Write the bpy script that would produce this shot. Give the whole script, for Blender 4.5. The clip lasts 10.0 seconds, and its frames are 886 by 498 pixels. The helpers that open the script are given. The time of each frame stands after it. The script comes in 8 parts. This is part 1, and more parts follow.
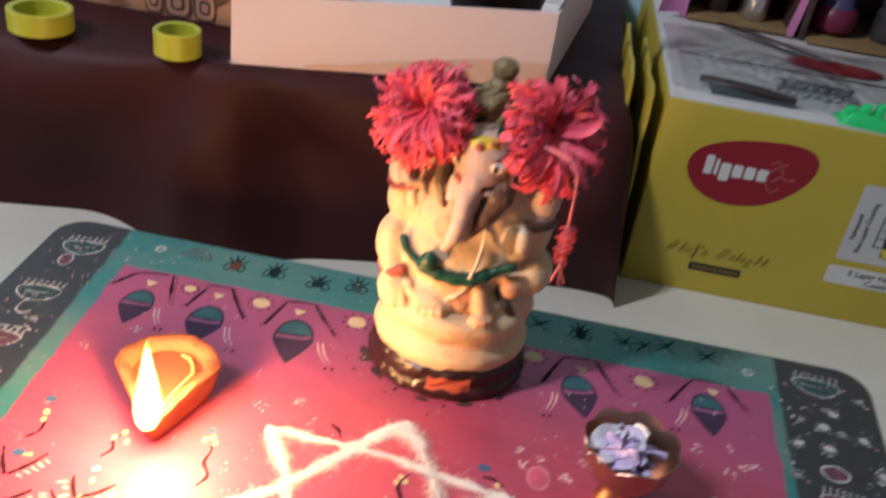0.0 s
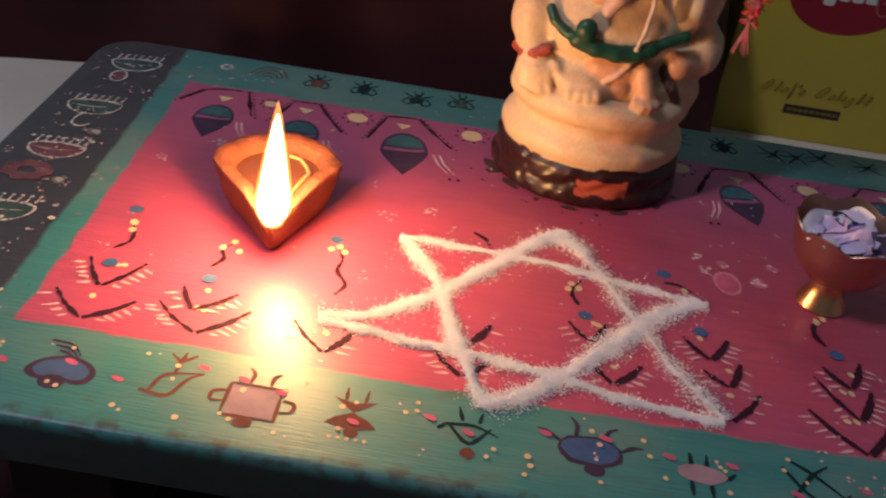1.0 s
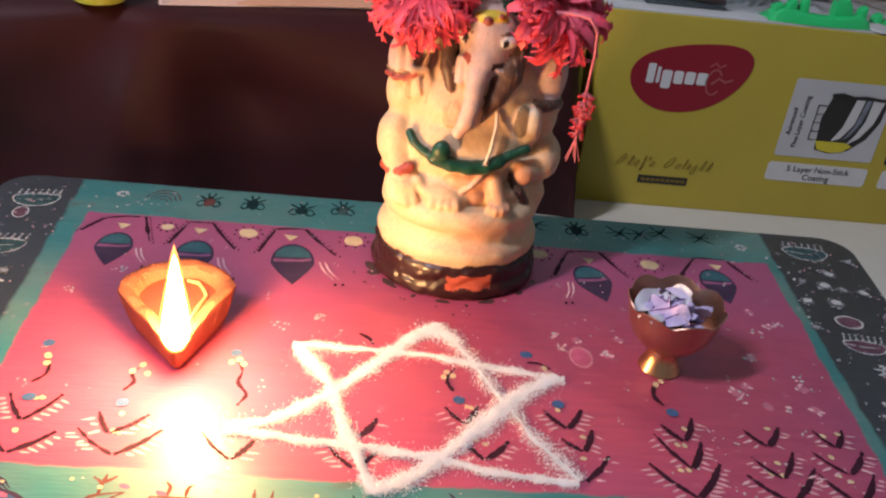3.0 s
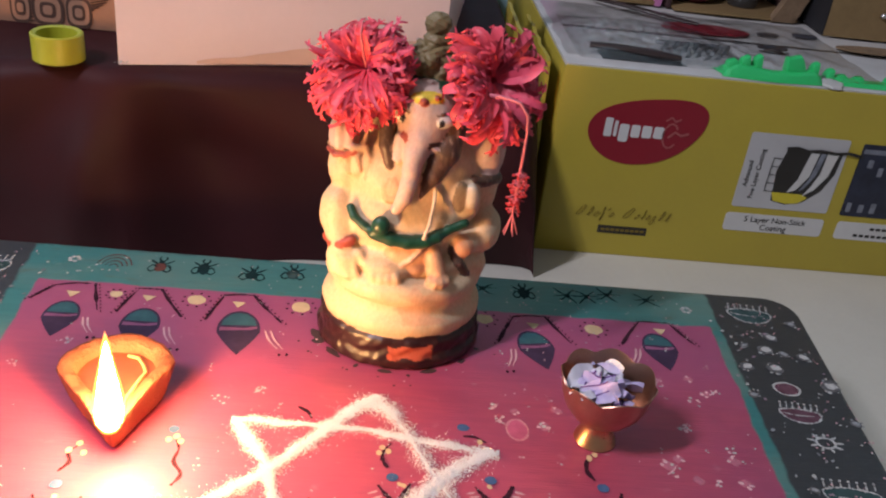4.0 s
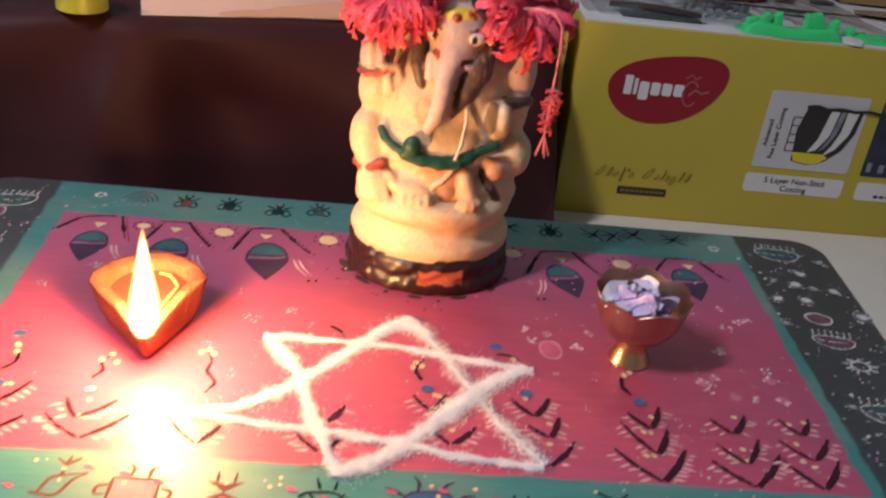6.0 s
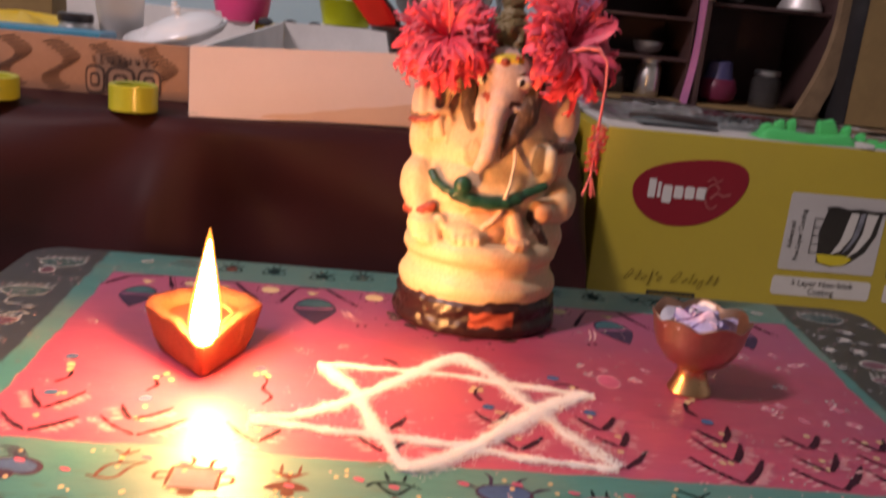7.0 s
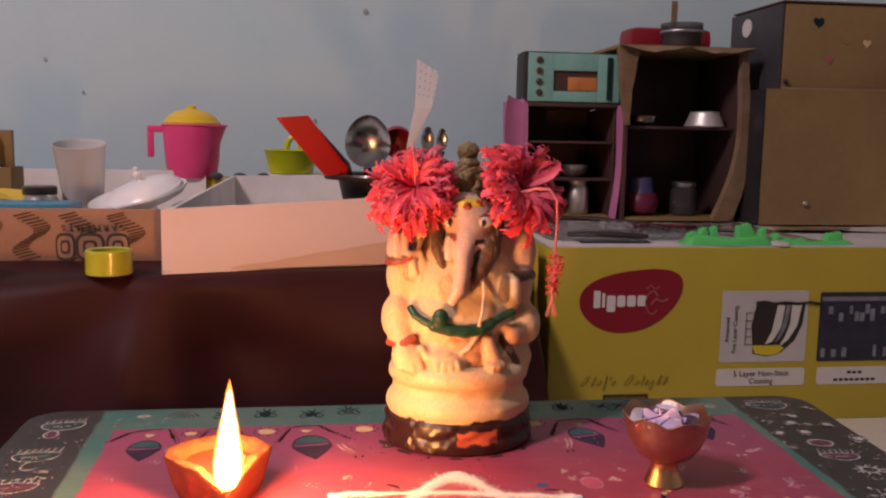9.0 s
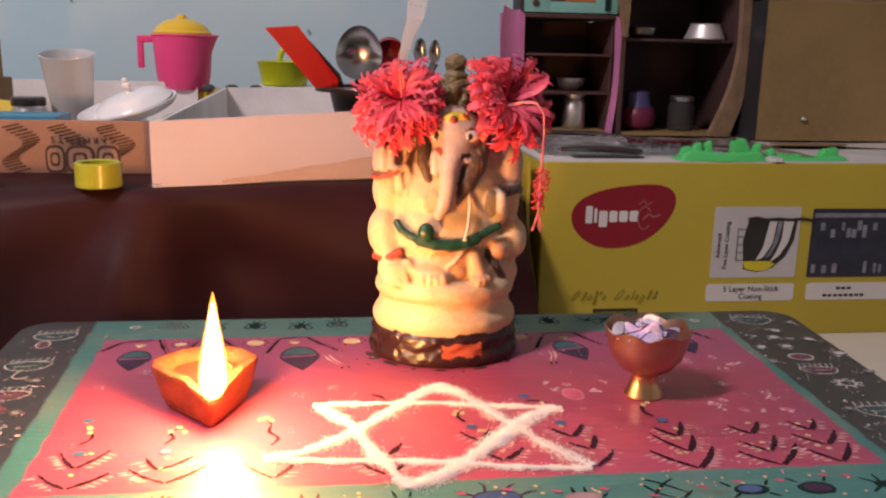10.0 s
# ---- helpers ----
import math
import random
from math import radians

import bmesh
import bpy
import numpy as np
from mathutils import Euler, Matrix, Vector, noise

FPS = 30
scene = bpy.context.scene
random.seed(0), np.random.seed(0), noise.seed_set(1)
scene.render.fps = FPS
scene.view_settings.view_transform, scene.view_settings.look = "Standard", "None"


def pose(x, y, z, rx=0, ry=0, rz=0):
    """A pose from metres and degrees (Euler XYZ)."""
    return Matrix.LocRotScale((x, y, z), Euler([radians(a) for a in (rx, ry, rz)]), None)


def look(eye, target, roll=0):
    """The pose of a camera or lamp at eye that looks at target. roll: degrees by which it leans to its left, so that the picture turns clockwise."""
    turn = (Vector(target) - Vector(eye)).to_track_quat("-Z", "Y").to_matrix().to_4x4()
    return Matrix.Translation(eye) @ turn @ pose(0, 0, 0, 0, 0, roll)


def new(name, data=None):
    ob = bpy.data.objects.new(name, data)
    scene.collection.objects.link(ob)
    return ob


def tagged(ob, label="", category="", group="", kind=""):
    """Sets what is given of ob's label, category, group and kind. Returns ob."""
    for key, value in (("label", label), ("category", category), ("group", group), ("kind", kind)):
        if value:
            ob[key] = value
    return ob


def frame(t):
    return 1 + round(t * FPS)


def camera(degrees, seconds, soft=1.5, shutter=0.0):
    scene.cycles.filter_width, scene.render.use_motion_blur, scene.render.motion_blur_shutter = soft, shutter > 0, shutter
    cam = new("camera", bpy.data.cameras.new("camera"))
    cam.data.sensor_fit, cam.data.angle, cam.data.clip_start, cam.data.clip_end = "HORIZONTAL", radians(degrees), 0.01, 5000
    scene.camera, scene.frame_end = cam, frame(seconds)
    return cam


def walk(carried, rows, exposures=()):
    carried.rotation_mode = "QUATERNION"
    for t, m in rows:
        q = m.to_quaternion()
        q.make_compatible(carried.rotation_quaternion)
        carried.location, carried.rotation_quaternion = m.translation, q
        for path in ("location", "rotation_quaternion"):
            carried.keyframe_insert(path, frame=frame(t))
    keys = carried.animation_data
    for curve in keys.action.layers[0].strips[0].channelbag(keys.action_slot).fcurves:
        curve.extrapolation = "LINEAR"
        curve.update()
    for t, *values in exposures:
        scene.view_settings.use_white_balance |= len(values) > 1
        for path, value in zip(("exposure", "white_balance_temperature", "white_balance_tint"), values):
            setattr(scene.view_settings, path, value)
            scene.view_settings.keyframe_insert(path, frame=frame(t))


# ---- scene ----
cam = camera(53.2, 10.0, 2.1, 0.35)
PATH = [
    (0, (0.045, 0.022, 0.348), (-0.086, 1.725, -0.691), 8.8),
    (0.5, (-0.004, 0.042, 0.253), (-0.153, 1.712, -0.837), 8.8),
    (1, (-0.036, 0.039, 0.226), (-0.07, 1.686, -0.907), 8.6),
    (1.5, (-0.033, 0.038, 0.257), (0.052, 1.723, -0.816), 7.3),
    (2, (-0.028, 0.025, 0.26), (0.108, 1.739, -0.763), 6.7),
    (3.3, (-0.023, 0.002, 0.297), (0.137, 1.73, -0.698), 7.1),
    (3.5, (-0.015, 0.003, 0.31), (0.15, 1.735, -0.676), 7.2),
    (4, (0.0, 0.01, 0.31), (0.17, 1.755, -0.653), 7.2),
    (4.5, (0.007, 0.008, 0.305), (0.18, 1.75, -0.662), 7.3),
    (5, (0.005, 0.009, 0.307), (0.174, 1.751, -0.66), 7.2),
    (5.5, (0.004, 0.012, 0.301), (0.172, 1.755, -0.667), 7.2),
    (5.7, (0.0, 0.006, 0.294), (0.17, 1.747, -0.675), 7.2),
    (6.8, (-0.036, -0.048, 0.176), (0.077, 1.846, -0.456), 5.7),
    (7, (-0.032, -0.046, 0.181), (0.09, 1.879, -0.35), 5.7),
    (7.5, (-0.032, -0.05, 0.187), (0.216, 1.91, -0.12), 2.8),
    (8, (-0.057, -0.077, 0.19), (0.211, 1.89, -0.057), 1.2),
    (8.5, (-0.072, -0.086, 0.195), (0.192, 1.883, -0.038), 1.0),
    (9, (-0.064, -0.096, 0.197), (0.198, 1.871, -0.057), 1.0),
    (9.5, (-0.06, -0.102, 0.202), (0.197, 1.848, -0.163), 1.1),
    (10, (-0.054, -0.097, 0.197), (0.203, 1.836, -0.247), 1.3),
]
walk(cam, [(t, look(eye, target, roll)) for t, eye, target, roll in PATH],
     [(0.0, 0.22, 6000, 12), (0.5, -0.72, 5900, 23), (1.0, -0.94, 6000, 23), (1.5, -0.32, 5800, 20), (2.2, 0.04, 5700, 15), (3.5, 0.1, 6000, 19), (4.5, 0.13, 6050, 19), (5.7, 0.13, 6050, 19), (6.8, 0.0, 7100, 29),
      (7.0, 0.0, 7400, 34), (7.5, 0.30, 7600, 35), (8.0, 0.18, 8100, 44), (8.5, 0.20, 8200, 42), (9.0, -0.16, 7900, 43), (9.5, -0.10, 7700, 39), (10.0, 0.26, 7400, 33)])

# ---- world, lamps ----
world = bpy.data.worlds.new("room_air")
scene.world = world
world.use_nodes = True
world.node_tree.nodes["Background"].inputs[0].default_value = (0.55, 0.65, 0.8, 1)
world.node_tree.nodes["Background"].inputs[1].default_value = 0.02

tube_lamp = new("tube_lamp", bpy.data.lights.new("tube_lamp", "AREA"))
tube_lamp.data.shape = "RECTANGLE"
tube_lamp.data.size, tube_lamp.data.size_y = 0.10, 0.50
tube_lamp.data.energy = 31
tube_lamp.data.color = (0.98, 0.955, 0.98)
tube_lamp.matrix_world = look((-1.25, -0.32, 1.72), (0.1, 0.6, 0.0))
scene.view_settings.exposure = 0.0

FLOOR = -0.1
BENCH = 0.07
TOP = 0.088


# ---- mesh helpers ----
class Geo:
    """Gathers vertices and faces for one mesh, with a material number for each face."""

    def __init__(self):
        self.v, self.f, self.m = [], [], []

    def add(self, verts, faces, mi=0):
        n = len(self.v)
        self.v.extend(tuple(p) for p in verts)
        self.f.extend(tuple(i + n for i in q) for q in faces)
        self.m.extend([mi] * len(faces))
        return self

    def box(self, lo, hi, bevel=0.0, mi=0, turn=None):
        bm = bmesh.new()
        bmesh.ops.create_cube(bm, size=1)
        c = [(a + b) / 2 for a, b in zip(lo, hi)]
        s = [b - a for a, b in zip(lo, hi)]
        for p in bm.verts:
            p.co = Vector([p.co[i] * s[i] for i in range(3)])
        if bevel:
            bmesh.ops.bevel(bm, geom=list(bm.edges), offset=bevel, segments=2, profile=0.6, affect="EDGES")
        mat = Matrix.Translation(c) @ (turn or Matrix())
        bm.verts.index_update()
        self.add([mat @ p.co for p in bm.verts], [[q.index for q in f.verts] for f in bm.faces], mi)
        bm.free()
        return self

    def lathe(self, profile, n=32, centre=(0, 0, 0), shape=None, mi=0, turn=None):
        verts, faces = [], []
        for r, z in profile:
            for i in range(n):
                a = 2 * math.pi * i / n
                k, dz = shape(a, r, z) if shape else (1, 0)
                p = Vector((r * k * math.cos(a), r * k * math.sin(a), z + dz))
                if turn:
                    p = turn @ p
                verts.append(p + Vector(centre))
        for j in range(len(profile) - 1):
            for i in range(n):
                a, b = j * n + i, j * n + (i + 1) % n
                faces.append((a, b, b + n, a + n))
        if profile[0][0] > 1e-6:
            faces.append(tuple(range(n - 1, -1, -1)))
        if profile[-1][0] > 1e-6:
            faces.append(tuple((len(profile) - 1) * n + i for i in range(n)))
        return self.add(verts, faces, mi)

    def tube(self, pts, radius, n=8, mi=0, flat=1.0):
        pts = [Vector(p) for p in pts]
        rad = radius if isinstance(radius, (list, tuple)) else [radius] * len(pts)
        verts, faces = [], []
        side = None
        for i, p in enumerate(pts):
            d = (pts[min(i + 1, len(pts) - 1)] - pts[max(i - 1, 0)]).normalized()
            if side is None:
                side = d.cross(Vector((0, 0, 1)) if abs(d.z) < 0.9 else Vector((0, 1, 0))).normalized()
            side = (side - d * side.dot(d)).normalized()
            up = d.cross(side)
            for k in range(n):
                a = 2 * math.pi * k / n
                verts.append(p + (side * math.cos(a) + up * math.sin(a) * flat) * rad[i])
        for i in range(len(pts) - 1):
            for k in range(n):
                a, b = i * n + k, i * n + (k + 1) % n
                faces.append((a, b, b + n, a + n))
        faces.append(tuple(range(n - 1, -1, -1)))
        faces.append(tuple((len(pts) - 1) * n + k for k in range(n)))
        return self.add(verts, faces, mi)

    def ball(self, c, r, n=10, mi=0):
        r = r if isinstance(r, (list, tuple)) else (r, r, r)
        m = max(4, n // 2)
        prof = [(max(1e-7, math.sin(math.pi * j / m)), -math.cos(math.pi * j / m)) for j in range(m + 1)]
        g = Geo().lathe(prof, n)
        return self.add([(p[0] * r[0] + c[0], p[1] * r[1] + c[1], p[2] * r[2] + c[2]) for p in g.v], g.f, mi)

    def sheet(self, rows, mi=0):
        """Quads over a grid of points."""
        w = len(rows[0])
        faces = [(j * w + i, j * w + i + 1, (j + 1) * w + i + 1, (j + 1) * w + i)
                 for j in range(len(rows) - 1) for i in range(w - 1)]
        return self.add([p for row in rows for p in row], faces, mi)

    def mesh(self, name, mats, smooth=True):
        me = bpy.data.meshes.new(name)
        me.from_pydata(self.v, [], self.f)
        for m in mats if isinstance(mats, (list, tuple)) else [mats]:
            me.materials.append(m)
        me.polygons.foreach_set("material_index", self.m)
        me.polygons.foreach_set("use_smooth", [smooth] * len(me.polygons))
        if smooth:
            me.set_sharp_from_angle(angle=radians(38))
        me.update()
        return me


def thing(name, base, label, category, group="", kind=""):
    ob = new(name)
    ob.empty_display_size = 0.02
    ob.matrix_world = Matrix.Translation(base)
    return tagged(ob, label, category, group, kind)


def part(name, geo, material, parent, label="", smooth=True):
    """One mesh object, drawn in world places, under a thing or a part."""
    ob = new(name, geo.mesh(name, material, smooth))
    ob.parent = parent
    if parent is not None:
        root = parent
        m = Matrix()
        while root is not None:
            m = root.matrix_basis.copy() if root.parent is None else m
            root = root.parent
        if parent.parent is None:
            ob.matrix_parent_inverse = m.inverted()
    return tagged(ob, label)


def solo(name, geo, material, label, category, smooth=True, kind="", group=""):
    """A thing of one mesh."""
    ob = new(name, geo.mesh(name, material, smooth))
    return tagged(ob, label, category, group, kind)


def letters(text, size, m, material, name, parent, align="CENTER"):
    cu = bpy.data.curves.new(name, "FONT")
    cu.body, cu.size, cu.align_x, cu.align_y, cu.extrude = text, size, align, "CENTER", 0.0001
    tmp = new("letters_tmp", cu)
    bpy.context.view_layer.update()
    me = bpy.data.meshes.new_from_object(tmp.evaluated_get(bpy.context.evaluated_depsgraph_get()))
    bpy.data.objects.remove(tmp)
    me.transform(m)
    me.materials.clear()
    me.materials.append(material)
    ob = new(name, me)
    ob.parent = parent
    ob.matrix_parent_inverse = parent.matrix_basis.inverted()
    return ob


# ---- materials ----
def material(name, colour, rough=0.5, metal=0.0, vary=0.12, scale=25.0, fine=260.0, bump=0.15, second=None,
             coat=0.0, through_light=0.0, sheen=0.0, ior=1.45, island=0.0, spec=0.5):
    mat = bpy.data.materials.new(name)
    mat.use_nodes = True
    nt = mat.node_tree
    N, L = nt.nodes, nt.links
    b = N["Principled BSDF"]
    co = N.new("ShaderNodeTexCoord")
    n1 = N.new("ShaderNodeTexNoise")
    n1.inputs["Scale"].default_value, n1.inputs["Detail"].default_value = scale, 4
    n2 = N.new("ShaderNodeTexNoise")
    n2.inputs["Scale"].default_value, n2.inputs["Detail"].default_value = fine, 3
    L.new(co.outputs["Object"], n1.inputs["Vector"])
    L.new(co.outputs["Object"], n2.inputs["Vector"])
    mix = N.new("ShaderNodeMix")
    mix.data_type = "RGBA"
    c = (*colour, 1)
    d = (*(second or [x * (1 - vary * 2.2) for x in colour]), 1)
    mix.inputs["A"].default_value, mix.inputs["B"].default_value = c, d
    add = N.new("ShaderNodeMath")
    add.operation = "MULTIPLY_ADD"
    add.inputs[1].default_value = 0.45
    L.new(n2.outputs["Fac"], add.inputs[0])
    sub = N.new("ShaderNodeMath")
    sub.operation = "MULTIPLY_ADD"
    sub.inputs[1].default_value, sub.inputs[2].default_value = 1.5, -0.62
    L.new(n1.outputs["Fac"], sub.inputs[0])
    L.new(sub.outputs[0], add.inputs[2])
    add.use_clamp = True
    L.new(add.outputs[0], mix.inputs["Factor"])
    last = mix.outputs["Result"]
    if island:
        geo = N.new("ShaderNodeNewGeometry")
        hsv = N.new("ShaderNodeHueSaturation")
        mr = N.new("ShaderNodeMapRange")
        mr.inputs["To Min"].default_value, mr.inputs["To Max"].default_value = 1 - island, 1 + island
        L.new(geo.outputs["Random Per Island"], mr.inputs["Value"])
        L.new(mr.outputs[0], hsv.inputs["Value"])
        L.new(last, hsv.inputs["Color"])
        last = hsv.outputs["Color"]
    L.new(last, b.inputs["Base Color"])
    rr = N.new("ShaderNodeMapRange")
    rr.inputs["To Min"].default_value, rr.inputs["To Max"].default_value = max(0.02, rough - 0.1), min(1, rough + 0.12)
    L.new(n1.outputs["Fac"], rr.inputs["Value"])
    L.new(rr.outputs[0], b.inputs["Roughness"])
    b.inputs["Metallic"].default_value = metal
    b.inputs["Coat Weight"].default_value = coat
    b.inputs["Coat Roughness"].default_value = 0.15
    b.inputs["Transmission Weight"].default_value = through_light
    b.inputs["Sheen Weight"].default_value = sheen
    b.inputs["IOR"].default_value = ior
    b.inputs["Specular IOR Level"].default_value = spec
    if bump:
        bp = N.new("ShaderNodeBump")
        bp.inputs["Strength"].default_value, bp.inputs["Distance"].default_value = bump, 0.002
        L.new(n2.outputs["Fac"], bp.inputs["Height"])
        L.new(bp.outputs[0], b.inputs["Normal"])
    return mat


def glow(name, colour, strength):
    mat = bpy.data.materials.new(name)
    mat.use_nodes = True
    nt = mat.node_tree
    nt.nodes.remove(nt.nodes["Principled BSDF"])
    e = nt.nodes.new("ShaderNodeEmission")
    e.inputs[0].default_value, e.inputs[1].default_value = (*colour, 1), strength
    nt.links.new(e.outputs[0], nt.nodes["Material Output"].inputs[0])
    return mat


def painted_wood():
    """Hand-painted plank: pink field, teal border, near-black ends, with brush streaks, rubbed patches and specks."""
    mat = material("painted_wood", (0.5, 0.08, 0.15), 0.52, bump=0.12, fine=420, coat=0.6)
    nt = mat.node_tree
    N, L = nt.nodes, nt.links
    b = N["Principled BSDF"]
    b.inputs["Coat Roughness"].default_value = 0.42
    co = N.new("ShaderNodeTexCoord")

    def noise_of(scale, stretch=(1, 1, 1), detail=4, shift=0.0):
        mp = N.new("ShaderNodeMapping")
        mp.inputs["Scale"].default_value = stretch
        mp.inputs["Location"].default_value = (shift, shift, 0)
        nn = N.new("ShaderNodeTexNoise")
        nn.inputs["Scale"].default_value, nn.inputs["Detail"].default_value = scale, detail
        L.new(co.outputs["Object"], mp.inputs["Vector"])
        L.new(mp.outputs[0], nn.inputs["Vector"])
        return nn.outputs["Fac"]

    def math_of(op, a, c=None, d=None, clamp=False):
        m = N.new("ShaderNodeMath")
        m.operation, m.use_clamp = op, clamp
        for i, val in enumerate((a, c, d)):
            if val is None:
                continue
            if isinstance(val, (int, float)):
                m.inputs[i].default_value = val
            else:
                L.new(val, m.inputs[i])
        return m.outputs[0]

    def mixed(f, a, c):
        m = N.new("ShaderNodeMix")
        m.data_type = "RGBA"
        for key, val in (("Factor", f), ("A", a), ("B", c)):
            if isinstance(val, tuple):
                m.inputs[key].default_value = (*val, 1)
            elif isinstance(val, (int, float)):
                m.inputs[key].default_value = val
            else:
                L.new(val, m.inputs[key])
        return m.outputs["Result"]

    sep = N.new("ShaderNodeSeparateXYZ")
    L.new(co.outputs["Object"], sep.inputs[0])
    wob = math_of("MULTIPLY_ADD", noise_of(55), 0.006, -0.003)
    narrow = math_of("MULTIPLY_ADD", sep.outputs[1], 0.22, 0.892)
    x = math_of("ADD", math_of("DIVIDE", sep.outputs[0], narrow), wob)
    y = math_of("ADD", sep.outputs[1], wob)

    def step(val, edge, soft=0.0009):
        """0 below the edge, 1 above it."""
        m = N.new("ShaderNodeMapRange")
        m.inputs["From Min"].default_value, m.inputs["From Max"].default_value = edge - soft, edge + soft
        L.new(val, m.inputs["Value"])
        return m.outputs[0]

    def band(val, lo, hi, soft=0.0009):
        return math_of("MULTIPLY", step(val, lo, soft), math_of("SUBTRACT", 1.0, step(val, hi, soft)))

    streak = noise_of(30, (1.0, 9.0, 1.0))
    streak2 = noise_of(120, (0.5, 6.0, 1.0), 3, 3.1)
    pink = mixed(math_of("MULTIPLY_ADD", streak, 1.8, -0.55, True), (0.50, 0.072, 0.128), (0.39, 0.053, 0.108))
    pink = mixed(math_of("MULTIPLY_ADD", noise_of(9, shift=1.7), 3.0, -1.35, True), pink, (0.37, 0.065, 0.150))
    pink = mixed(math_of("MULTIPLY", math_of("MULTIPLY_ADD", noise_of(26, (1, 1.4, 1), 8, 6.3), 4.0, -2.0, True), 0.55), pink, (0.29, 0.045, 0.105))
    pink = mixed(math_of("MULTIPLY", math_of("MULTIPLY_ADD", noise_of(85, (1, 1.2, 1), 6, 2.6), 7.0, -4.6, True), 0.35), pink, (0.60, 0.22, 0.28))
    top_band = math_of("MULTIPLY", band(y, 0.43, 0.6, 0.03), 0.55)
    pink = mixed(top_band, pink, (0.36, 0.080, 0.205))
    teal = mixed(math_of("MULTIPLY_ADD", streak, 1.5, -0.4, True), (0.045, 0.22, 0.205), (0.028, 0.155, 0.150))
    teal = mixed(math_of("MULTIPLY_ADD", noise_of(11, (1, 1.6, 1), 6, 5.0), 2.8, -1.25, True), teal, (0.17, 0.24, 0.19))
    teal = mixed(math_of("MULTIPLY_ADD", noise_of(45, (1, 2.2, 1), 5, 2.0), 5.0, -3.0, True), teal, (0.10, 0.12, 0.08))
    dark = mixed(math_of("MULTIPLY_ADD", streak2, 1.6, -0.4, True), (0.022, 0.023, 0.027), (0.050, 0.046, 0.049))
    in_x = band(x, -0.203, 0.231)
    in_y = band(y, 0.278, 0.493)
    in_teal = band(x, -0.216, 0.238, 0.0012)
    col = mixed(in_teal, dark, teal)
    col = mixed(math_of("MULTIPLY", in_x, in_y), col, pink)
    # rubbed grey patches and chips
    rub = math_of("MULTIPLY_ADD", noise_of(70, (1, 2.5, 1), 6, 8.0), 9.0, -6.2, True)
    col = mixed(math_of("MULTIPLY", rub, 0.3), col, (0.5, 0.46, 0.44))
    spot = math_of("MULTIPLY_ADD", noise_of(260, (1, 1, 1), 2, 4.0), 14.0, -10.2, True)
    col = mixed(math_of("MULTIPLY", spot, 0.5), col, (0.06, 0.04, 0.04))
    # chipped edges
    rim_in = math_of("MULTIPLY", math_of("MULTIPLY", band(sep.outputs[1], 0.2375, 0.5345, 0.0022), band(math_of("DIVIDE", sep.outputs[0], narrow), -0.2610, 0.2965, 0.0022)), 1.0)
    chips = math_of("MULTIPLY", math_of("SUBTRACT", 1.0, rim_in), math_of("MULTIPLY_ADD", noise_of(150, (1, 1, 1), 5, 9.0), 7.0, -3.3, True))
    col = mixed(math_of("MULTIPLY", chips, 0.85), col, (0.045, 0.05, 0.04))
    # sides of the plank: mixed nearly to black below the top edge
    side = math_of("SUBTRACT", 1.0, step(sep.outputs[2], -0.0035, 0.0018))
    col = mixed(math_of("MULTIPLY", side, 0.94), col, (0.020, 0.028, 0.025))
    L.new(col, b.inputs["Base Color"])
    bp = N.new("ShaderNodeBump")
    bp.inputs["Strength"].default_value, bp.inputs["Distance"].default_value = 0.22, 0.001
    L.new(math_of("ADD", streak2, noise_of(300, (0.3, 3, 1))), bp.inputs["Height"])
    L.new(bp.outputs[0], b.inputs["Normal"])
    return mat


def clear_plastic(name, colour, rough=0.1, alpha=0.35):
    """Thin clear film: mostly seen through, with gloss."""
    mat = bpy.data.materials.new(name)
    mat.use_nodes = True
    nt = mat.node_tree
    b = nt.nodes["Principled BSDF"]
    b.inputs["Base Color"].default_value = (*colour, 1)
    b.inputs["Roughness"].default_value = rough
    b.inputs["Alpha"].default_value = alpha
    n = nt.nodes.new("ShaderNodeTexNoise")
    n.inputs["Scale"].default_value = 60
    bp = nt.nodes.new("ShaderNodeBump")
    bp.inputs["Strength"].default_value, bp.inputs["Distance"].default_value = 0.5, 0.004
    nt.links.new(n.outputs["Fac"], bp.inputs["Height"])
    nt.links.new(bp.outputs[0], b.inputs["Normal"])
    return mat


m_wall = material("blue_wall_paint", (0.40, 0.65, 0.74), 0.75, scale=5, fine=90, vary=0.10, bump=0.12, second=(0.53, 0.69, 0.745))
m_plain = material("pale_wall_paint", (0.74, 0.74, 0.72), 0.8, scale=4)
m_floor = material("pale_floor", (0.63, 0.61, 0.53), 0.45, scale=9, fine=200, vary=0.07, bump=0.05)
m_ceiling = material("ceiling_paint", (0.7, 0.7, 0.68), 0.85)
m_cloth = material("black_maroon_cloth", (0.030, 0.0070, 0.0090), 0.58, scale=14, fine=900, vary=0.3, bump=0.05, second=(0.045, 0.0085, 0.0105), spec=0.22)
m_board = painted_wood()
m_cleat = material("old_wood", (0.035, 0.024, 0.018), 0.7)
m_powder = material("white_powder", (0.95, 0.94, 0.97), 0.95, scale=120, fine=1500, vary=0.08, bump=0.6)
m_clay = material("terracotta", (0.27, 0.080, 0.036), 0.75, scale=70, fine=600, vary=0.22, bump=0.5, spec=0.3)
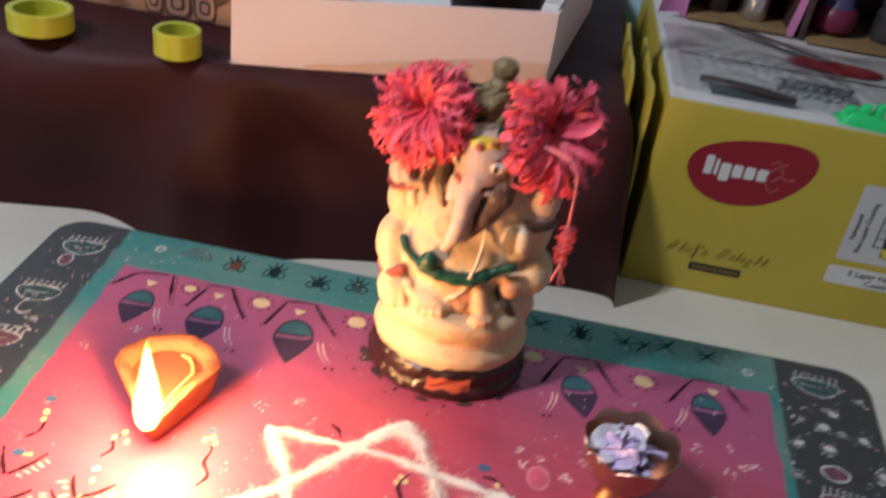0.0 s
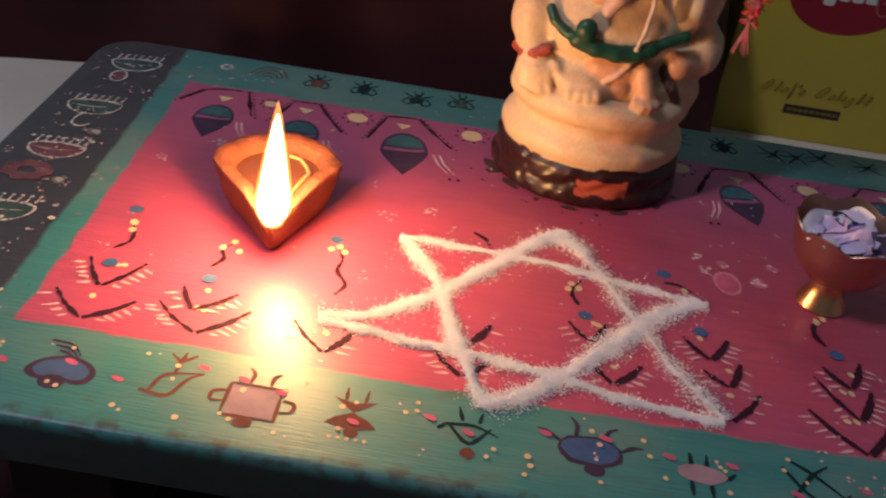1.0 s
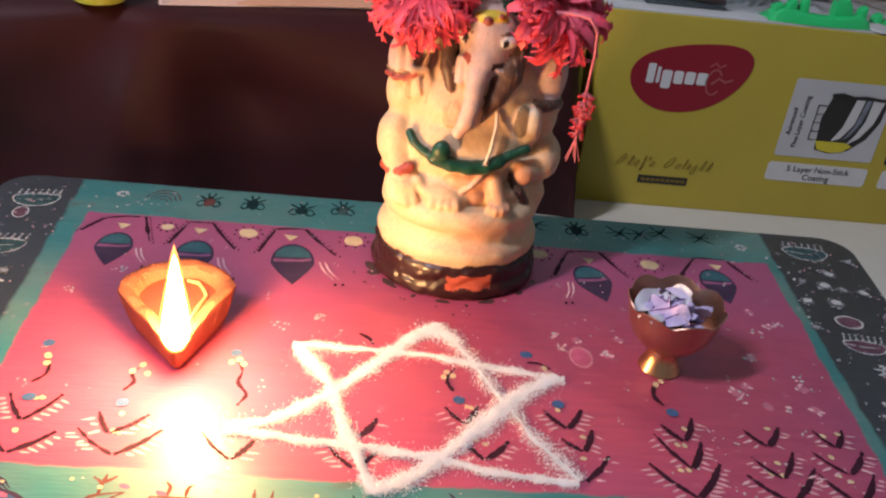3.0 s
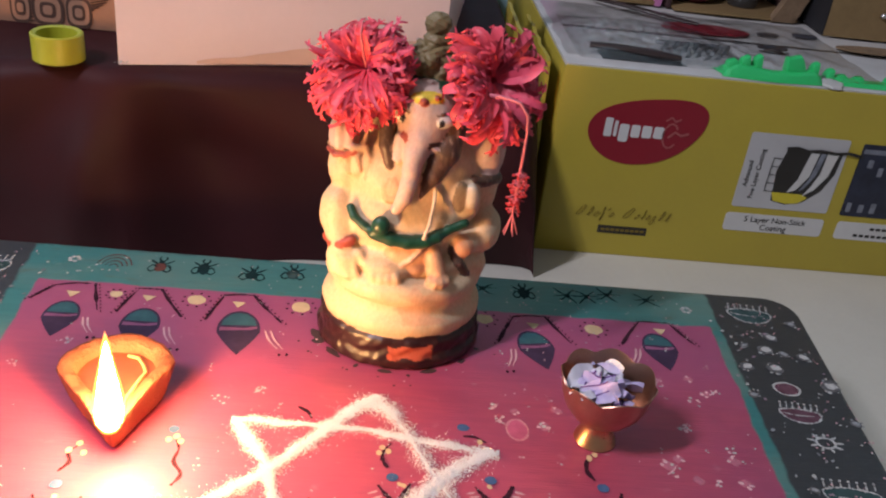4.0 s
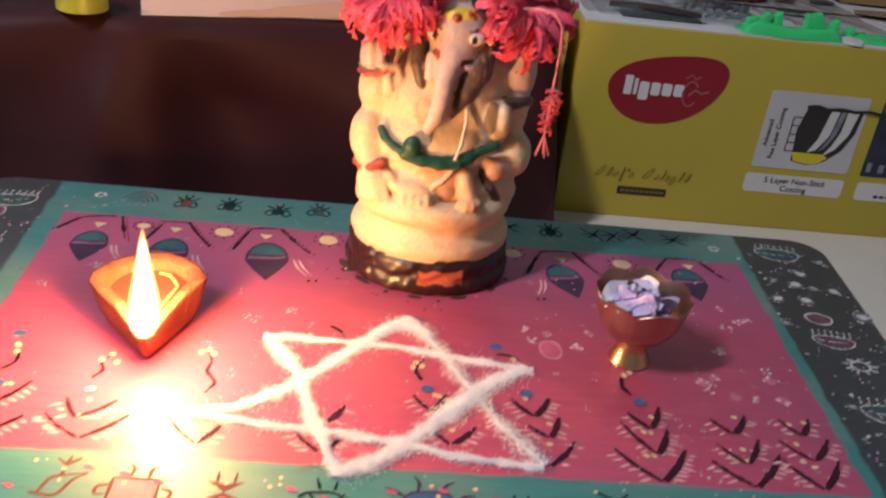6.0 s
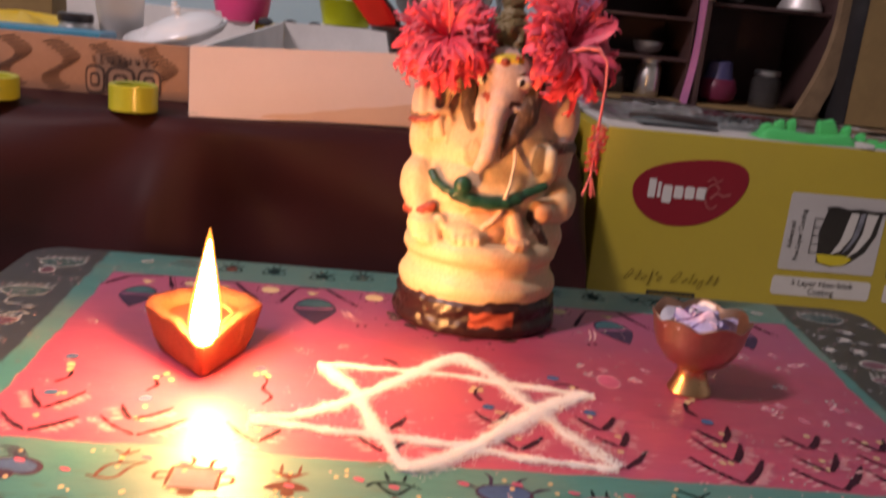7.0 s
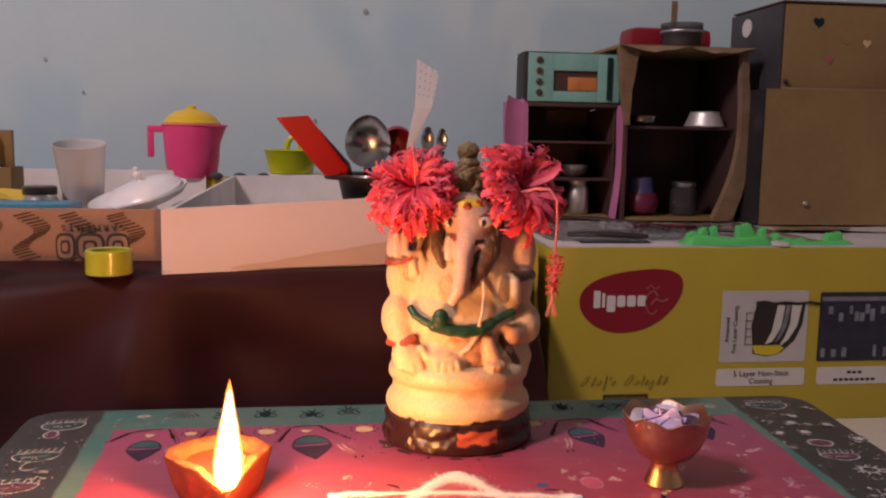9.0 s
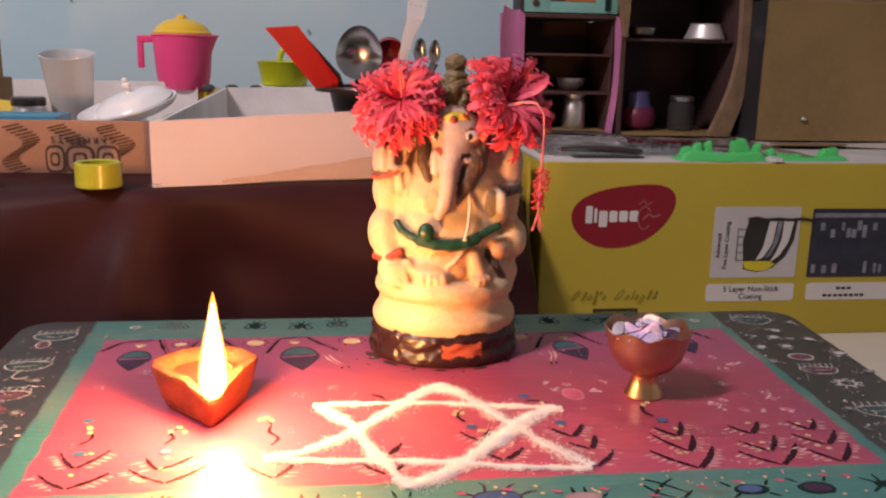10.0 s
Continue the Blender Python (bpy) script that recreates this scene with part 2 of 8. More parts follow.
m_oil = material("lamp_oil", (0.17, 0.052, 0.020), 0.35, vary=0.1, scale=80, bump=0.05, coat=0.25)
m_wick = material("cotton_wick", (0.55, 0.30, 0.12), 0.8)
m_copper = material("copper", (0.60, 0.37, 0.27), 0.36, 1.0, vary=0.18, scale=45, fine=500, bump=0.06)
m_brass = material("brass_stem", (0.72, 0.43, 0.23), 0.28, 1.0, vary=0.12, bump=0.05)
m_lilac = material("lilac_petal", (0.66, 0.60, 0.78), 0.6, scale=70, vary=0.18, second=(0.47, 0.33, 0.68), bump=0.2)
m_petal_white = material("white_petal", (0.78, 0.76, 0.82), 0.6, scale=80, vary=0.10, bump=0.2)
m_purple = material("purple_vein", (0.16, 0.05, 0.26), 0.6)
m_red = material("hibiscus_red", (0.88, 0.10, 0.14), 0.48, scale=60, fine=400, vary=0.25, second=(0.74, 0.05, 0.09), bump=0.12, island=0.2)
m_red_pink = material("hibiscus_pink_red", (0.76, 0.11, 0.17), 0.48, scale=60, fine=400, vary=0.25, second=(0.56, 0.03, 0.08), bump=0.12, island=0.28)
m_stamen = material("stamen_pink", (0.72, 0.20, 0.25), 0.55)
m_anther = material("anther_red", (0.60, 0.04, 0.05), 0.6)
m_yellow_card = material("mustard_carton", (0.455, 0.365, 0.036), 0.5, scale=9, fine=220, vary=0.10, bump=0.08, coat=0.1, second=(0.40, 0.315, 0.042))
m_card_white = material("carton_white_inside", (0.55, 0.55, 0.54), 0.75)
m_logo = material("dark_red_print", (0.27, 0.012, 0.025), 0.4, vary=0.05, bump=0.02)
m_print_white = material("white_print", (0.66, 0.66, 0.65), 0.45, vary=0.04, bump=0.02)
m_print_grey = material("grey_label", (0.50, 0.50, 0.50), 0.4, vary=0.05, bump=0.02)
m_print_pale = material("pale_label", (0.60, 0.60, 0.58), 0.4, vary=0.05, bump=0.02)
m_print_dark = material("dark_print", (0.025, 0.022, 0.02), 0.4, bump=0.02)
m_print_olive = material("olive_print", (0.20, 0.14, 0.015), 0.5, bump=0.02)
m_print_rose = material("rose_print", (0.45, 0.12, 0.12), 0.5, bump=0.02)
m_print_yellow = material("yellow_print", (0.62, 0.52, 0.03), 0.4, bump=0.02)
m_print_navy = material("navy_print", (0.026, 0.030, 0.055), 0.4, scale=60, vary=0.3, bump=0.02)
m_print_steel = material("steel_print", (0.24, 0.26, 0.31), 0.4, scale=90, vary=0.3, bump=0.02)
m_pink_card = material("white_card", (0.82, 0.67, 0.69), 0.65, scale=10, fine=180, vary=0.04, bump=0.05)
m_card_shade = material("tan_card_shade", (0.72, 0.50, 0.42), 0.7, scale=30, fine=180, vary=0.05, bump=0.05)
m_orange_card = material("brown_carton_print", (0.46, 0.24, 0.15), 0.7, scale=15, vary=0.15, bump=0.08)
m_window_card = material("orange_card", (0.58, 0.23, 0.07), 0.6, scale=60, vary=0.2, bump=0.1)
m_card_dark = material("carton_dark_print", (0.10, 0.05, 0.035), 0.7, bump=0.04)
m_grey_card = material("grey_card", (0.76, 0.755, 0.74), 0.8, scale=20)
m_brown = material("brown_cardboard", (0.265, 0.175, 0.073), 0.78, scale=7, fine=120, vary=0.3, bump=0.3, second=(0.16, 0.105, 0.045))
m_brown_edge = material("torn_cardboard", (0.27, 0.18, 0.105), 0.9, scale=40, vary=0.25, bump=0.4)
# dark red-brown for shelf insides, oven window, dials and drips
m_inside = material("dark_red_brown", (0.078, 0.041, 0.040), 0.55, scale=14, vary=0.25)
m_magenta_card = material("pink_card", (0.55, 0.20, 0.42), 0.6, scale=20, vary=0.10)
m_oven = material("turquoise_paint", (0.11, 0.40, 0.39), 0.55, scale=55, fine=300, vary=0.3, second=(0.22, 0.47, 0.45), bump=0.2)
m_black = material("black_card", (0.028, 0.028, 0.032), 0.5, scale=20, vary=0.3)
m_grey_box = material("slate_card", (0.055, 0.055, 0.066), 0.55, scale=18, vary=0.2)
m_steel = material("steel", (0.80, 0.80, 0.80), 0.30, 1.0, scale=40, vary=0.15, bump=0.03)
m_dish = material("bright_steel", (0.90, 0.90, 0.91), 0.42, 0.75, scale=40, vary=0.08, bump=0.03)
m_spoon = material("worn_steel", (0.55, 0.56, 0.58), 0.40, 1.0, scale=45, vary=0.25, bump=0.06)
m_jug = material("magenta_plastic", (0.92, 0.075, 0.25), 0.35, scale=15, vary=0.06, bump=0.02, coat=0.2)
m_lid = material("yellow_plastic", (0.78, 0.52, 0.03), 0.35, scale=15, vary=0.06, bump=0.02, coat=0.2)
m_lime = material("lime_plastic", (0.52, 0.60, 0.02), 0.32, scale=15, vary=0.08, bump=0.02, coat=0.2)
m_lime_cap = material("lime_cap", (0.46, 0.46, 0.03), 0.35, scale=15, vary=0.08, bump=0.02, coat=0.2)
m_green = material("green_plastic", (0.03, 0.58, 0.16), 0.35, scale=15, vary=0.06, bump=0.02, coat=0.2)
m_cup = material("frosted_plastic", (0.82, 0.82, 0.82), 0.34, scale=15, vary=0.04, bump=0.03, through_light=0.45)
m_polish = material("polished_spoon_steel", (0.56, 0.59, 0.63), 0.15, 1.0, scale=60, vary=0.2, bump=0.03)
m_plate = material("white_plastic", (0.84, 0.84, 0.85), 0.3, scale=15, vary=0.04, bump=0.02, coat=0.3)
m_spatula = material("red_plastic", (0.62, 0.018, 0.016), 0.4, scale=15, vary=0.08, bump=0.02)
m_pan = material("dark_brown_plastic", (0.035, 0.020, 0.018), 0.35, scale=25, vary=0.15, coat=0.3)
m_turner = material("grey_plastic", (0.56, 0.58, 0.62), 0.5, scale=20, vary=0.08, bump=0.03)
m_blue = material("blue_plastic", (0.03, 0.26, 0.42), 0.35, vary=0.06, bump=0.02)
m_paper = material("grey_paper", (0.55, 0.54, 0.52), 0.7, scale=20, vary=0.08)


def thin_film(name):
    """Clear film: seen through straight on, glossy at a glance."""
    mat = bpy.data.materials.new(name)
    mat.use_nodes = True
    nt = mat.node_tree
    nt.nodes.remove(nt.nodes["Principled BSDF"])
    clear, shine, fres, mixer, n, bp, ad = [nt.nodes.new("ShaderNode" + k) for k in ("BsdfTransparent", "BsdfGlossy", "Fresnel", "MixShader", "TexNoise", "Bump", "Math")]
    clear.inputs[0].default_value = (0.96, 0.97, 0.975, 1)
    shine.inputs["Roughness"].default_value = 0.10
    fres.inputs["IOR"].default_value = 1.45
    n.inputs["Scale"].default_value = 90
    bp.inputs["Strength"].default_value, bp.inputs["Distance"].default_value = 0.35, 0.003
    ad.operation = "ADD"
    ad.inputs[1].default_value = 0.16
    nt.links.new(n.outputs["Fac"], bp.inputs["Height"])
    nt.links.new(bp.outputs[0], shine.inputs["Normal"])
    nt.links.new(fres.outputs[0], ad.inputs[0])
    nt.links.new(ad.outputs[0], mixer.inputs[0])
    nt.links.new(clear.outputs[0], mixer.inputs[1])
    nt.links.new(shine.outputs[0], mixer.inputs[2])
    nt.links.new(mixer.outputs[0], nt.nodes["Material Output"].inputs[0])
    return mat


m_film = thin_film("clear_film")
m_glass_jar = clear_plastic("jar_plastic", (0.06, 0.057, 0.057), 0.15, 0.6)
m_flame = glow("flame_core", (1.0, 0.52, 0.165), 590.0)
m_dark_line = material("painted_dark_line", (0.045, 0.012, 0.025), 0.8, scale=90, vary=0.25, bump=0.1, spec=0.2)
m_white_line = material("painted_white_line", (0.55, 0.55, 0.53), 0.8, scale=200, vary=0.25, bump=0.15, spec=0.2)
m_grey_line = material("painted_grey_line", (0.33, 0.34, 0.35), 0.85, scale=250, vary=0.25, bump=0.15, spec=0.2)
m_chalk = material("faint_chalk", (0.17, 0.17, 0.175), 0.85, scale=300, vary=0.35, bump=0.15, spec=0.2)
m_rose_chalk = material("faint_rose_chalk", (0.52, 0.17, 0.24), 0.85, scale=300, vary=0.2, bump=0.15, spec=0.2)
m_cream_dot = material("painted_cream", (0.66, 0.50, 0.30), 0.8, scale=90, vary=0.12, bump=0.15, spec=0.2)
m_pink_dash = material("painted_pale_pink", (0.60, 0.24, 0.29), 0.8, scale=90, vary=0.15, bump=0.1, spec=0.2)
m_mauve = material("painted_mauve", (0.34, 0.24, 0.29), 0.8, scale=90, vary=0.2, bump=0.1, spec=0.2)
m_navy = material("painted_navy", (0.058, 0.034, 0.072), 0.8, scale=90, vary=0.2, bump=0.1, spec=0.2)
m_blue_paint = material("painted_blue", (0.06, 0.12, 0.26), 0.8, scale=90, vary=0.2, bump=0.1, spec=0.2)
m_teal_paint = material("painted_teal", (0.045, 0.125, 0.145), 0.8, scale=90, vary=0.2, bump=0.1, spec=0.2)
m_rose_paint = material("painted_rose", (0.55, 0.12, 0.22), 0.8, scale=90, vary=0.2, bump=0.1, spec=0.2)
m_brown_paint = material("painted_brown", (0.15, 0.055, 0.045), 0.8, scale=90, vary=0.2, bump=0.1, spec=0.2)
m_green_line = material("painted_dark_green", (0.007, 0.028, 0.030), 0.8, scale=90, vary=0.25, bump=0.1, spec=0.2)

m_lash = material("painted_lash", (0.74, 0.44, 0.47), 0.8, scale=90, vary=0.15, bump=0.1, spec=0.2)
m_smudge = material("wall_smudge", (0.33, 0.43, 0.48), 0.85, scale=120, vary=0.3, bump=0.1)
m_band = material("painted_dull_violet", (0.29, 0.105, 0.20), 0.8, scale=90, vary=0.2, bump=0.1, spec=0.2)
m_scrawl = material("painted_green_scrawl", (0.014, 0.055, 0.055), 0.8, scale=120, vary=0.3, bump=0.1, spec=0.2)
m_teal_dark = material("painted_dim_teal", (0.050, 0.095, 0.095), 0.8, scale=120, vary=0.3, bump=0.1, spec=0.2)
m_plum = material("painted_plum", (0.16, 0.075, 0.10), 0.8, scale=120, vary=0.3, bump=0.1, spec=0.2)


def veil(name, colour, strength):
    """Outer flame: clear, with a weak glow."""
    mat = glow(name, colour, strength)
    nt = mat.node_tree
    mixer = nt.nodes.new("ShaderNodeAddShader")
    clear = nt.nodes.new("ShaderNodeBsdfTransparent")
    em = [n for n in nt.nodes if n.type == "EMISSION"][0]
    nt.links.new(clear.outputs[0], mixer.inputs[0])
    nt.links.new(em.outputs[0], mixer.inputs[1])
    nt.links.new(mixer.outputs[0], nt.nodes["Material Output"].inputs[0])
    return mat


m_veil = veil("flame_edge", (1.0, 0.36, 0.05), 1.3)

# ---- setting ----
solo("floor", Geo().box((-2.2, -2.4, FLOOR - 0.1), (2.2, 1.35, FLOOR)), m_floor, "pale cream smooth floor under the painted board", "floor", False, "structure")
solo("wall_north", Geo().box((-2.2, 1.25, FLOOR), (2.2, 1.35, 2.3)), m_wall, "pale blue painted wall with faint dirty marks", "wall", False, "structure")
solo("wall_south", Geo().box((-2.2, -2.5, FLOOR), (2.2, -2.4, 2.3)), m_plain, "plain pale wall behind the viewer", "wall", False, "structure")
solo("wall_west", Geo().box((-2.3, -2.5, FLOOR), (-2.2, 1.35, 2.3)), m_plain, "plain pale side wall", "wall", False, "structure")
solo("wall_east", Geo().box((2.2, -2.5, FLOOR), (2.3, 1.35, 2.3)), m_plain, "plain pale side wall", "wall", False, "structure")
solo("ceiling", Geo().box((-2.3, -2.5, 2.3), (2.3, 1.35, 2.4)), m_ceiling, "plain white ceiling", "ceiling", False, "structure")

# small dark marks on the wall
for i, (x, z, r) in enumerate([(-0.006, 0.377, 0.006), (-0.53, 0.235, 0.005), (-0.545, 0.27, 0.004), (-0.46, 0.295, 0.004), (-0.08, 0.215, 0.004), (-0.41, 0.25, 0.003)]):
    g = Geo()
    ring = [(x + r * (0.5 + 0.5 * random.random()) * math.cos(a) * 0.8, 1.2485, z + r * (0.5 + 0.6 * random.random()) * math.sin(a)) for a in [k * 2 * math.pi / 9 for k in range(9)]]
    g.add(ring, [tuple(range(9))])
    o = solo("wall_mark", g, m_smudge, "small dark scuff on the blue wall", "wall mark", False, "structure")

# bench covered with black cloth
bench = thing("cloth_covered_bench", (-0.3, 0.95, FLOOR), "low bench draped with dark maroon-black shiny cloth", "bench")
g = Geo()
XR = 0.155
cols = 150
xs = [-1.15 + (XR + 1.15) * i / cols for i in range(cols + 1)]
prof = []
for k in range(15):
    f = k / 14
    prof.append((0.668 + 0.012 * f + 0.006 * f * f, FLOOR + 0.001 + (BENCH - 0.016 - FLOOR) * f))
for k in range(1, 7):
    a = k / 6 * math.pi / 2
    prof.append((0.686 + 0.016 * (1 - math.cos(a)), BENCH - 0.016 + 0.016 * math.sin(a)))
for k in range(1, 12):
    prof.append((0.702 + 0.54 * k / 11, BENCH))
rows = []
for j, (py, pz) in enumerate(prof):
    row = []
    hang = max(0, min(1, (BENCH - pz) / 0.07))
    for x in xs:
        w = math.sin(x * 23 + 1.2) + 0.6 * math.sin(x * 41 + 0.4 + pz * 9) + 0.4 * math.sin(x * 67 + 2)
        n = noise.noise((x * 7, py * 7 + pz * 5, 3.0))
        wide = math.sin((x + 0.9 * pz) * 17 + 2.2 * noise.noise((x * 3, pz * 4, 7.0))) + 0.7 * math.sin((x - 0.7 * pz) * 11 + 0.6)
        ang = math.atan2(x + 0.21, BENCH + 0.035 - pz)
        ray = math.sin(ang * 5.0 + 1.9 + 1.2 * noise.noise((x * 4, pz * 5, 9.0))) * min(1, abs(x + 0.21) / 0.05 + 0.3)
        d = -0.019 * hang * (w * 0.14 + n * 1.7 + wide * 0.45 + ray * 0.85) + 0.004 * n
        skew = 0.070 * max(0.0, min(1.0, (x + 0.21) / 0.37))
        y = py + d + skew * (1 if py < 0.71 else max(0, 1 - (py - 0.71) / 0.2))
        z = pz + (0.003 * noise.noise((x * 11, py * 11, 1)) if pz > BENCH - 0.02 else 0)
        # rounded right end
        e = (XR - x) / 0.03
        if e < 1:
            z = FLOOR + (z - FLOOR) * math.sqrt(max(0.0, 1 - (1 - e) ** 2)) if e > 0 else FLOOR
        row.append((x, min(y, 1.246), max(z, FLOOR + 0.001)))
    rows.append(row)
g.sheet(rows)
part("cloth", g, m_cloth, bench, "dark maroon-black cloth hanging in soft folds")

# ---- painted board ----
board = thing("painted_board", (0.02, 0.384, FLOOR), "low wooden board painted pink with teal border and dark ends", "low table")
bm = bmesh.new()
X0, X1, Y0, Y1, RC = -0.267, 0.303, 0.232, 0.538, 0.022
outline = []
for cx, cy, a0, r in ((X1 - RC, Y1 - RC, 0, RC), (X0 + RC, Y1 - RC, 90, RC), (X0 + 0.016, Y0 + 0.008, 180, 0.008), (X1 - 0.030, Y0 + 0.008, 270, 0.008)):
    for k in range(7):
        a = radians(a0 + 15 * k)
        outline.append((cx + r * math.cos(a), cy + r * math.sin(a)))
top = [bm.verts.new((x, y, 0)) for x, y in outline]
f = bm.faces.new(top)
ext = bmesh.ops.extrude_face_region(bm, geom=[f])
for q in ext["geom"]:
    if isinstance(q, bmesh.types.BMVert):
        q.co.z = -0.022
bmesh.ops.recalc_face_normals(bm, faces=bm.faces)
rim = [e for e in bm.edges if all(abs(p.co.z) < 1e-6 for p in e.verts)]
bmesh.ops.bevel(bm, geom=rim, offset=0.0025, segments=3, profile=0.5, affect="EDGES")
g = Geo()
bm.verts.index_update()
g.add([p.co[:] for p in bm.verts], [[q.index for q in f.verts] for f in bm.faces])
bm.free()
part("plank", g, m_board, board, "hand-painted pink, teal and black wooden plank")
for x in (-0.17, 0.20):
    part("cleat", Geo().box((x - 0.02, 0.25, FLOOR), (x + 0.02, 0.52, -0.022), 0.002), m_cleat, board)

LAYER = [0]


class Paint(Geo):
    """Flat brush marks lying on the board."""

    def lift(self):
        if not self.v:
            LAYER[0] = (LAYER[0] + 1) % 7
            self.marks = 0
        self.marks += 1
        return 0.00012 + 0.0000015 * LAYER[0] + 0.000011 * (self.marks % 60)

    def stroke(self, pts, w, mi=0, taper=True, wob=0.0003):
        z = self.lift()
        pts = [Vector((p[0], p[1])) for p in pts]
        fine = []
        for i in range(len(pts) - 1):
            for k in range(4):
                fine.append(pts[i].lerp(pts[i + 1], k / 4))
        fine.append(pts[-1])
        for _ in range(2):
            fine = [fine[0]] + [(fine[i - 1] + fine[i] * 2 + fine[i + 1]) / 4 for i in range(1, len(fine) - 1)] + [fine[-1]]
        verts = []
        n = len(fine)
        for i, p in enumerate(fine):
            d = (fine[min(i + 1, n - 1)] - fine[max(i - 1, 0)])
            d = d.normalized() if d.length > 1e-9 else Vector((1, 0))
            s = Vector((-d.y, d.x))
            f = i / (n - 1)
            k = (0.45 + 0.55 * math.sin(math.pi * min(1, 0.12 + f))) if taper else 1
            ww = w / 2 * k + random.uniform(-wob, wob) * 0.5
            verts += [(*(p + s * ww), z), (*(p - s * ww), z)]
        self.add(verts, [(2 * i + 1, 2 * i + 3, 2 * i + 2, 2 * i) for i in range(n - 1)], mi)
        return self

    def blot(self, x, y, rx, ry=None, turn=0.0, mi=0, n=14, wob=0.08):
        z = self.lift()
        ry = ry or rx
        c, s = math.cos(radians(turn)), math.sin(radians(turn))
        verts = []
        for i in range(n):
            a = 2 * math.pi * i / n
            k = 1 + random.uniform(-wob, wob)
            u, v = rx * k * math.cos(a), ry * k * math.sin(a)
            verts.append((x + u * c - v * s, y + u * s + v * c, z))
        self.add(verts, [tuple(range(n))], mi)
        return self

    def poly(self, pts, mi=0):
        z = self.lift()
        self.add([(x, y, z) for x, y in pts], [tuple(range(len(pts)))], mi)
        return self


def motif(name, g, mats, label=""):
    return part(name, g, mats, board, label, False)


def shrink(g, x, y, s):
    g.v = [(x + (p[0] - x) * s, y + (p[1] - y) * s, p[2]) for p in g.v]
    return g


def feather(x, y, s, turn, flip, roof):
    """Peacock-eye drop with a roof-like chevron over it and a pair of pale dashes."""
    g = Paint()
    c, sn = math.cos(radians(turn)), math.sin(radians(turn))

    def at(u, v):
        return (x + (u * c - v * sn) * s, y + (u * sn + v * c) * s)

    def drop(k):
        ring = []
        for i in range(30):
            q = 2 * math.pi * i / 30
            cs = math.cos(q)
            wide = 1 if cs > -0.1 else max(0.0, (1 + cs) / 0.9) ** 0.55
            ring.append(at(k * 0.0118 * math.sin(q) * wide, k * (0.0185 * cs if cs > 0 else 0.0235 * cs) + 0.002))
        return ring

    g.poly(drop(1.0)[::-1], 0)
    g.poly([at(u, v) for u, v in [(-0.0098, 0.0065), (0.0098, 0.0060), (0.0085, 0.0120), (0.0045, 0.0172), (0.0, 0.0185), (-0.0045, 0.0172), (-0.0085, 0.0120)]], 1)
    g.poly([at(u, v) for u, v in [(-0.0104, 0.0012), (0.0060, 0.0016), (0.0101, 0.0030), (0.0099, 0.0052), (0.0030, 0.0036), (-0.0101, 0.0048)]], 2)
    (ax, ay), (bx, by), (ex, ey), (fx, fy) = roof
    w = 0.0023
    g.stroke([(ax, ay), (ax * 0.55 + bx * 0.45, ay * 0.5 + by * 0.5), (bx, by)], w, 3, True, 0.0009)
    g.stroke([(bx - 0.001, by - 0.0005), ((bx + ex) / 2, max(by, ey)), (ex, ey)], w * 0.7, 3, True, 0.0008)
    g.stroke([(ex - 0.0005, ey + 0.0005), (ex * 0.6 + fx * 0.4, ey * 0.55 + fy * 0.45), (fx, fy)], w, 3, True, 0.0009)
    for k in range(9):
        f = k / 8
        g.blot(ax + (bx - ax) * f - 0.0022, ay + (by - ay) * f - 0.0012, 0.0006, 0.0009, mi=3, n=6)
        g.blot(ex + (fx - ex) * f + 0.0024, ey + (fy - ey) * f - 0.0010, 0.0006, 0.0009, mi=3, n=6)
    mx, my = (bx + ex) / 2 + 0.001, (by + ey) / 2
    g.poly([(mx - 0.0042, my - 0.0080), (mx, my - 0.0150), (mx + 0.0044, my - 0.0085)], 4)
    for k in (0, 1):
        g.stroke([at(flip * (0.0145 + 0.003 * k), 0.001), at(flip * (0.0165 + 0.003 * k), -0.008), at(flip * (0.0215 + 0.003 * k), -0.0165)], 0.0013, 5)
        g.blot(*at(flip * (0.0225 + 0.004 * k), -0.0215), 0.0010, 0.0014, mi=3, n=7)
    motif("peacock_feather_motif", g, [m_navy, m_teal_paint, m_band, m_dark_line, m_cream_dot, m_lash, m_plum], "navy and teal painted peacock-eye feather")


for x, y, sc, tn, fl, roof in ((-0.1765, 0.4520, 0.90, 3, 1, ((-0.200, 0.470), (-0.190, 0.487), (-0.167, 0.491), (-0.158, 0.462))),
                               (-0.1300, 0.4480, 0.98, 2, 1, ((-0.147, 0.462), (-0.140, 0.490), (-0.126, 0.490), (-0.108, 0.461))),
                               (-0.0725, 0.4500, 1.08, 6, 1, ((-0.094, 0.460), (-0.087, 0.489), (-0.069, 0.491), (-0.048, 0.462))),
                               (0.1090, 0.4535, 0.97, 11, -1, ((0.085, 0.458), (0.098, 0.489), (0.119, 0.491), (0.132, 0.462))),
                               (0.1895, 0.4610, 0.95, 2, -1, ((0.165, 0.465), (0.183, 0.494), (0.203, 0.494), (0.214, 0.470)))):
    feather(x, y, sc, tn, fl, roof)


def dotted_flower(x, y, r=0.006):
    g = Paint().blot(x, y, r, r * 0.9, wob=0.12)
    for k in range(9):
        a = k * 2 * math.pi / 9
        g.blot(x + r * 1.45 * math.cos(a), y + r * 1.35 * math.sin(a), 0.0009, mi=1, n=6)
    motif("cream_dot_motif", g, [m_cream_dot, m_dark_line], "cream painted dot ringed with dark specks")


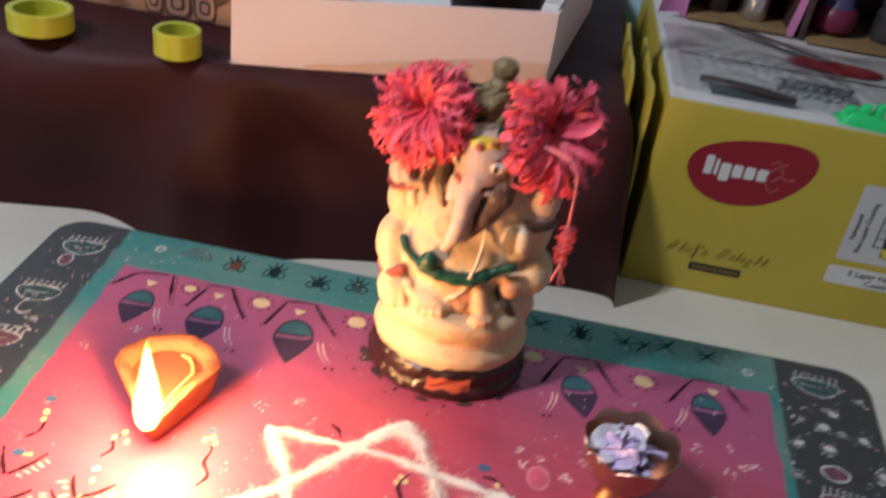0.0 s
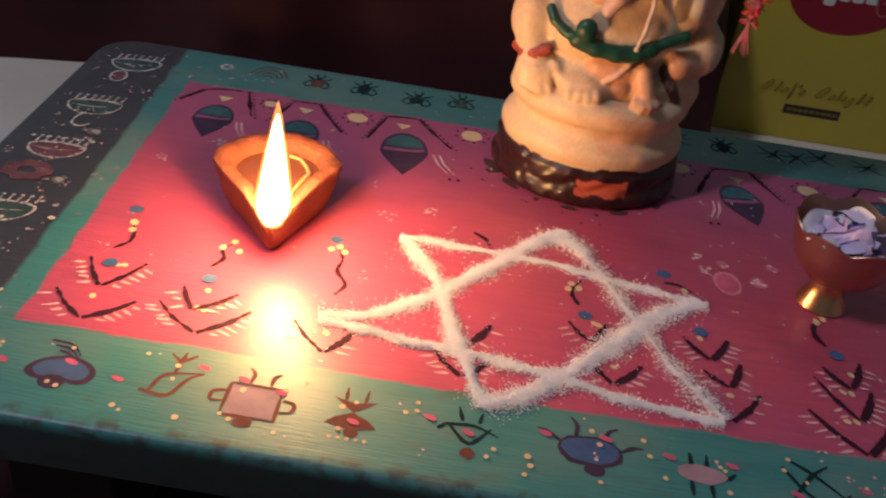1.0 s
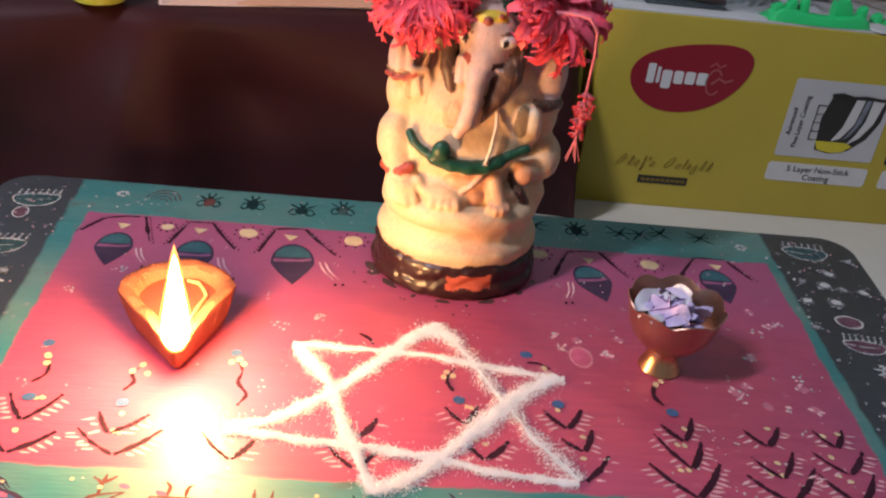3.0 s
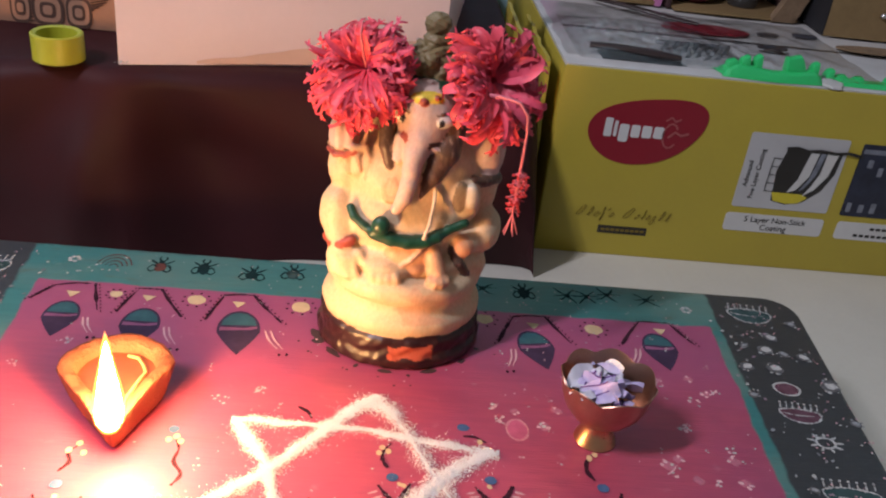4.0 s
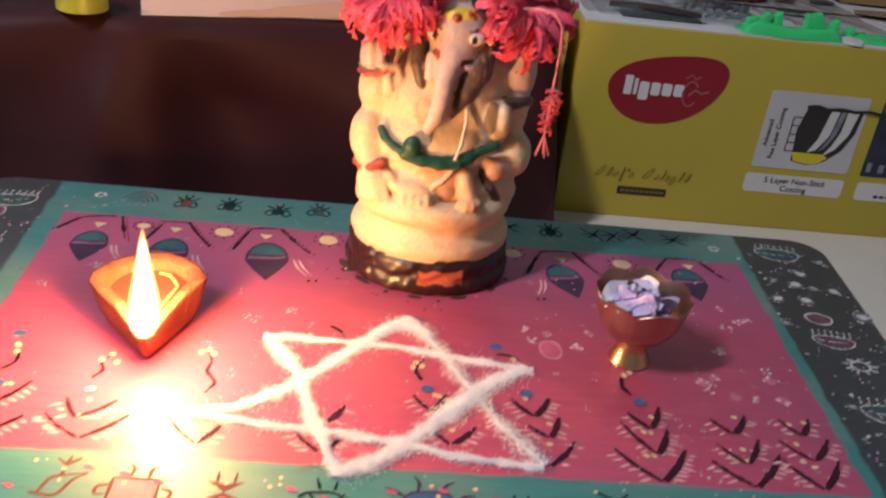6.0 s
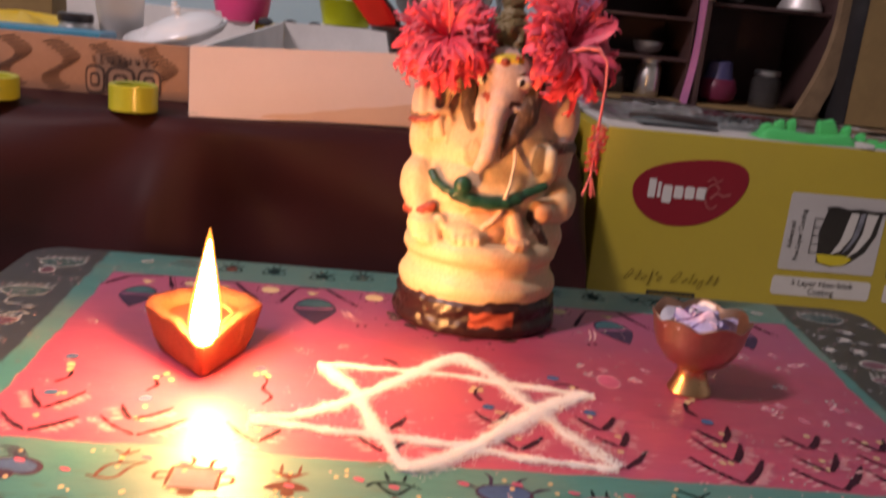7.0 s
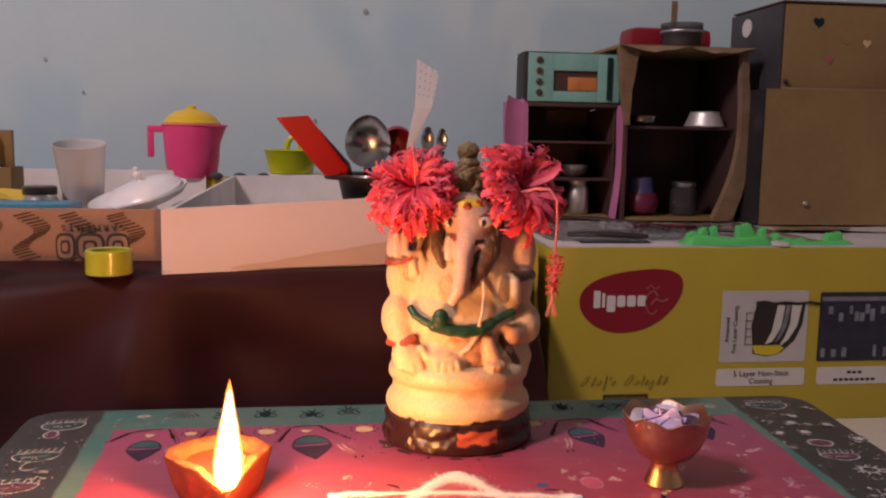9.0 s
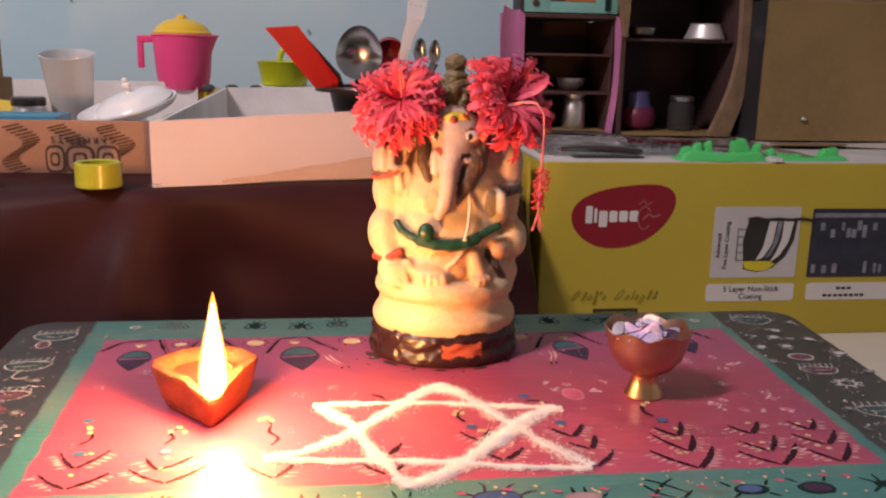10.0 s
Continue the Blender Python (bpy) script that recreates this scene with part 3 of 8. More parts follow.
for x, y, r in ((-0.103, 0.481, 0.0058), (-0.0385, 0.4815, 0.0062), (0.078, 0.483, 0.006), (0.1495, 0.480, 0.0062), (-0.152, 0.481, 0.0040)):
    dotted_flower(x, y, r)


def sprig(leaves, curl, dots, bold, seed):
    """Stacked V leaves with pale lashes beside each arm, cream buds between them, a curl and blue dots above."""
    r = random.Random(seed)
    g = Paint()
    for foot, left, right in leaves:
        foot = Vector(foot)
        for s, tip in ((-1, Vector(left)), (1, Vector(right))):
            start = foot + Vector((0.0006 * s, 0))
            along = tip - start
            bend = start.lerp(tip, 0.55) + Vector((s * 0.02 * along.length, -0.055 * along.length))
            wide = bold * (1.2 if s > 0 else 0.9) * r.uniform(0.85, 1.15)
            g.stroke([start, start.lerp(bend, 0.6), bend, bend.lerp(tip, 0.6), tip], wide, 0, True, 0.0008)
            count = max(3, int(along.length / 0.0038))
            for q in range(count):
                if r.random() < 0.12:
                    continue
                p = start.lerp(bend, 0.25).lerp(tip, (q + 0.4) / count) + Vector((s * 0.0016, -0.0022))
                e = p + Vector((s * r.uniform(0.0030, 0.0058), -r.uniform(0.0, 0.0026)))
                g.stroke([p, p.lerp(e, 0.5), e], r.uniform(0.0010, 0.0016), 1)
        mid = (foot + Vector(left) + Vector(right)) / 3
        for q in range(r.choice((1, 2, 2))):
            g.blot(mid.x + r.uniform(-0.005, 0.005), mid.y + r.uniform(-0.001, 0.005), 0.0013, 0.0017, r.uniform(0, 90), 2, 9)
    if curl:
        g.stroke(curl, bold * 0.8, 0, True, 0.0006)
        top = curl[-1]
        for q in range(3):
            g.blot(top[0] + r.uniform(-0.007, 0.007), top[1] + r.uniform(-0.008, 0.003), 0.0016, 0.0020, 0, 2, 8)
    for x, y in dots:
        g.blot(x, y, 0.0031, 0.0030, mi=3, n=12)
    motif("plant_motif", g, [m_dark_line, m_lash, m_cream_dot, m_blue_paint], "dark painted leaf sprig with pale lashes")


SPRIGS = (
    ((((-0.172, 0.284), (-0.188, 0.299), (-0.156, 0.298)), ((-0.173, 0.304), (-0.184, 0.321), (-0.161, 0.322))), ((-0.178, 0.329), (-0.173, 0.335), (-0.174, 0.342), (-0.178, 0.350)), ((-0.175, 0.319), (-0.180, 0.359)), 0.0022),
    ((((-0.129, 0.286), (-0.148, 0.301), (-0.112, 0.303)), ((-0.134, 0.299), (-0.142, 0.312), (-0.120, 0.312))), ((-0.136, 0.327), (-0.132, 0.334), (-0.136, 0.340), (-0.130, 0.348)), ((-0.134, 0.319),), 0.0022),
    ((((-0.080, 0.287), (-0.095, 0.303), (-0.070, 0.303)),), ((-0.083, 0.322), (-0.079, 0.330), (-0.086, 0.338), (-0.084, 0.347), (-0.088, 0.355)), ((-0.090, 0.361),), 0.0022),
    ((((-0.027, 0.286), (-0.041, 0.302), (-0.015, 0.302)), ((-0.026, 0.306), (-0.034, 0.315), (-0.018, 0.319))), (), (), 0.0024),
    ((((0.031, 0.296), (0.020, 0.311), (0.043, 0.309)), ((0.023, 0.319), (0.014, 0.330), (0.030, 0.332))), ((0.0185, 0.342), (0.0155, 0.348), (0.0160, 0.354), (0.0200, 0.360)), ((0.021, 0.3355),), 0.0026),
    ((((0.075, 0.286), (0.064, 0.300), (0.089, 0.303)), ((0.0775, 0.305), (0.068, 0.313), (0.084, 0.320)), ((0.072, 0.320), (0.062, 0.332), (0.081, 0.334))), ((0.068, 0.349), (0.066, 0.355), (0.070, 0.362)), ((0.070, 0.337),), 0.0029),
    ((((0.125, 0.280), (0.107, 0.300), (0.141, 0.302)), ((0.127, 0.298), (0.114, 0.320), (0.136, 0.316)), ((0.128, 0.316), (0.119, 0.327), (0.136, 0.333))), ((0.124, 0.341), (0.1205, 0.347), (0.1215, 0.354), (0.1255, 0.360)), ((0.127, 0.336),), 0.0031),
    ((((0.168, 0.280), (0.152, 0.296), (0.187, 0.303)), ((0.169, 0.295), (0.158, 0.308), (0.180, 0.313)), ((0.169, 0.316), (0.160, 0.327), (0.179, 0.330))), (), (), 0.0027),
    ((((0.200, 0.281), (0.186, 0.302), (0.215, 0.301)), ((0.203, 0.300), (0.190, 0.314), (0.216, 0.316)), ((0.204, 0.318), (0.196, 0.330), (0.212, 0.331))), (), (), 0.0027),
)
for k, (leaves, curl, dots, bold) in enumerate(SPRIGS):
    sprig(leaves, curl, dots, bold, 30 + k)
motif("blue_dot_motif", Paint().blot(0.0585, 0.376, 0.0034, 0.0030), m_blue_paint, "small dark blue painted dot")
for pts in ([(-0.030, 0.385), (-0.024, 0.381), (-0.022, 0.376)], [(0.058, 0.369), (0.064, 0.3695), (0.070, 0.365)]):
    motif("curl_motif", Paint().stroke(pts, 0.0022), m_dark_line)

# pale smudged blossoms over the pink field
for x, y in ((0.077, 0.395), (0.079, 0.385), (0.103, 0.380), (-0.052, 0.397), (-0.071, 0.388), (0.184, 0.388), (0.168, 0.353), (0.212, 0.422), (0.196, 0.41),
             (-0.186, 0.405), (-0.165, 0.43), (0.150, 0.395), (0.19, 0.345), (0.205, 0.37), (0.178, 0.428)):
    g = Paint()
    a0 = random.uniform(0, 6)
    rr = random.uniform(0.0022, 0.0040)
    for q in range(random.randint(4, 7)):
        a = a0 + q * 2 * math.pi / 8 * random.uniform(0.6, 1.4)
        k = random.uniform(0.35, 1.1)
        g.blot(x + k * rr * math.cos(a), y + k * rr * 1.25 * math.sin(a), random.uniform(0.0006, 0.0013), random.uniform(0.0006, 0.0011), random.uniform(0, 180), random.choice((0, 0, 1)), 8, 0.2)
    if random.random() < 0.5:
        g.stroke([(x - rr, y - rr), (x, y - rr * 0.2), (x + rr * 0.8, y + rr)], 0.0008, 0)
    motif("smudged_blossom_motif", g, [m_lash, m_white_line])
# one larger pale oval outlined bloom
g = Paint()
ring = [(0.088 + 0.0060 * math.cos(a), 0.377 + 0.0085 * math.sin(a)) for a in [2 * math.pi * k / 16 for k in range(17)]]
g.poly(ring[:-1], 1)
g.stroke(ring, 0.0013, 0, False, 0.0008)
motif("pale_bloom_motif", g, [m_pink_dash, m_rose_paint])

# front border figures
g = Paint()


def soften(pts, turns=2):
    for _ in range(turns):
        pts = [q for i, p in enumerate(pts) for q in (tuple(0.75 * a + 0.25 * b for a, b in zip(p, pts[(i + 1) % len(pts)])), tuple(0.25 * a + 0.75 * b for a, b in zip(p, pts[(i + 1) % len(pts)])))]
    return pts


HS = soften([(-1.0, -0.15), (-0.70, 0.62), (-0.15, 1.0), (0.15, 1.05), (0.70, 0.70), (1.0, 0.05), (0.85, -0.70), (0.40, -0.85), (0.0, -0.45), (-0.40, -0.85), (-0.85, -0.65)])
g.poly([(-0.166 + 0.0160 * u, 0.2575 + 0.0092 * v) for u, v in HS][::-1], 1)
g.poly([(-0.166 + 0.0128 * u, 0.2578 + 0.0066 * v) for u, v in HS][::-1], 0)
g.blot(-0.167, 0.2500, 0.0058, 0.0042, mi=1)
for k in range(3):
    g.stroke([(-0.178 + 0.003 * k, 0.275 - 0.003 * k), (-0.168, 0.2745 - 0.003 * k), (-0.162, 0.268 - 0.002 * k)], 0.0016, 1)
motif("heart_fish_motif", shrink(g, -0.166, 0.250, 0.80), [m_blue_paint, m_navy], "blue painted heart-shaped fish")

g = Paint()
for pts in ([(-0.139, 0.252), (-0.126, 0.2495), (-0.122, 0.262), (-0.116, 0.266)], [(-0.135, 0.252), (-0.1325, 0.263), (-0.116, 0.266)], [(-0.128, 0.264), (-0.1275, 0.271), (-0.133, 0.275)], [(-0.1275, 0.271), (-0.122, 0.276)], [(-0.1275, 0.271), (-0.127, 0.277)]):
    g.stroke(pts, 0.0022)
motif("bottle_motif", shrink(g, -0.130, 0.261, 0.85), m_brown_paint)

g = Paint()
x, y = -0.098, 0.256
g.poly([(x - 0.010, y - 0.0085), (x + 0.010, y - 0.0085), (x + 0.0095, y + 0.008), (x - 0.0105, y + 0.008)], 0)
for pts in ([(x - 0.0115, y - 0.0095), (x + 0.0115, y - 0.0095)], [(x + 0.0110, y - 0.0095), (x + 0.0105, y + 0.009)], [(x + 0.0105, y + 0.009), (x - 0.0115, y + 0.009)], [(x - 0.0115, y + 0.009), (x - 0.0115, y - 0.0095)],
            [(x - 0.012, y + 0.004), (x - 0.018, y + 0.003), (x - 0.018, y - 0.003), (x - 0.012, y - 0.002)], [(x + 0.012, y + 0.003), (x + 0.0175, y + 0.002), (x + 0.017, y - 0.003), (x + 0.012, y - 0.004)],
            [(x - 0.004, y + 0.010), (x - 0.003, y + 0.016), (x - 0.006, y + 0.019)], [(x + 0.005, y + 0.010), (x + 0.005, y + 0.016), (x + 0.008, y + 0.018)]):
    g.stroke(pts, 0.0019, 1)
g.blot(x - 0.001, y - 0.0125, 0.004, 0.0025, mi=1)
motif("pot_motif", shrink(g, -0.098, 0.257, 0.84), [m_mauve, m_brown_paint], "brown outlined mauve painted pot")

g = Paint()
x, y = -0.063, 0.259
g.poly([(x, y), (x + 0.0105, y + 0.0085), (x, y + 0.006), (x - 0.0105, y + 0.0085)], 0)
g.poly([(x - 0.012, y - 0.0085), (x, y - 0.011), (x + 0.012, y - 0.0085), (x + 0.008, y - 0.004), (x, y), (x - 0.008, y - 0.004)], 0)
g.blot(x + 0.001, y - 0.0125, 0.0035, 0.003, mi=0)
for s in (-1, 1):
    g.stroke([(x + s * 0.0045, y + 0.007), (x + s * 0.005, y + 0.0155)], 0.0020, 0)
for k in range(5):
    g.blot(x - 0.008 + 0.004 * k, y - 0.0165, 0.0011, mi=1, n=6)
motif("bow_motif", shrink(g, -0.063, 0.258, 0.76), [m_brown_paint, m_cream_dot], "brown painted bow-shaped figure")


def stick_figure(name, x, y, strokes, mats, blots=(), w=0.002):
    g = Paint()
    for pts in strokes:
        g.stroke([(x + u, y + v) for u, v in pts], w)
    for u, v, rx, ry, mi in blots:
        g.blot(x + u, y + v, rx, ry, mi=mi)
    motif(name, g if "insect" in name else shrink(g, x, y, 0.86), mats)


stick_figure("kite_motif", -0.022, 0.2565, [[(-0.011, 0.005), (0.002, 0.007), (0.012, 0.002)], [(-0.009, 0.006), (0.000, -0.006), (0.009, 0.006)], [(-0.003, 0.008), (-0.005, 0.016)], [(0.004, 0.008), (0.005, 0.014)], [(-0.013, 0.002), (-0.009, 0.006)]], [m_green_line, m_brown_paint], [(0.000, -0.009, 0.003, 0.003, 1)])
stick_figure("beetle_motif", 0.021, 0.259, [[(-0.012, 0.003), (-0.018, 0.008), (-0.022, 0.009)], [(0.012, 0.002), (0.018, 0.006), (0.022, 0.006)], [(-0.006, 0.007), (-0.005, 0.014), (-0.008, 0.018)], [(0.005, 0.006), (0.008, 0.013), (0.012, 0.015)]], [m_navy, m_blue_paint], [(0, 0, 0.014, 0.0085, 0), (0, 0.0005, 0.0125, 0.0068, 1), (0.001, -0.0095, 0.0042, 0.0034, 0)])
stick_figure("animal_motif", 0.060, 0.257, [[(-0.009, 0.0), (0.010, -0.001)], [(-0.004, 0.002), (-0.004, 0.011)], [(0.002, 0.002), (0.003, 0.011)], [(-0.005, -0.004), (-0.005, -0.012)], [(0.003, -0.004), (0.003, -0.012)], [(0.010, -0.001), (0.014, 0.003)]], [m_green_line, m_mauve], [(0, 0, 0.010, 0.005, 1)])
stick_figure("cross_motif", 0.100, 0.262, [[(-0.012, 0.006), (-0.004, -0.008), (0.006, -0.012)], [(-0.010, -0.010), (0.0, 0.004), (0.008, 0.010)], [(-0.008, 0.010), (0.0, 0.005), (0.012, -0.007)], [(0.006, -0.012), (0.014, -0.004)]], [m_green_line])
stick_figure("crab_motif", 0.140, 0.257, [[(-0.010, 0.004), (-0.014, 0.010)], [(0.010, 0.004), (0.014, 0.010)], [(-0.008, -0.004), (-0.013, -0.008)], [(0.008, -0.004), (0.013, -0.008)]], [m_green_line, m_blue_paint], [(0, 0, 0.010, 0.006, 0), (0, 0.001, 0.007, 0.004, 1)])
stick_figure("pond_motif", 0.172, 0.256, [[(-0.008, 0.007), (-0.012, 0.012)], [(0.008, 0.007), (0.011, 0.012)]], [m_green_line, m_navy], [(0, 0, 0.011, 0.007, 0), (0, 0.0, 0.008, 0.005, 1)])
stick_figure("spider_motif", 0.206, 0.257, [[(-0.010, 0.008), (0.010, -0.008)], [(-0.010, -0.008), (0.010, 0.008)], [(0.0, 0.011), (0.0, -0.011)]], [m_green_line], [(0, 0, 0.005, 0.004, 0)])
# cream specks and pink dashes along the front border
g = Paint()
for k in range(20):
    x = -0.19 + 0.0215 * k + random.uniform(-0.004, 0.004)
    for q in range(3):
        g.blot(x + random.uniform(-0.005, 0.005), random.choice((0.245, 0.250, 0.262, 0.270)) + random.uniform(-0.003, 0.003), random.uniform(0.0008, 0.0013), mi=0, n=7)
    g.blot(x + random.uniform(-0.006, 0.006), 0.264 + random.uniform(-0.012, 0.005), 0.0026, 0.0013, -20, 1, 8)
tagged(motif("border_speck_motif", g, [m_cream_dot, m_rose_paint]), kind="stuff")

# back border insects
def insect(x, y, kind, seed):
    r = random.Random(seed)
    w = r.uniform(0.9, 1.1)
    body = (0, 1, 0, 2, 0)[kind]
    g = Paint()
    if kind < 4:
        g.blot(x, y, 0.0040 * w, (0.0068, 0.0056, 0.0056, 0.0062)[kind], r.uniform(-8, 8), body, 12, 0.15)
        g.blot(x, y + 0.0065, 0.0020, 0.0022, 0, 0, 9, 0.15)
    else:
        g.blot(x, y, 0.0020, 0.0026, 0, 0, 9)
    bug = motif("insect_motif", g, [m_green_line, m_brown_paint, m_teal_dark], "small dark painted insect with thin legs")

    def leg(pts, width, name="leg"):
        part(name, Paint().stroke(pts, width, 0, True, 0.0005), m_scrawl if kind == 4 else m_green_line, bug, "", False)

    for s in (-1, 1):
        if kind == 4:
            for v in (-1, 1):
                leg([(x, y), (x + s * r.uniform(0.002, 0.005), y + v * r.uniform(0.003, 0.006)), (x + s * r.uniform(0.005, 0.009), y + v * r.uniform(0.006, 0.010))], 0.0015)
            leg([(x, y + 0.001), (x + s * 0.0095, y + 0.001 * s)], 0.0011)
            continue
        for k in range(3):
            v = -0.0035 + 0.0035 * k
            leg([(x + s * 0.002, y + v), (x + s * 0.0055 * w, y + v + (0.0030 if k else -0.0030)), (x + s * 0.0080 * w, y + v + (0.0010, -0.0035, 0.0055)[k])], 0.0017)
        leg([(x + s * 0.001, y + 0.0075), (x + s * 0.0025, y + 0.0105), (x + s * 0.0016, y + 0.0135)], 0.0014, "feeler")


for k, (x, y, kd) in enumerate(((-0.134, 0.517, 1), (-0.106, 0.518, 0), (-0.074, 0.515, 2), (-0.048, 0.520, 3), (0.080, 0.521, 4), (0.108, 0.518, 0), (0.138, 0.519, 4), (0.152, 0.520, 4), (0.167, 0.524, 4), (0.194, 0.521, 4))):
    insect(x, y, kd, 60 + k)
g = Paint()
for k in range(4):
    rr = 0.003 + 0.0028 * k
    g.stroke([(-0.163 + rr * math.cos(a), 0.512 + 1.5 * rr * math.sin(a)) for a in [0.25 + 0.44 * q for q in range(7)]], 0.0010, 0)
motif("arch_motif", g, m_brown_paint, "thin brown painted nested arches")
g = Paint()
for k in range(70):
    g.blot(random.uniform(-0.20, 0.23), random.uniform(0.499, 0.531), random.uniform(0.0005, 0.0010), mi=0, n=6)
for x, y in ((0.220, 0.512), (-0.189, 0.519)):
    for q in range(6):
        g.blot(x + 0.003 * math.cos(q), y + 0.003 * math.sin(q), 0.0014, mi=0, n=7)
tagged(motif("white_speck_motif", g, m_white_line), kind="stuff")


def wing(x, y, w, h, turn=0.0, fill=m_teal_paint, tail="drop"):
    """White outlined half-round with comb teeth, and a tail under it."""
    g = Paint()
    c, s = math.cos(radians(turn)), math.sin(radians(turn))

    def at(u, v):
        return (x + u * c - v * s, y + u * s + v * c)

    bowl = [at(w * 0.92 * math.cos(a), h * (0.35 + math.sin(a) * (0.45 if a < math.pi else 1.25))) for a in [2 * math.pi * k / 26 for k in range(26)]]
    g.poly(bowl, 1)
    g.stroke(bowl + bowl[:1], 0.0010, 0, False, 0.0009)
    g.stroke([at(-0.8 * w, h * 0.15), at(-0.2 * w, -h * 0.05), at(0.6 * w, h * 0.1)], 0.0006, 0, True, 0.0006)
    for k in range(7):
        u = -0.8 * w + 0.27 * w * k
        g.stroke([at(u, h * 0.75), at(u + 0.0008, h * 0.75 + 0.0040)], 0.0011, 0)
        g.blot(*at(u + 0.001, h * 0.75 + 0.0055), 0.0009, mi=0, n=6)
    if tail == "drop":
        ring = [at(-0.35 * w + 0.0045 * math.cos(a), -h * 1.15 - 0.006 + 0.007 * math.sin(a)) for a in [2 * math.pi * k / 12 for k in range(13)]]
        g.poly(ring[:-1], 2)
        g.stroke(ring, 0.0009, 0, False, 0.0005)
    elif tail == "hook":
        g.stroke([at(-0.1 * w, -h * 0.75), at(-0.3 * w, -h * 1.3), at(-0.35 * w, -h * 1.3 - 0.008), at(0.0, -h * 1.3 - 0.011), at(0.3 * w, -h * 1.3 - 0.007)], 0.0011, 0, False, 0.0006)
    elif tail == "bloom":
        for k in range(7):
            a = 2 * math.pi * k / 7
            g.blot(*at(-0.3 * w + 0.008 * math.cos(a), -h * 1.2 - 0.011 + 0.006 * math.sin(a)), 0.004, 0.0034, mi=2)
        for k in range(5):
            g.blot(*at(-w + 0.5 * w * k, h * 0.4 + 0.0075), 0.0012, mi=0, n=6)
    motif("white_wing_motif", g, [m_white_line, fill, m_plum], "chalky white outlined wing shape")


wing(-0.238, 0.503, 0.015, 0.0095, 8, m_teal_dark, "drop")
wing(-0.238, 0.446, 0.015, 0.0095, 6, m_teal_dark, "hook")
wing(-0.236, 0.398, 0.0145, 0.0085, 4, m_plum, "bloom")
wing(-0.234, 0.343, 0.015, 0.0090, 6, m_teal_dark, "drop")
wing(-0.234, 0.290, 0.015, 0.0090, 6, m_plum, "hook")
wing(0.265, 0.511, 0.0165, 0.0100, -4, m_teal_dark, "")
wing(0.259, 0.405, 0.0135, 0.0075, -6, m_plum, "")
wing(0.261, 0.339, 0.0170, 0.0095, -4, m_teal_dark, "hook")
wing(0.258, 0.285, 0.015, 0.0090, -4, m_plum, "drop")
g = Paint()
g.blot(0.260, 0.430, 0.0085, 0.0070, mi=0)
g.blot(0.260, 0.430, 0.0074, 0.0058, mi=1)
motif("white_oval_motif", g, [m_white_line, m_plum])
g = Paint()
g.stroke([(0.264 + 0.0055 * math.cos(a), 0.382 + 0.0045 * math.sin(a)) for a in [2 * math.pi * k / 14 for k in range(15)]], 0.0016, 0, False, 0.0006)
sun_mark = motif("white_sun_motif", g, m_white_line, "chalky white painted sun")
for k in range(9):
    a = 2 * math.pi * k / 9
    part("ray", Paint().stroke([(0.264 + 0.006 * math.cos(a), 0.382 + 0.005 * math.sin(a)), (0.264 + 0.0105 * math.cos(a), 0.382 + 0.008 * math.sin(a))], 0.0018), m_white_line, sun_mark, "", False)
g = Paint()
for x, y, r in ((0.290, 0.435, 0.0068), (0.242, 0.451, 0.0050), (0.236, 0.422, 0.0036), (0.270, 0.485, 0.0052), (0.261, 0.470, 0.0058), (0.260, 0.450, 0.0060), (0.291, 0.503, 0.0042), (0.284, 0.464, 0.0050), (0.241, 0.343, 0.0030), (0.272, 0.467, 0.0040), (0.248, 0.474, 0.0034), (0.290, 0.40, 0.0040), (-0.226, 0.420, 0.0040), (-0.222, 0.372, 0.0036), (-0.246, 0.318, 0.0042)):
    turn = random.uniform(-40, 40)
    g.blot(x, y, r * 0.90, r * 0.80, turn, 2, 18, 0.10)
    g.blot(x + 0.10 * r, y + 0.12 * r, r * 0.62, r * 0.46, turn, 0 if r > 0.0045 else 3, 16, 0.20)
    for q in range(5):
        a = random.uniform(0, 6.3)
        g.blot(x + r * 1.05 * math.cos(a), y + r * 0.95 * math.sin(a), r * random.uniform(0.10, 0.24), r * random.uniform(0.10, 0.20), 0, random.choice((0, 3, 2)), 8, 0.15)
for k in range(120):
    x = random.choice((random.uniform(0.242, 0.296), random.uniform(-0.256, -0.214), random.uniform(0.232, 0.246), random.uniform(-0.214, -0.200)))
    g.blot(x, random.uniform(0.26, 0.52), random.uniform(0.0006, 0.0017), random.uniform(0.0005, 0.0012), random.uniform(0, 90), random.choice((0, 1, 3, 3)), 7, 0.3)
tagged(motif("white_dab_motif", g, [m_white_line, m_mauve, m_chalk, m_grey_line]), kind="stuff")
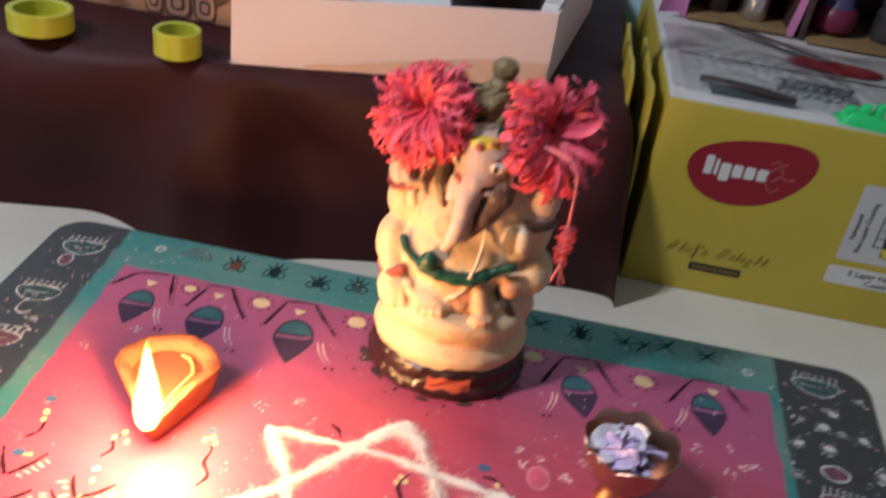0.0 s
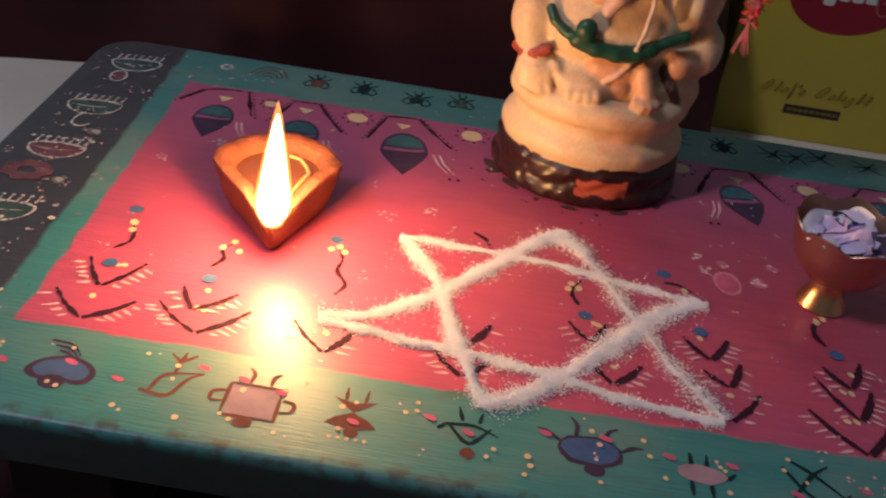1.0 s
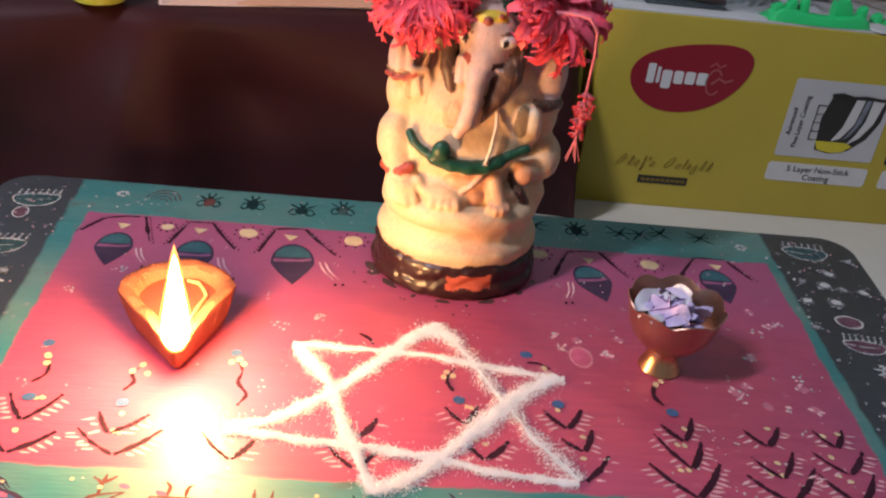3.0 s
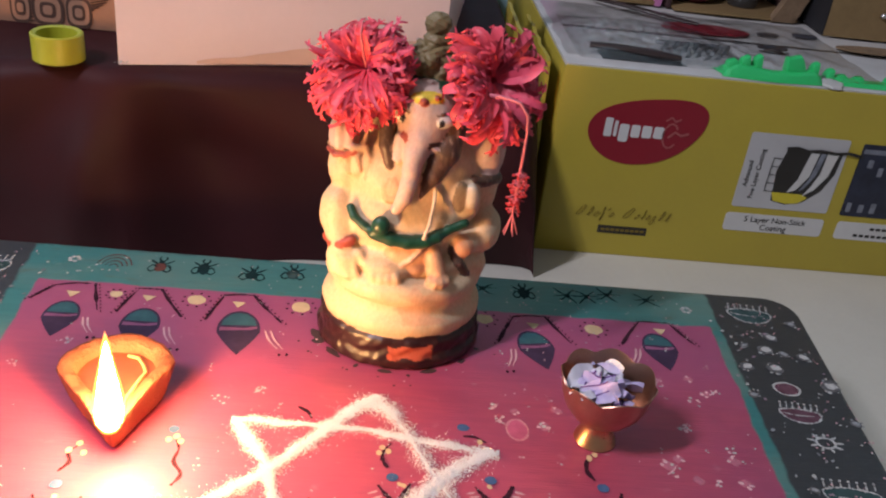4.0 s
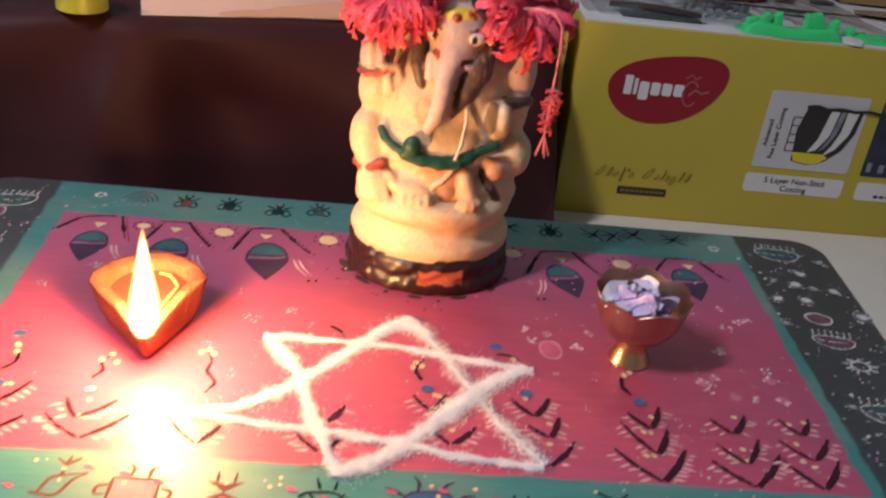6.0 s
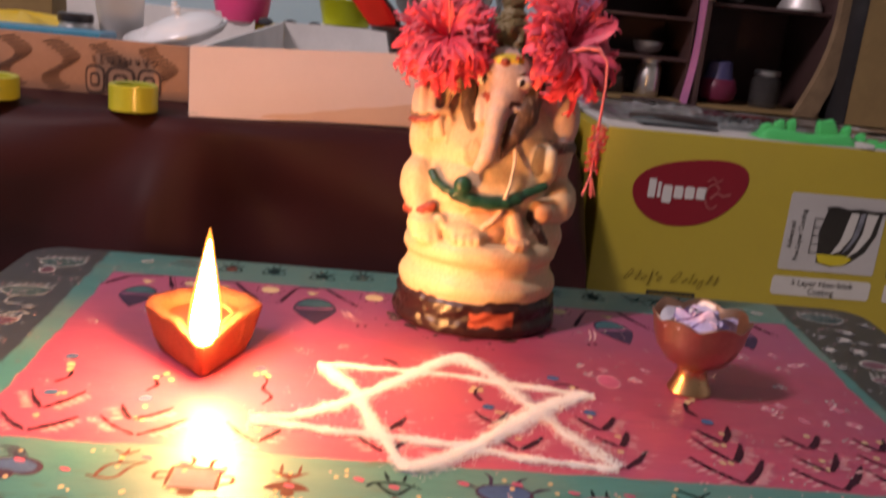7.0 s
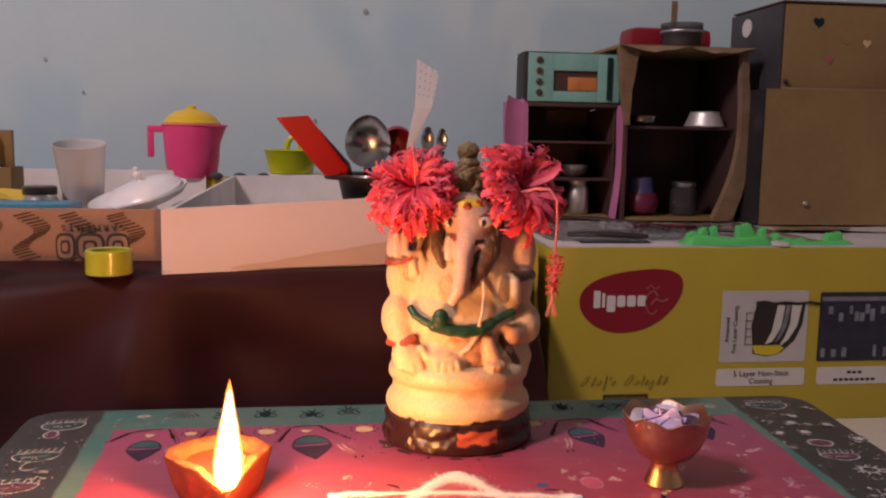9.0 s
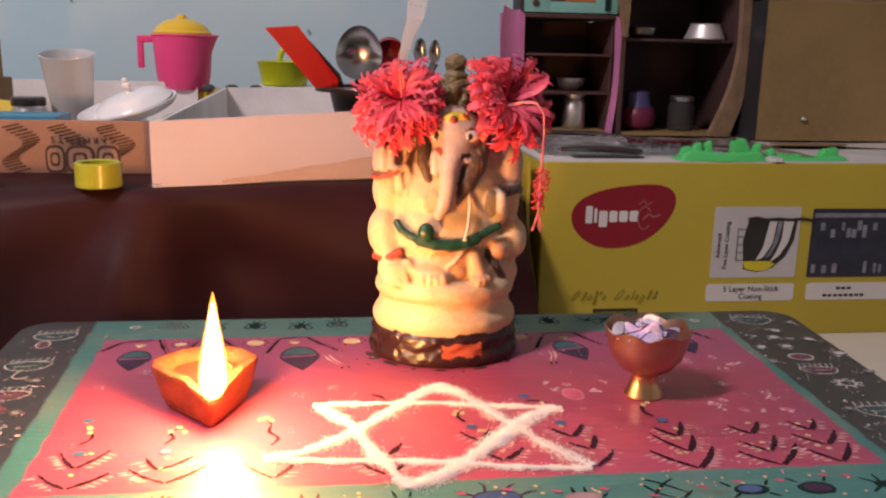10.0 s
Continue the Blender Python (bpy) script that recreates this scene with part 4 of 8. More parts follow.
# smeared chalky blossoms on the pink field
for x, y, r in ((0.103, 0.381, 0.0042), (0.183, 0.387, 0.0036), (0.166, 0.356, 0.0046), (0.173, 0.361, 0.0036), (0.204, 0.362, 0.0042), (0.205, 0.345, 0.0040), (0.206, 0.419, 0.0036), (0.199, 0.433, 0.0034), (0.180, 0.346, 0.0036), (0.112, 0.395, 0.0034), (0.088, 0.392, 0.0032)):
    g = Paint()
    g.blot(x, y, r * 0.9, r * 0.75, random.uniform(-60, 60), 0, 16, 0.16)
    for q in range(4):
        a = q * 1.6 + random.uniform(-0.4, 0.4)
        g.blot(x + r * 0.7 * math.cos(a), y + r * 0.7 * math.sin(a), r * random.uniform(0.22, 0.42), r * random.uniform(0.16, 0.30), math.degrees(a), random.choice((0, 1, 1)), 10, 0.2)
    motif("chalky_blossom_motif", g, [m_rose_chalk, m_lash])

# stray powder and flecks over the board
g = Paint()
fl = random.Random(77)
for k in range(420):
    x = fl.choice((fl.uniform(-0.19, 0.225), fl.uniform(0.08, 0.225), fl.uniform(0.243, 0.298), fl.uniform(-0.258, -0.214)))
    y = fl.uniform(0.240, 0.528)
    for q in range(fl.choice((1, 1, 1, 2, 3))):
        g.blot(x + fl.gauss(0, 0.0012), y + fl.gauss(0, 0.0014), fl.uniform(0.00025, 0.0009), fl.uniform(0.00025, 0.0008), fl.uniform(0, 90), fl.choice((0, 1, 1)), 7, 0.3)
tagged(motif("stray_fleck", g, [m_white_line, m_lash]), kind="stuff")

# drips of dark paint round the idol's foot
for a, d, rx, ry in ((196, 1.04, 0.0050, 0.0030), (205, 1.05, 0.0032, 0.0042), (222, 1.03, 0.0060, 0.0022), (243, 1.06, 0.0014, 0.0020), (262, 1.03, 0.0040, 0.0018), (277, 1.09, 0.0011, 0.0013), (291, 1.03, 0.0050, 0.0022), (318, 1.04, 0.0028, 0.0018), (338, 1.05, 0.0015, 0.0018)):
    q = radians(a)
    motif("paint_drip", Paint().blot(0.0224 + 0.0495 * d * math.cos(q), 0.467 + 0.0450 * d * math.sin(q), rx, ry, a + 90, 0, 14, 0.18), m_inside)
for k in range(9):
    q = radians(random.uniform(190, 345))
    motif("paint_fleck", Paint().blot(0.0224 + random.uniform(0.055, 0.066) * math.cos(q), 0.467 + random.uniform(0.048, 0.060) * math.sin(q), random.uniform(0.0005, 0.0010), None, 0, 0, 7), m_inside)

# ---- added black sheet, stands in for the dark before the board ----
g = Geo().sheet([[(-0.9 + 1.8 * i / 30, -1.0 + 1.33 * j / 24, FLOOR + 0.003 + 0.0015 * noise.noise((i * 0.7, j * 0.7, 0))) for i in range(31)] for j in range(25)])
solo("dark_filler_sheet", g, m_cloth, "flat black sheet added for the darkness before the board", "mat")

# ---- powder star ----
star = thing("powder_star", (0.0, 0.33, 0.0), "six-pointed star drawn in loose white rice powder", "floor drawing")
rng = random.Random(7)
bed, grains = Geo(), Geo()
TETRA = [(1, 1, 1), (1, -1, -1), (-1, 1, -1), (-1, -1, 1)]
LINES = (([(-0.061, 0.371), (-0.043, 0.344), (-0.033, 0.311), (-0.018, 0.272)], 0.0034, 1.0),
         ([(-0.062, 0.371), (-0.024, 0.3705), (0.004, 0.369), (0.036, 0.363), (0.075, 0.356)], 0.0031, 0.62),
         ([(-0.085, 0.306), (-0.065, 0.313), (-0.042, 0.332), (-0.020, 0.360), (-0.001, 0.385), (0.012, 0.397)], 0.0036, 1.0),
         ([(0.012, 0.397), (0.024, 0.376), (0.037, 0.349), (0.054, 0.312), (0.072, 0.286)], 0.0056, 0.34),
         ([(-0.018, 0.273), (0.0, 0.283), (0.019, 0.304), (0.048, 0.339), (0.072, 0.358)], 0.0050, 0.85),
         ([(-0.085, 0.305), (-0.049, 0.301), (-0.016, 0.298), (0.007, 0.295), (0.030, 0.288), (0.071, 0.284)], 0.0028, 0.95),
         ([(0.000, 0.385), (0.012, 0.392), (0.022, 0.381)], 0.0040, 0.6))
for pts, half, full in LINES:
    pts = [Vector(p) for p in pts]
    fine = []
    for i in range(len(pts) - 1):
        m = max(2, int((pts[i + 1] - pts[i]).length / 0.0015))
        fine += [pts[i].lerp(pts[i + 1], k / m) for k in range(m)]
    fine.append(pts[-1])
    for _ in range(10):
        fine = [fine[0]] + [(fine[i - 1] + fine[i] * 2 + fine[i + 1]) / 4 for i in range(1, len(fine) - 1)] + [fine[-1]]
    rows = [[] for _ in range(7)]
    for i, p in enumerate(fine):
        d = (fine[min(i + 1, len(fine) - 1)] - fine[max(i - 1, 0)]).normalized()
        s = Vector((-d.y, d.x))
        p = p + s * 0.0010 * noise.noise((p.x * 70, p.y * 70, 0))
        w = 1.10 * half * (1 + 0.6 * noise.noise((p.x * 110, p.y * 110, 2)))
        thin = full * (0.75 + 0.9 * noise.noise((p.x * 160, p.y * 160, 6)))
        for k in range(7):
            u = (k - 3) / 3
            e = 0.62 * min(1.0, thin) * (1 + (rng.uniform(-0.35, 0.35) if abs(u) > 0.6 else 0))
            rows[k].append((*(p + s * u * w * e), 0.0003 + (0.0008 * (1 - u * u) * rng.uniform(0.2, 1.2) if abs(u) < 0.99 else 0)))
        for _ in range(int(150 * full * w / 0.0036)):
            u = rng.gauss(0, 0.48) if rng.random() < 0.97 else rng.gauss(0, 1.2)
            q = p + s * u * w + d * rng.uniform(-0.001, 0.001)
            r = rng.uniform(0.00009, 0.00024) if rng.random() < 0.95 else rng.uniform(0.00024, 0.00034)
            z = 0.0004 + 0.0006 * max(0, 1 - u * u * 1.6) + r * 0.3
            t = Euler((rng.uniform(0, 6), rng.uniform(0, 6), 0)).to_matrix()
            grains.add([Vector((q.x, q.y, z)) + t @ Vector(c) * r for c in TETRA], [(0, 1, 2), (0, 2, 3), (0, 3, 1), (1, 3, 2)])
    bed.sheet(rows)
part("powder_line", bed, m_powder, star)
tagged(part("powder_grain", grains, m_powder, star, "loose white grains", False), kind="stuff")

# ---- idol: one plaster mesh ----
def surface_net(field, lo, hi, h):
    """Closed mesh of the zero level of a sampled field."""
    ax = [np.arange(a, b, h) for a, b in zip(lo, hi)]
    P = np.stack(np.meshgrid(*ax, indexing="ij"), -1)
    val = field(P.reshape(-1, 3)).reshape(P.shape[:3])
    nx, ny, nz = val.shape
    acc = np.zeros((nx - 1, ny - 1, nz - 1, 3))
    cnt = np.zeros((nx - 1, ny - 1, nz - 1))
    corners = [(i, j, k) for i in (0, 1) for j in (0, 1) for k in (0, 1)]
    for a in corners:
        for axis in range(3):
            if a[axis]:
                continue
            b = list(a)
            b[axis] = 1
            va = val[a[0]:nx - 1 + a[0], a[1]:ny - 1 + a[1], a[2]:nz - 1 + a[2]]
            vb = val[b[0]:nx - 1 + b[0], b[1]:ny - 1 + b[1], b[2]:nz - 1 + b[2]]
            hit = (va < 0) != (vb < 0)
            t = np.where(hit, va / np.where(hit, va - vb, 1), 0)
            for c in range(3):
                acc[..., c] += hit * (a[c] + (t if c == axis else 0))
            cnt += hit
    used = cnt > 0
    index = -np.ones(cnt.shape, int)
    index[used] = np.arange(used.sum())
    cell = np.argwhere(used)
    verts = np.array(lo) + (cell + acc[used] / cnt[used][:, None]) * h
    faces = []
    for axis in range(3):
        u, w = (axis + 1) % 3, (axis + 2) % 3
        s0 = [slice(1, -1)] * 3
        s0[axis] = slice(0, -1)
        s1 = list(s0)
        s1[axis] = slice(1, None)
        A, B = val[tuple(s0)] < 0, val[tuple(s1)] < 0
        e = np.argwhere(A != B)
        flip = A[tuple(e.T)]
        e[:, u] += 1
        e[:, w] += 1
        quad = []
        for du, dw in ((1, 1), (0, 1), (0, 0), (1, 0)):
            c = e.copy()
            c[:, u] -= du
            c[:, w] -= dw
            quad.append(index[tuple(c.T)])
        q = np.stack(quad, 1)
        q[~flip] = q[~flip][:, ::-1]
        faces.append(q)
    return verts, np.concatenate(faces)


CREAM, PINKISH, BROWN, GREEN, RED = (0.62, 0.465, 0.295), (0.60, 0.435, 0.37), (0.085, 0.045, 0.03), (0.007, 0.058, 0.034), (0.34, 0.065, 0.04)
GOLD, DARKBASE, ORANGE, WHITE, INK, YELLOW = (0.24, 0.175, 0.080), (0.026, 0.0075, 0.008), (0.62, 0.13, 0.05), (0.78, 0.74, 0.66), (0.02, 0.012, 0.012), (0.75, 0.55, 0.05)
SHAPES = []


def egg(c, r, colour, k=0.004):
    SHAPES.append(("egg", np.array(c), np.array(r), colour, k))


def limb(a, b, r0, r1, colour, k=0.004):
    SHAPES.append(("limb", np.array(a), np.array(b), (r0, r1), colour, k))


def drum(z0, z1, rx, ry, rnd, colour, k=0.003):
    SHAPES.append(("drum", z0, z1, (rx, ry), rnd, colour, k))


def rope(pts, r, colour, k=0.0015):
    for a, b in zip(pts[:-1], pts[1:]):
        limb(a, b, r, r, colour, k)


SKIN_WARM, SKIN_DEEP = (0.62, 0.33, 0.19), (0.50, 0.27, 0.16)
# footing
drum(0.000, 0.020, 0.0478, 0.0435, 0.004, DARKBASE, 0.002)
drum(0.000, 0.008, 0.0495, 0.0450, 0.003, DARKBASE, 0.003)
drum(0.018, 0.033, 0.0474, 0.0422, 0.007, CREAM, 0.002)
drum(0.029, 0.041, 0.0428, 0.0376, 0.004, CREAM, 0.004)
drum(0.0385, 0.0525, 0.0458, 0.0402, 0.0065, CREAM, 0.002)
# body
egg((-0.002, 0.008, 0.085), (0.0410, 0.0220, 0.0510), CREAM, 0.004)
egg((-0.005, -0.004, 0.078), (0.0360, 0.0225, 0.0280), CREAM, 0.005)
egg((-0.003, 0.002, 0.108), (0.0395, 0.0225, 0.0300), CREAM, 0.005)
egg((-0.016, -0.010, 0.104), (0.0150, 0.0100, 0.0130), CREAM, 0.003)
egg((0.014, -0.009, 0.103), (0.0130, 0.0100, 0.0130), CREAM, 0.003)
egg((-0.004, -0.008, 0.058), (0.0330, 0.0210, 0.0110), CREAM, 0.003)
# lowered arm with a red bracelet, its hand on the knee
egg((-0.0415, 0.001, 0.107), (0.0094, 0.0105, 0.0150), CREAM, 0.0050)
egg((-0.0440, -0.003, 0.0815), (0.0100, 0.0122, 0.0142), CREAM, 0.0045)
limb((-0.0435, -0.008, 0.076), (-0.0405, -0.0150, 0.066), 0.0088, 0.0072, CREAM, 0.0045)
rope([(-0.0490, -0.009, 0.0655), (-0.0455, -0.0170, 0.0660), (-0.0400, -0.0208, 0.0675), (-0.0345, -0.0205, 0.0705)], 0.0026, RED, 0.0010)
egg((-0.0385, -0.0180, 0.0590), (0.0098, 0.0085, 0.0085), CREAM, 0.0035)
limb((-0.0445, -0.0215, 0.0600), (-0.0440, -0.0252, 0.0530), 0.0023, 0.0019, CREAM, 0.0036)
limb((-0.0405, -0.0235, 0.0595), (-0.0396, -0.0272, 0.0515), 0.0023, 0.0019, CREAM, 0.0036)
limb((-0.0365, -0.0245, 0.0595), (-0.0352, -0.0282, 0.0518), 0.0023, 0.0019, CREAM, 0.0036)
limb((-0.0325, -0.0245, 0.0605), (-0.0308, -0.0280, 0.0535), 0.0022, 0.0018, CREAM, 0.0036)
limb((-0.0300, -0.0230, 0.0645), (-0.0268, -0.0258, 0.0595), 0.0022, 0.0018, CREAM, 0.0026)
# raised hand beside the flower, with bands
egg((-0.0430, -0.003, 0.1270), (0.0082, 0.0085, 0.0130), PINKISH, 0.0040)
limb((-0.0400, -0.0105, 0.1240), (-0.0395, -0.0105, 0.1350), 0.0028, 0.0022, PINKISH, 0.0025)
limb((-0.0450, -0.0105, 0.1230), (-0.0455, -0.0105, 0.1350), 0.0028, 0.0022, PINKISH, 0.0025)
rope([(-0.0510, 0.000, 0.1160), (-0.0470, -0.0095, 0.1165), (-0.0400, -0.0120, 0.1180), (-0.0360, -0.0125, 0.1215)], 0.0016, RED, 0.0008)
rope([(-0.0505, -0.001, 0.1200), (-0.0460, -0.0095, 0.1200), (-0.0400, -0.0115, 0.1215)], 0.0014, BROWN, 0.0008)
limb((-0.0345, -0.0125, 0.1165), (-0.0300, -0.0120, 0.1320), 0.0016, 0.0013, (0.34, 0.20, 0.13), 0.0008)
# other raised arm with a dark band
egg((0.0375, 0.000, 0.1230), (0.0096, 0.0085, 0.0170), PINKISH, 0.0050)
rope([(0.0300, -0.0120, 0.1095), (0.0360, -0.0095, 0.1080), (0.0450, -0.0010, 0.1075)], 0.0023, BROWN, 0.0010)
egg((0.0365, 0.001, 0.1000), (0.0090, 0.0095, 0.0150), CREAM, 0.0050)
egg((0.0402, -0.002, 0.0755), (0.0106, 0.0122, 0.0140), CREAM, 0.0045)
limb((0.0385, -0.0085, 0.0735), (0.0275, -0.0160, 0.0710), 0.0085, 0.0062, CREAM, 0.0040)
egg((0.0275, -0.0190, 0.0705), (0.0066, 0.0045, 0.0066), SKIN_WARM, 0.0030)
# open palm holding a pale bud; shade of the hollow beside it is coloured in
egg((0.0260, -0.0130, 0.0965), (0.0095, 0.0055, 0.0135), CREAM, 0.0040)
egg((0.0238, -0.0172, 0.1000), (0.0042, 0.0022, 0.0088), (0.22, 0.15, 0.08), 0.0020)
egg((0.0296, -0.0172, 0.1015), (0.0042, 0.0030, 0.0072), (0.66, 0.58, 0.44), 0.0015)
# crossed legs, feet and loin cloth
limb((-0.0320, -0.0120, 0.0560), (-0.0150, -0.0210, 0.0580), 0.0098, 0.0085, CREAM, 0.0040)
limb((0.0345, -0.0070, 0.0550), (0.0200, -0.0175, 0.0580), 0.0096, 0.0070, CREAM, 0.0040)
egg((-0.0140, -0.0268, 0.0570), (0.0125, 0.0072, 0.0066), (0.61, 0.43, 0.27), 0.0035)
egg((-0.0210, -0.0325, 0.0545), (0.0022, 0.0030, 0.0030), CREAM, 0.0022)
egg((-0.0168, -0.0335, 0.0545), (0.0022, 0.0030, 0.0032), CREAM, 0.0022)
egg((-0.0125, -0.0338, 0.0545), (0.0022, 0.0030, 0.0032), CREAM, 0.0022)
egg((-0.0082, -0.0335, 0.0548), (0.0024, 0.0030, 0.0034), (0.61, 0.43, 0.27), 0.0022)
egg((-0.0025, -0.0240, 0.0660), (0.0130, 0.0062, 0.0085), SKIN_WARM, 0.0022)
egg((0.0015, -0.0265, 0.0590), (0.0060, 0.0040, 0.0055), SKIN_DEEP, 0.0015)
limb((0.0115, -0.0255, 0.0690), (0.0150, -0.0285, 0.0570), 0.0044, 0.0050, (0.62, 0.36, 0.21), 0.0030)
egg((0.0105, -0.0325, 0.0545), (0.0019, 0.0028, 0.0028), (0.60, 0.36, 0.22), 0.0022)
egg((0.0140, -0.0338, 0.0540), (0.0019, 0.0028, 0.0028), (0.60, 0.36, 0.22), 0.0022)
egg((0.0175, -0.0335, 0.0542), (0.0019, 0.0028, 0.0028), (0.60, 0.36, 0.22), 0.0022)
egg((0.0205, -0.0318, 0.0550), (0.0018, 0.0026, 0.0026), (0.60, 0.36, 0.22), 0.0022)
# shade in the gap beside the foot, put in as brown
limb((0.0225, -0.0208, 0.0700), (0.0262, -0.0210, 0.0620), 0.0020, 0.0030, BROWN, 0.0008)
limb((0.0262, -0.0210, 0.0620), (0.0315, -0.0185, 0.0540), 0.0030, 0.0022, BROWN, 0.0008)
# green sash with a knot
rope([(-0.0365, -0.0165, 0.0890), (-0.0340, -0.0200, 0.0850), (-0.0285, -0.0235, 0.0815), (-0.0225, -0.0265, 0.0790)], 0.0024, GREEN, 0.0010)
rope([(-0.0225, -0.0265, 0.0790), (-0.0130, -0.0283, 0.0768), (-0.0035, -0.0290, 0.0760), (0.0060, -0.0282, 0.0772), (0.0125, -0.0262, 0.0795)], 0.0036, GREEN, 0.0015)
rope([(0.0125, -0.0262, 0.0795), (0.0185, -0.0235, 0.0830), (0.0275, -0.0215, 0.0870)], 0.0026, GREEN, 0.0010)
egg((-0.0190, -0.0285, 0.0850), (0.0052, 0.0042, 0.0056), GREEN, 0.0010)
# sacred thread
rope([(0.0085, -0.0200, 0.1100), (0.0090, -0.0232, 0.1000), (0.0075, -0.0275, 0.0880), (0.0050, -0.0310, 0.0810)], 0.0011, (0.74, 0.58, 0.42), 0.0008)
rope([(0.0040, -0.0290, 0.0720), (-0.0010, -0.0305, 0.0660), (-0.0055, -0.0300, 0.0620)], 0.0014, (0.66, 0.44, 0.32), 0.0008)
# head and face
egg((0.001, -0.004, 0.1440), (0.0180, 0.0165, 0.0172), PINKISH, 0.004)
egg((0.000, -0.008, 0.1340), (0.0140, 0.0135, 0.0116), PINKISH, 0.004)
egg((-0.0270, 0.003, 0.1290), (0.0165, 0.0090, 0.0215), CREAM, 0.003)
egg((0.0285, 0.004, 0.1290), (0.0155, 0.0090, 0.0220), PINKISH, 0.003)
# shallow leaf-shaped ear with a dull outline
rope([(-0.0390, -0.0112, 0.1080), (-0.0400, -0.0118, 0.1160), (-0.0365, -0.0126, 0.1225), (-0.0300, -0.0132, 0.1235), (-0.0282, -0.0136, 0.1180), (-0.0286, -0.0138, 0.1060)], 0.0014, (0.52, 0.34, 0.20), 0.0022)
egg((-0.0340, -0.0105, 0.1130), (0.0042, 0.0044, 0.0080), CREAM, 0.0025)
limb((-0.0345, -0.0146, 0.1180), (-0.0325, -0.0150, 0.1105), 0.0009, 0.0007, (0.50, 0.32, 0.19), 0.0008)
# dark hair locks
limb((-0.0205, -0.0085, 0.1450), (-0.0195, -0.0142, 0.1270), 0.0044, 0.0044, BROWN, 0.0008)
limb((-0.0195, -0.0142, 0.1270), (-0.0168, -0.0172, 0.1165), 0.0042, 0.0026, BROWN, 0.0008)
limb((0.0180, -0.0090, 0.1410), (0.0125, -0.0138, 0.1260), 0.0056, 0.0080, BROWN, 0.0015)
limb((0.0125, -0.0138, 0.1260), (0.0065, -0.0190, 0.1130), 0.0078, 0.0052, BROWN, 0.0015)
limb((0.0065, -0.0190, 0.1130), (0.0008, -0.0238, 0.1010), 0.0048, 0.0010, BROWN, 0.0010)
# trunk
limb((-0.001, -0.0088, 0.1385), (-0.0028, -0.0160, 0.1315), 0.0100, 0.0074, PINKISH, 0.006)
limb((-0.0028, -0.0160, 0.1315), (-0.0040, -0.0210, 0.1250), 0.0074, 0.0055, PINKISH, 0.003)
limb((-0.0040, -0.0210, 0.1250), (-0.0052, -0.0242, 0.1180), 0.0055, 0.0045, PINKISH, 0.003)
limb((-0.0052, -0.0242, 0.1180), (-0.0063, -0.0266, 0.1100), 0.0045, 0.0041, PINKISH, 0.003)
limb((-0.0063, -0.0266, 0.1100), (-0.0078, -0.0278, 0.1030), 0.0041, 0.0038, PINKISH, 0.003)
limb((-0.0078, -0.0278, 0.1030), (-0.0112, -0.0276, 0.0955), 0.0038, 0.0033, PINKISH, 0.003)
# tusk stump and curled sweet at the trunk
limb((-0.0125, -0.0165, 0.1325), (-0.0128, -0.0196, 0.1215), 0.0030, 0.0024, (0.66, 0.52, 0.44), 0.0018)
rope([(-0.0165, -0.0182, 0.1085), (-0.0190, -0.0190, 0.1035), (-0.0170, -0.0202, 0.0975), (-0.0125, -0.0208, 0.0980), (-0.0115, -0.0202, 0.1050), (-0.0140, -0.0192, 0.1090)], 0.0013, (0.60, 0.38, 0.23), 0.0020)
egg((-0.0152, -0.0180, 0.1030), (0.0036, 0.0034, 0.0052), CREAM, 0.0020)
# painted face
egg((-0.0125, -0.0122, 0.1436), (0.0046, 0.0042, 0.0030), WHITE, 0.0008)
egg((-0.0122, -0.0154, 0.1436), (0.0020, 0.0015, 0.0023), INK, 0.0002)
rope([(-0.0165, -0.0118, 0.1462), (-0.0135, -0.0148, 0.1478), (-0.0090, -0.0172, 0.1470)], 0.0006, (0.16, 0.07, 0.04), 0.0004)
egg((0.0088, -0.0164, 0.1436), (0.0060, 0.0043, 0.0036), WHITE, 0.0008)
egg((0.0084, -0.0196, 0.1434), (0.0020, 0.0014, 0.0022), INK, 0.0002)
rope([(0.0030, -0.0192, 0.1462), (0.0085, -0.0188, 0.1482), (0.0138, -0.0145, 0.1476)], 0.0006, (0.16, 0.07, 0.04), 0.0004)
rope([(0.0128, -0.0165, 0.1432), (0.0155, -0.0135, 0.1442)], 0.0006, INK, 0.0004)
rope([(-0.0145, -0.0158, 0.1325), (-0.0122, -0.0180, 0.1343), (-0.0095, -0.0196, 0.1335)], 0.0012, RED, 0.0005)
rope([(0.0035, -0.0208, 0.1305), (0.0060, -0.0196, 0.1316), (0.0092, -0.0172, 0.1310)], 0.0014, (0.06, 0.02, 0.015), 0.0006)
egg((0.0058, -0.0200, 0.1288), (0.0024, 0.0022, 0.0014), (0.55, 0.42, 0.40), 0.0004)
egg((0.0000, -0.0142, 0.1545), (0.0088, 0.0042, 0.0036), YELLOW, 0.001)
egg((-0.0020, -0.0182, 0.1538), (0.0024, 0.0018, 0.0022), RED, 0.0006)
egg((0.0050, -0.0170, 0.1562), (0.0016, 0.0016, 0.0014), RED, 0.0006)
egg((-0.0095, -0.0140, 0.1530), (0.0026, 0.0026, 0.0020), RED, 0.0006)
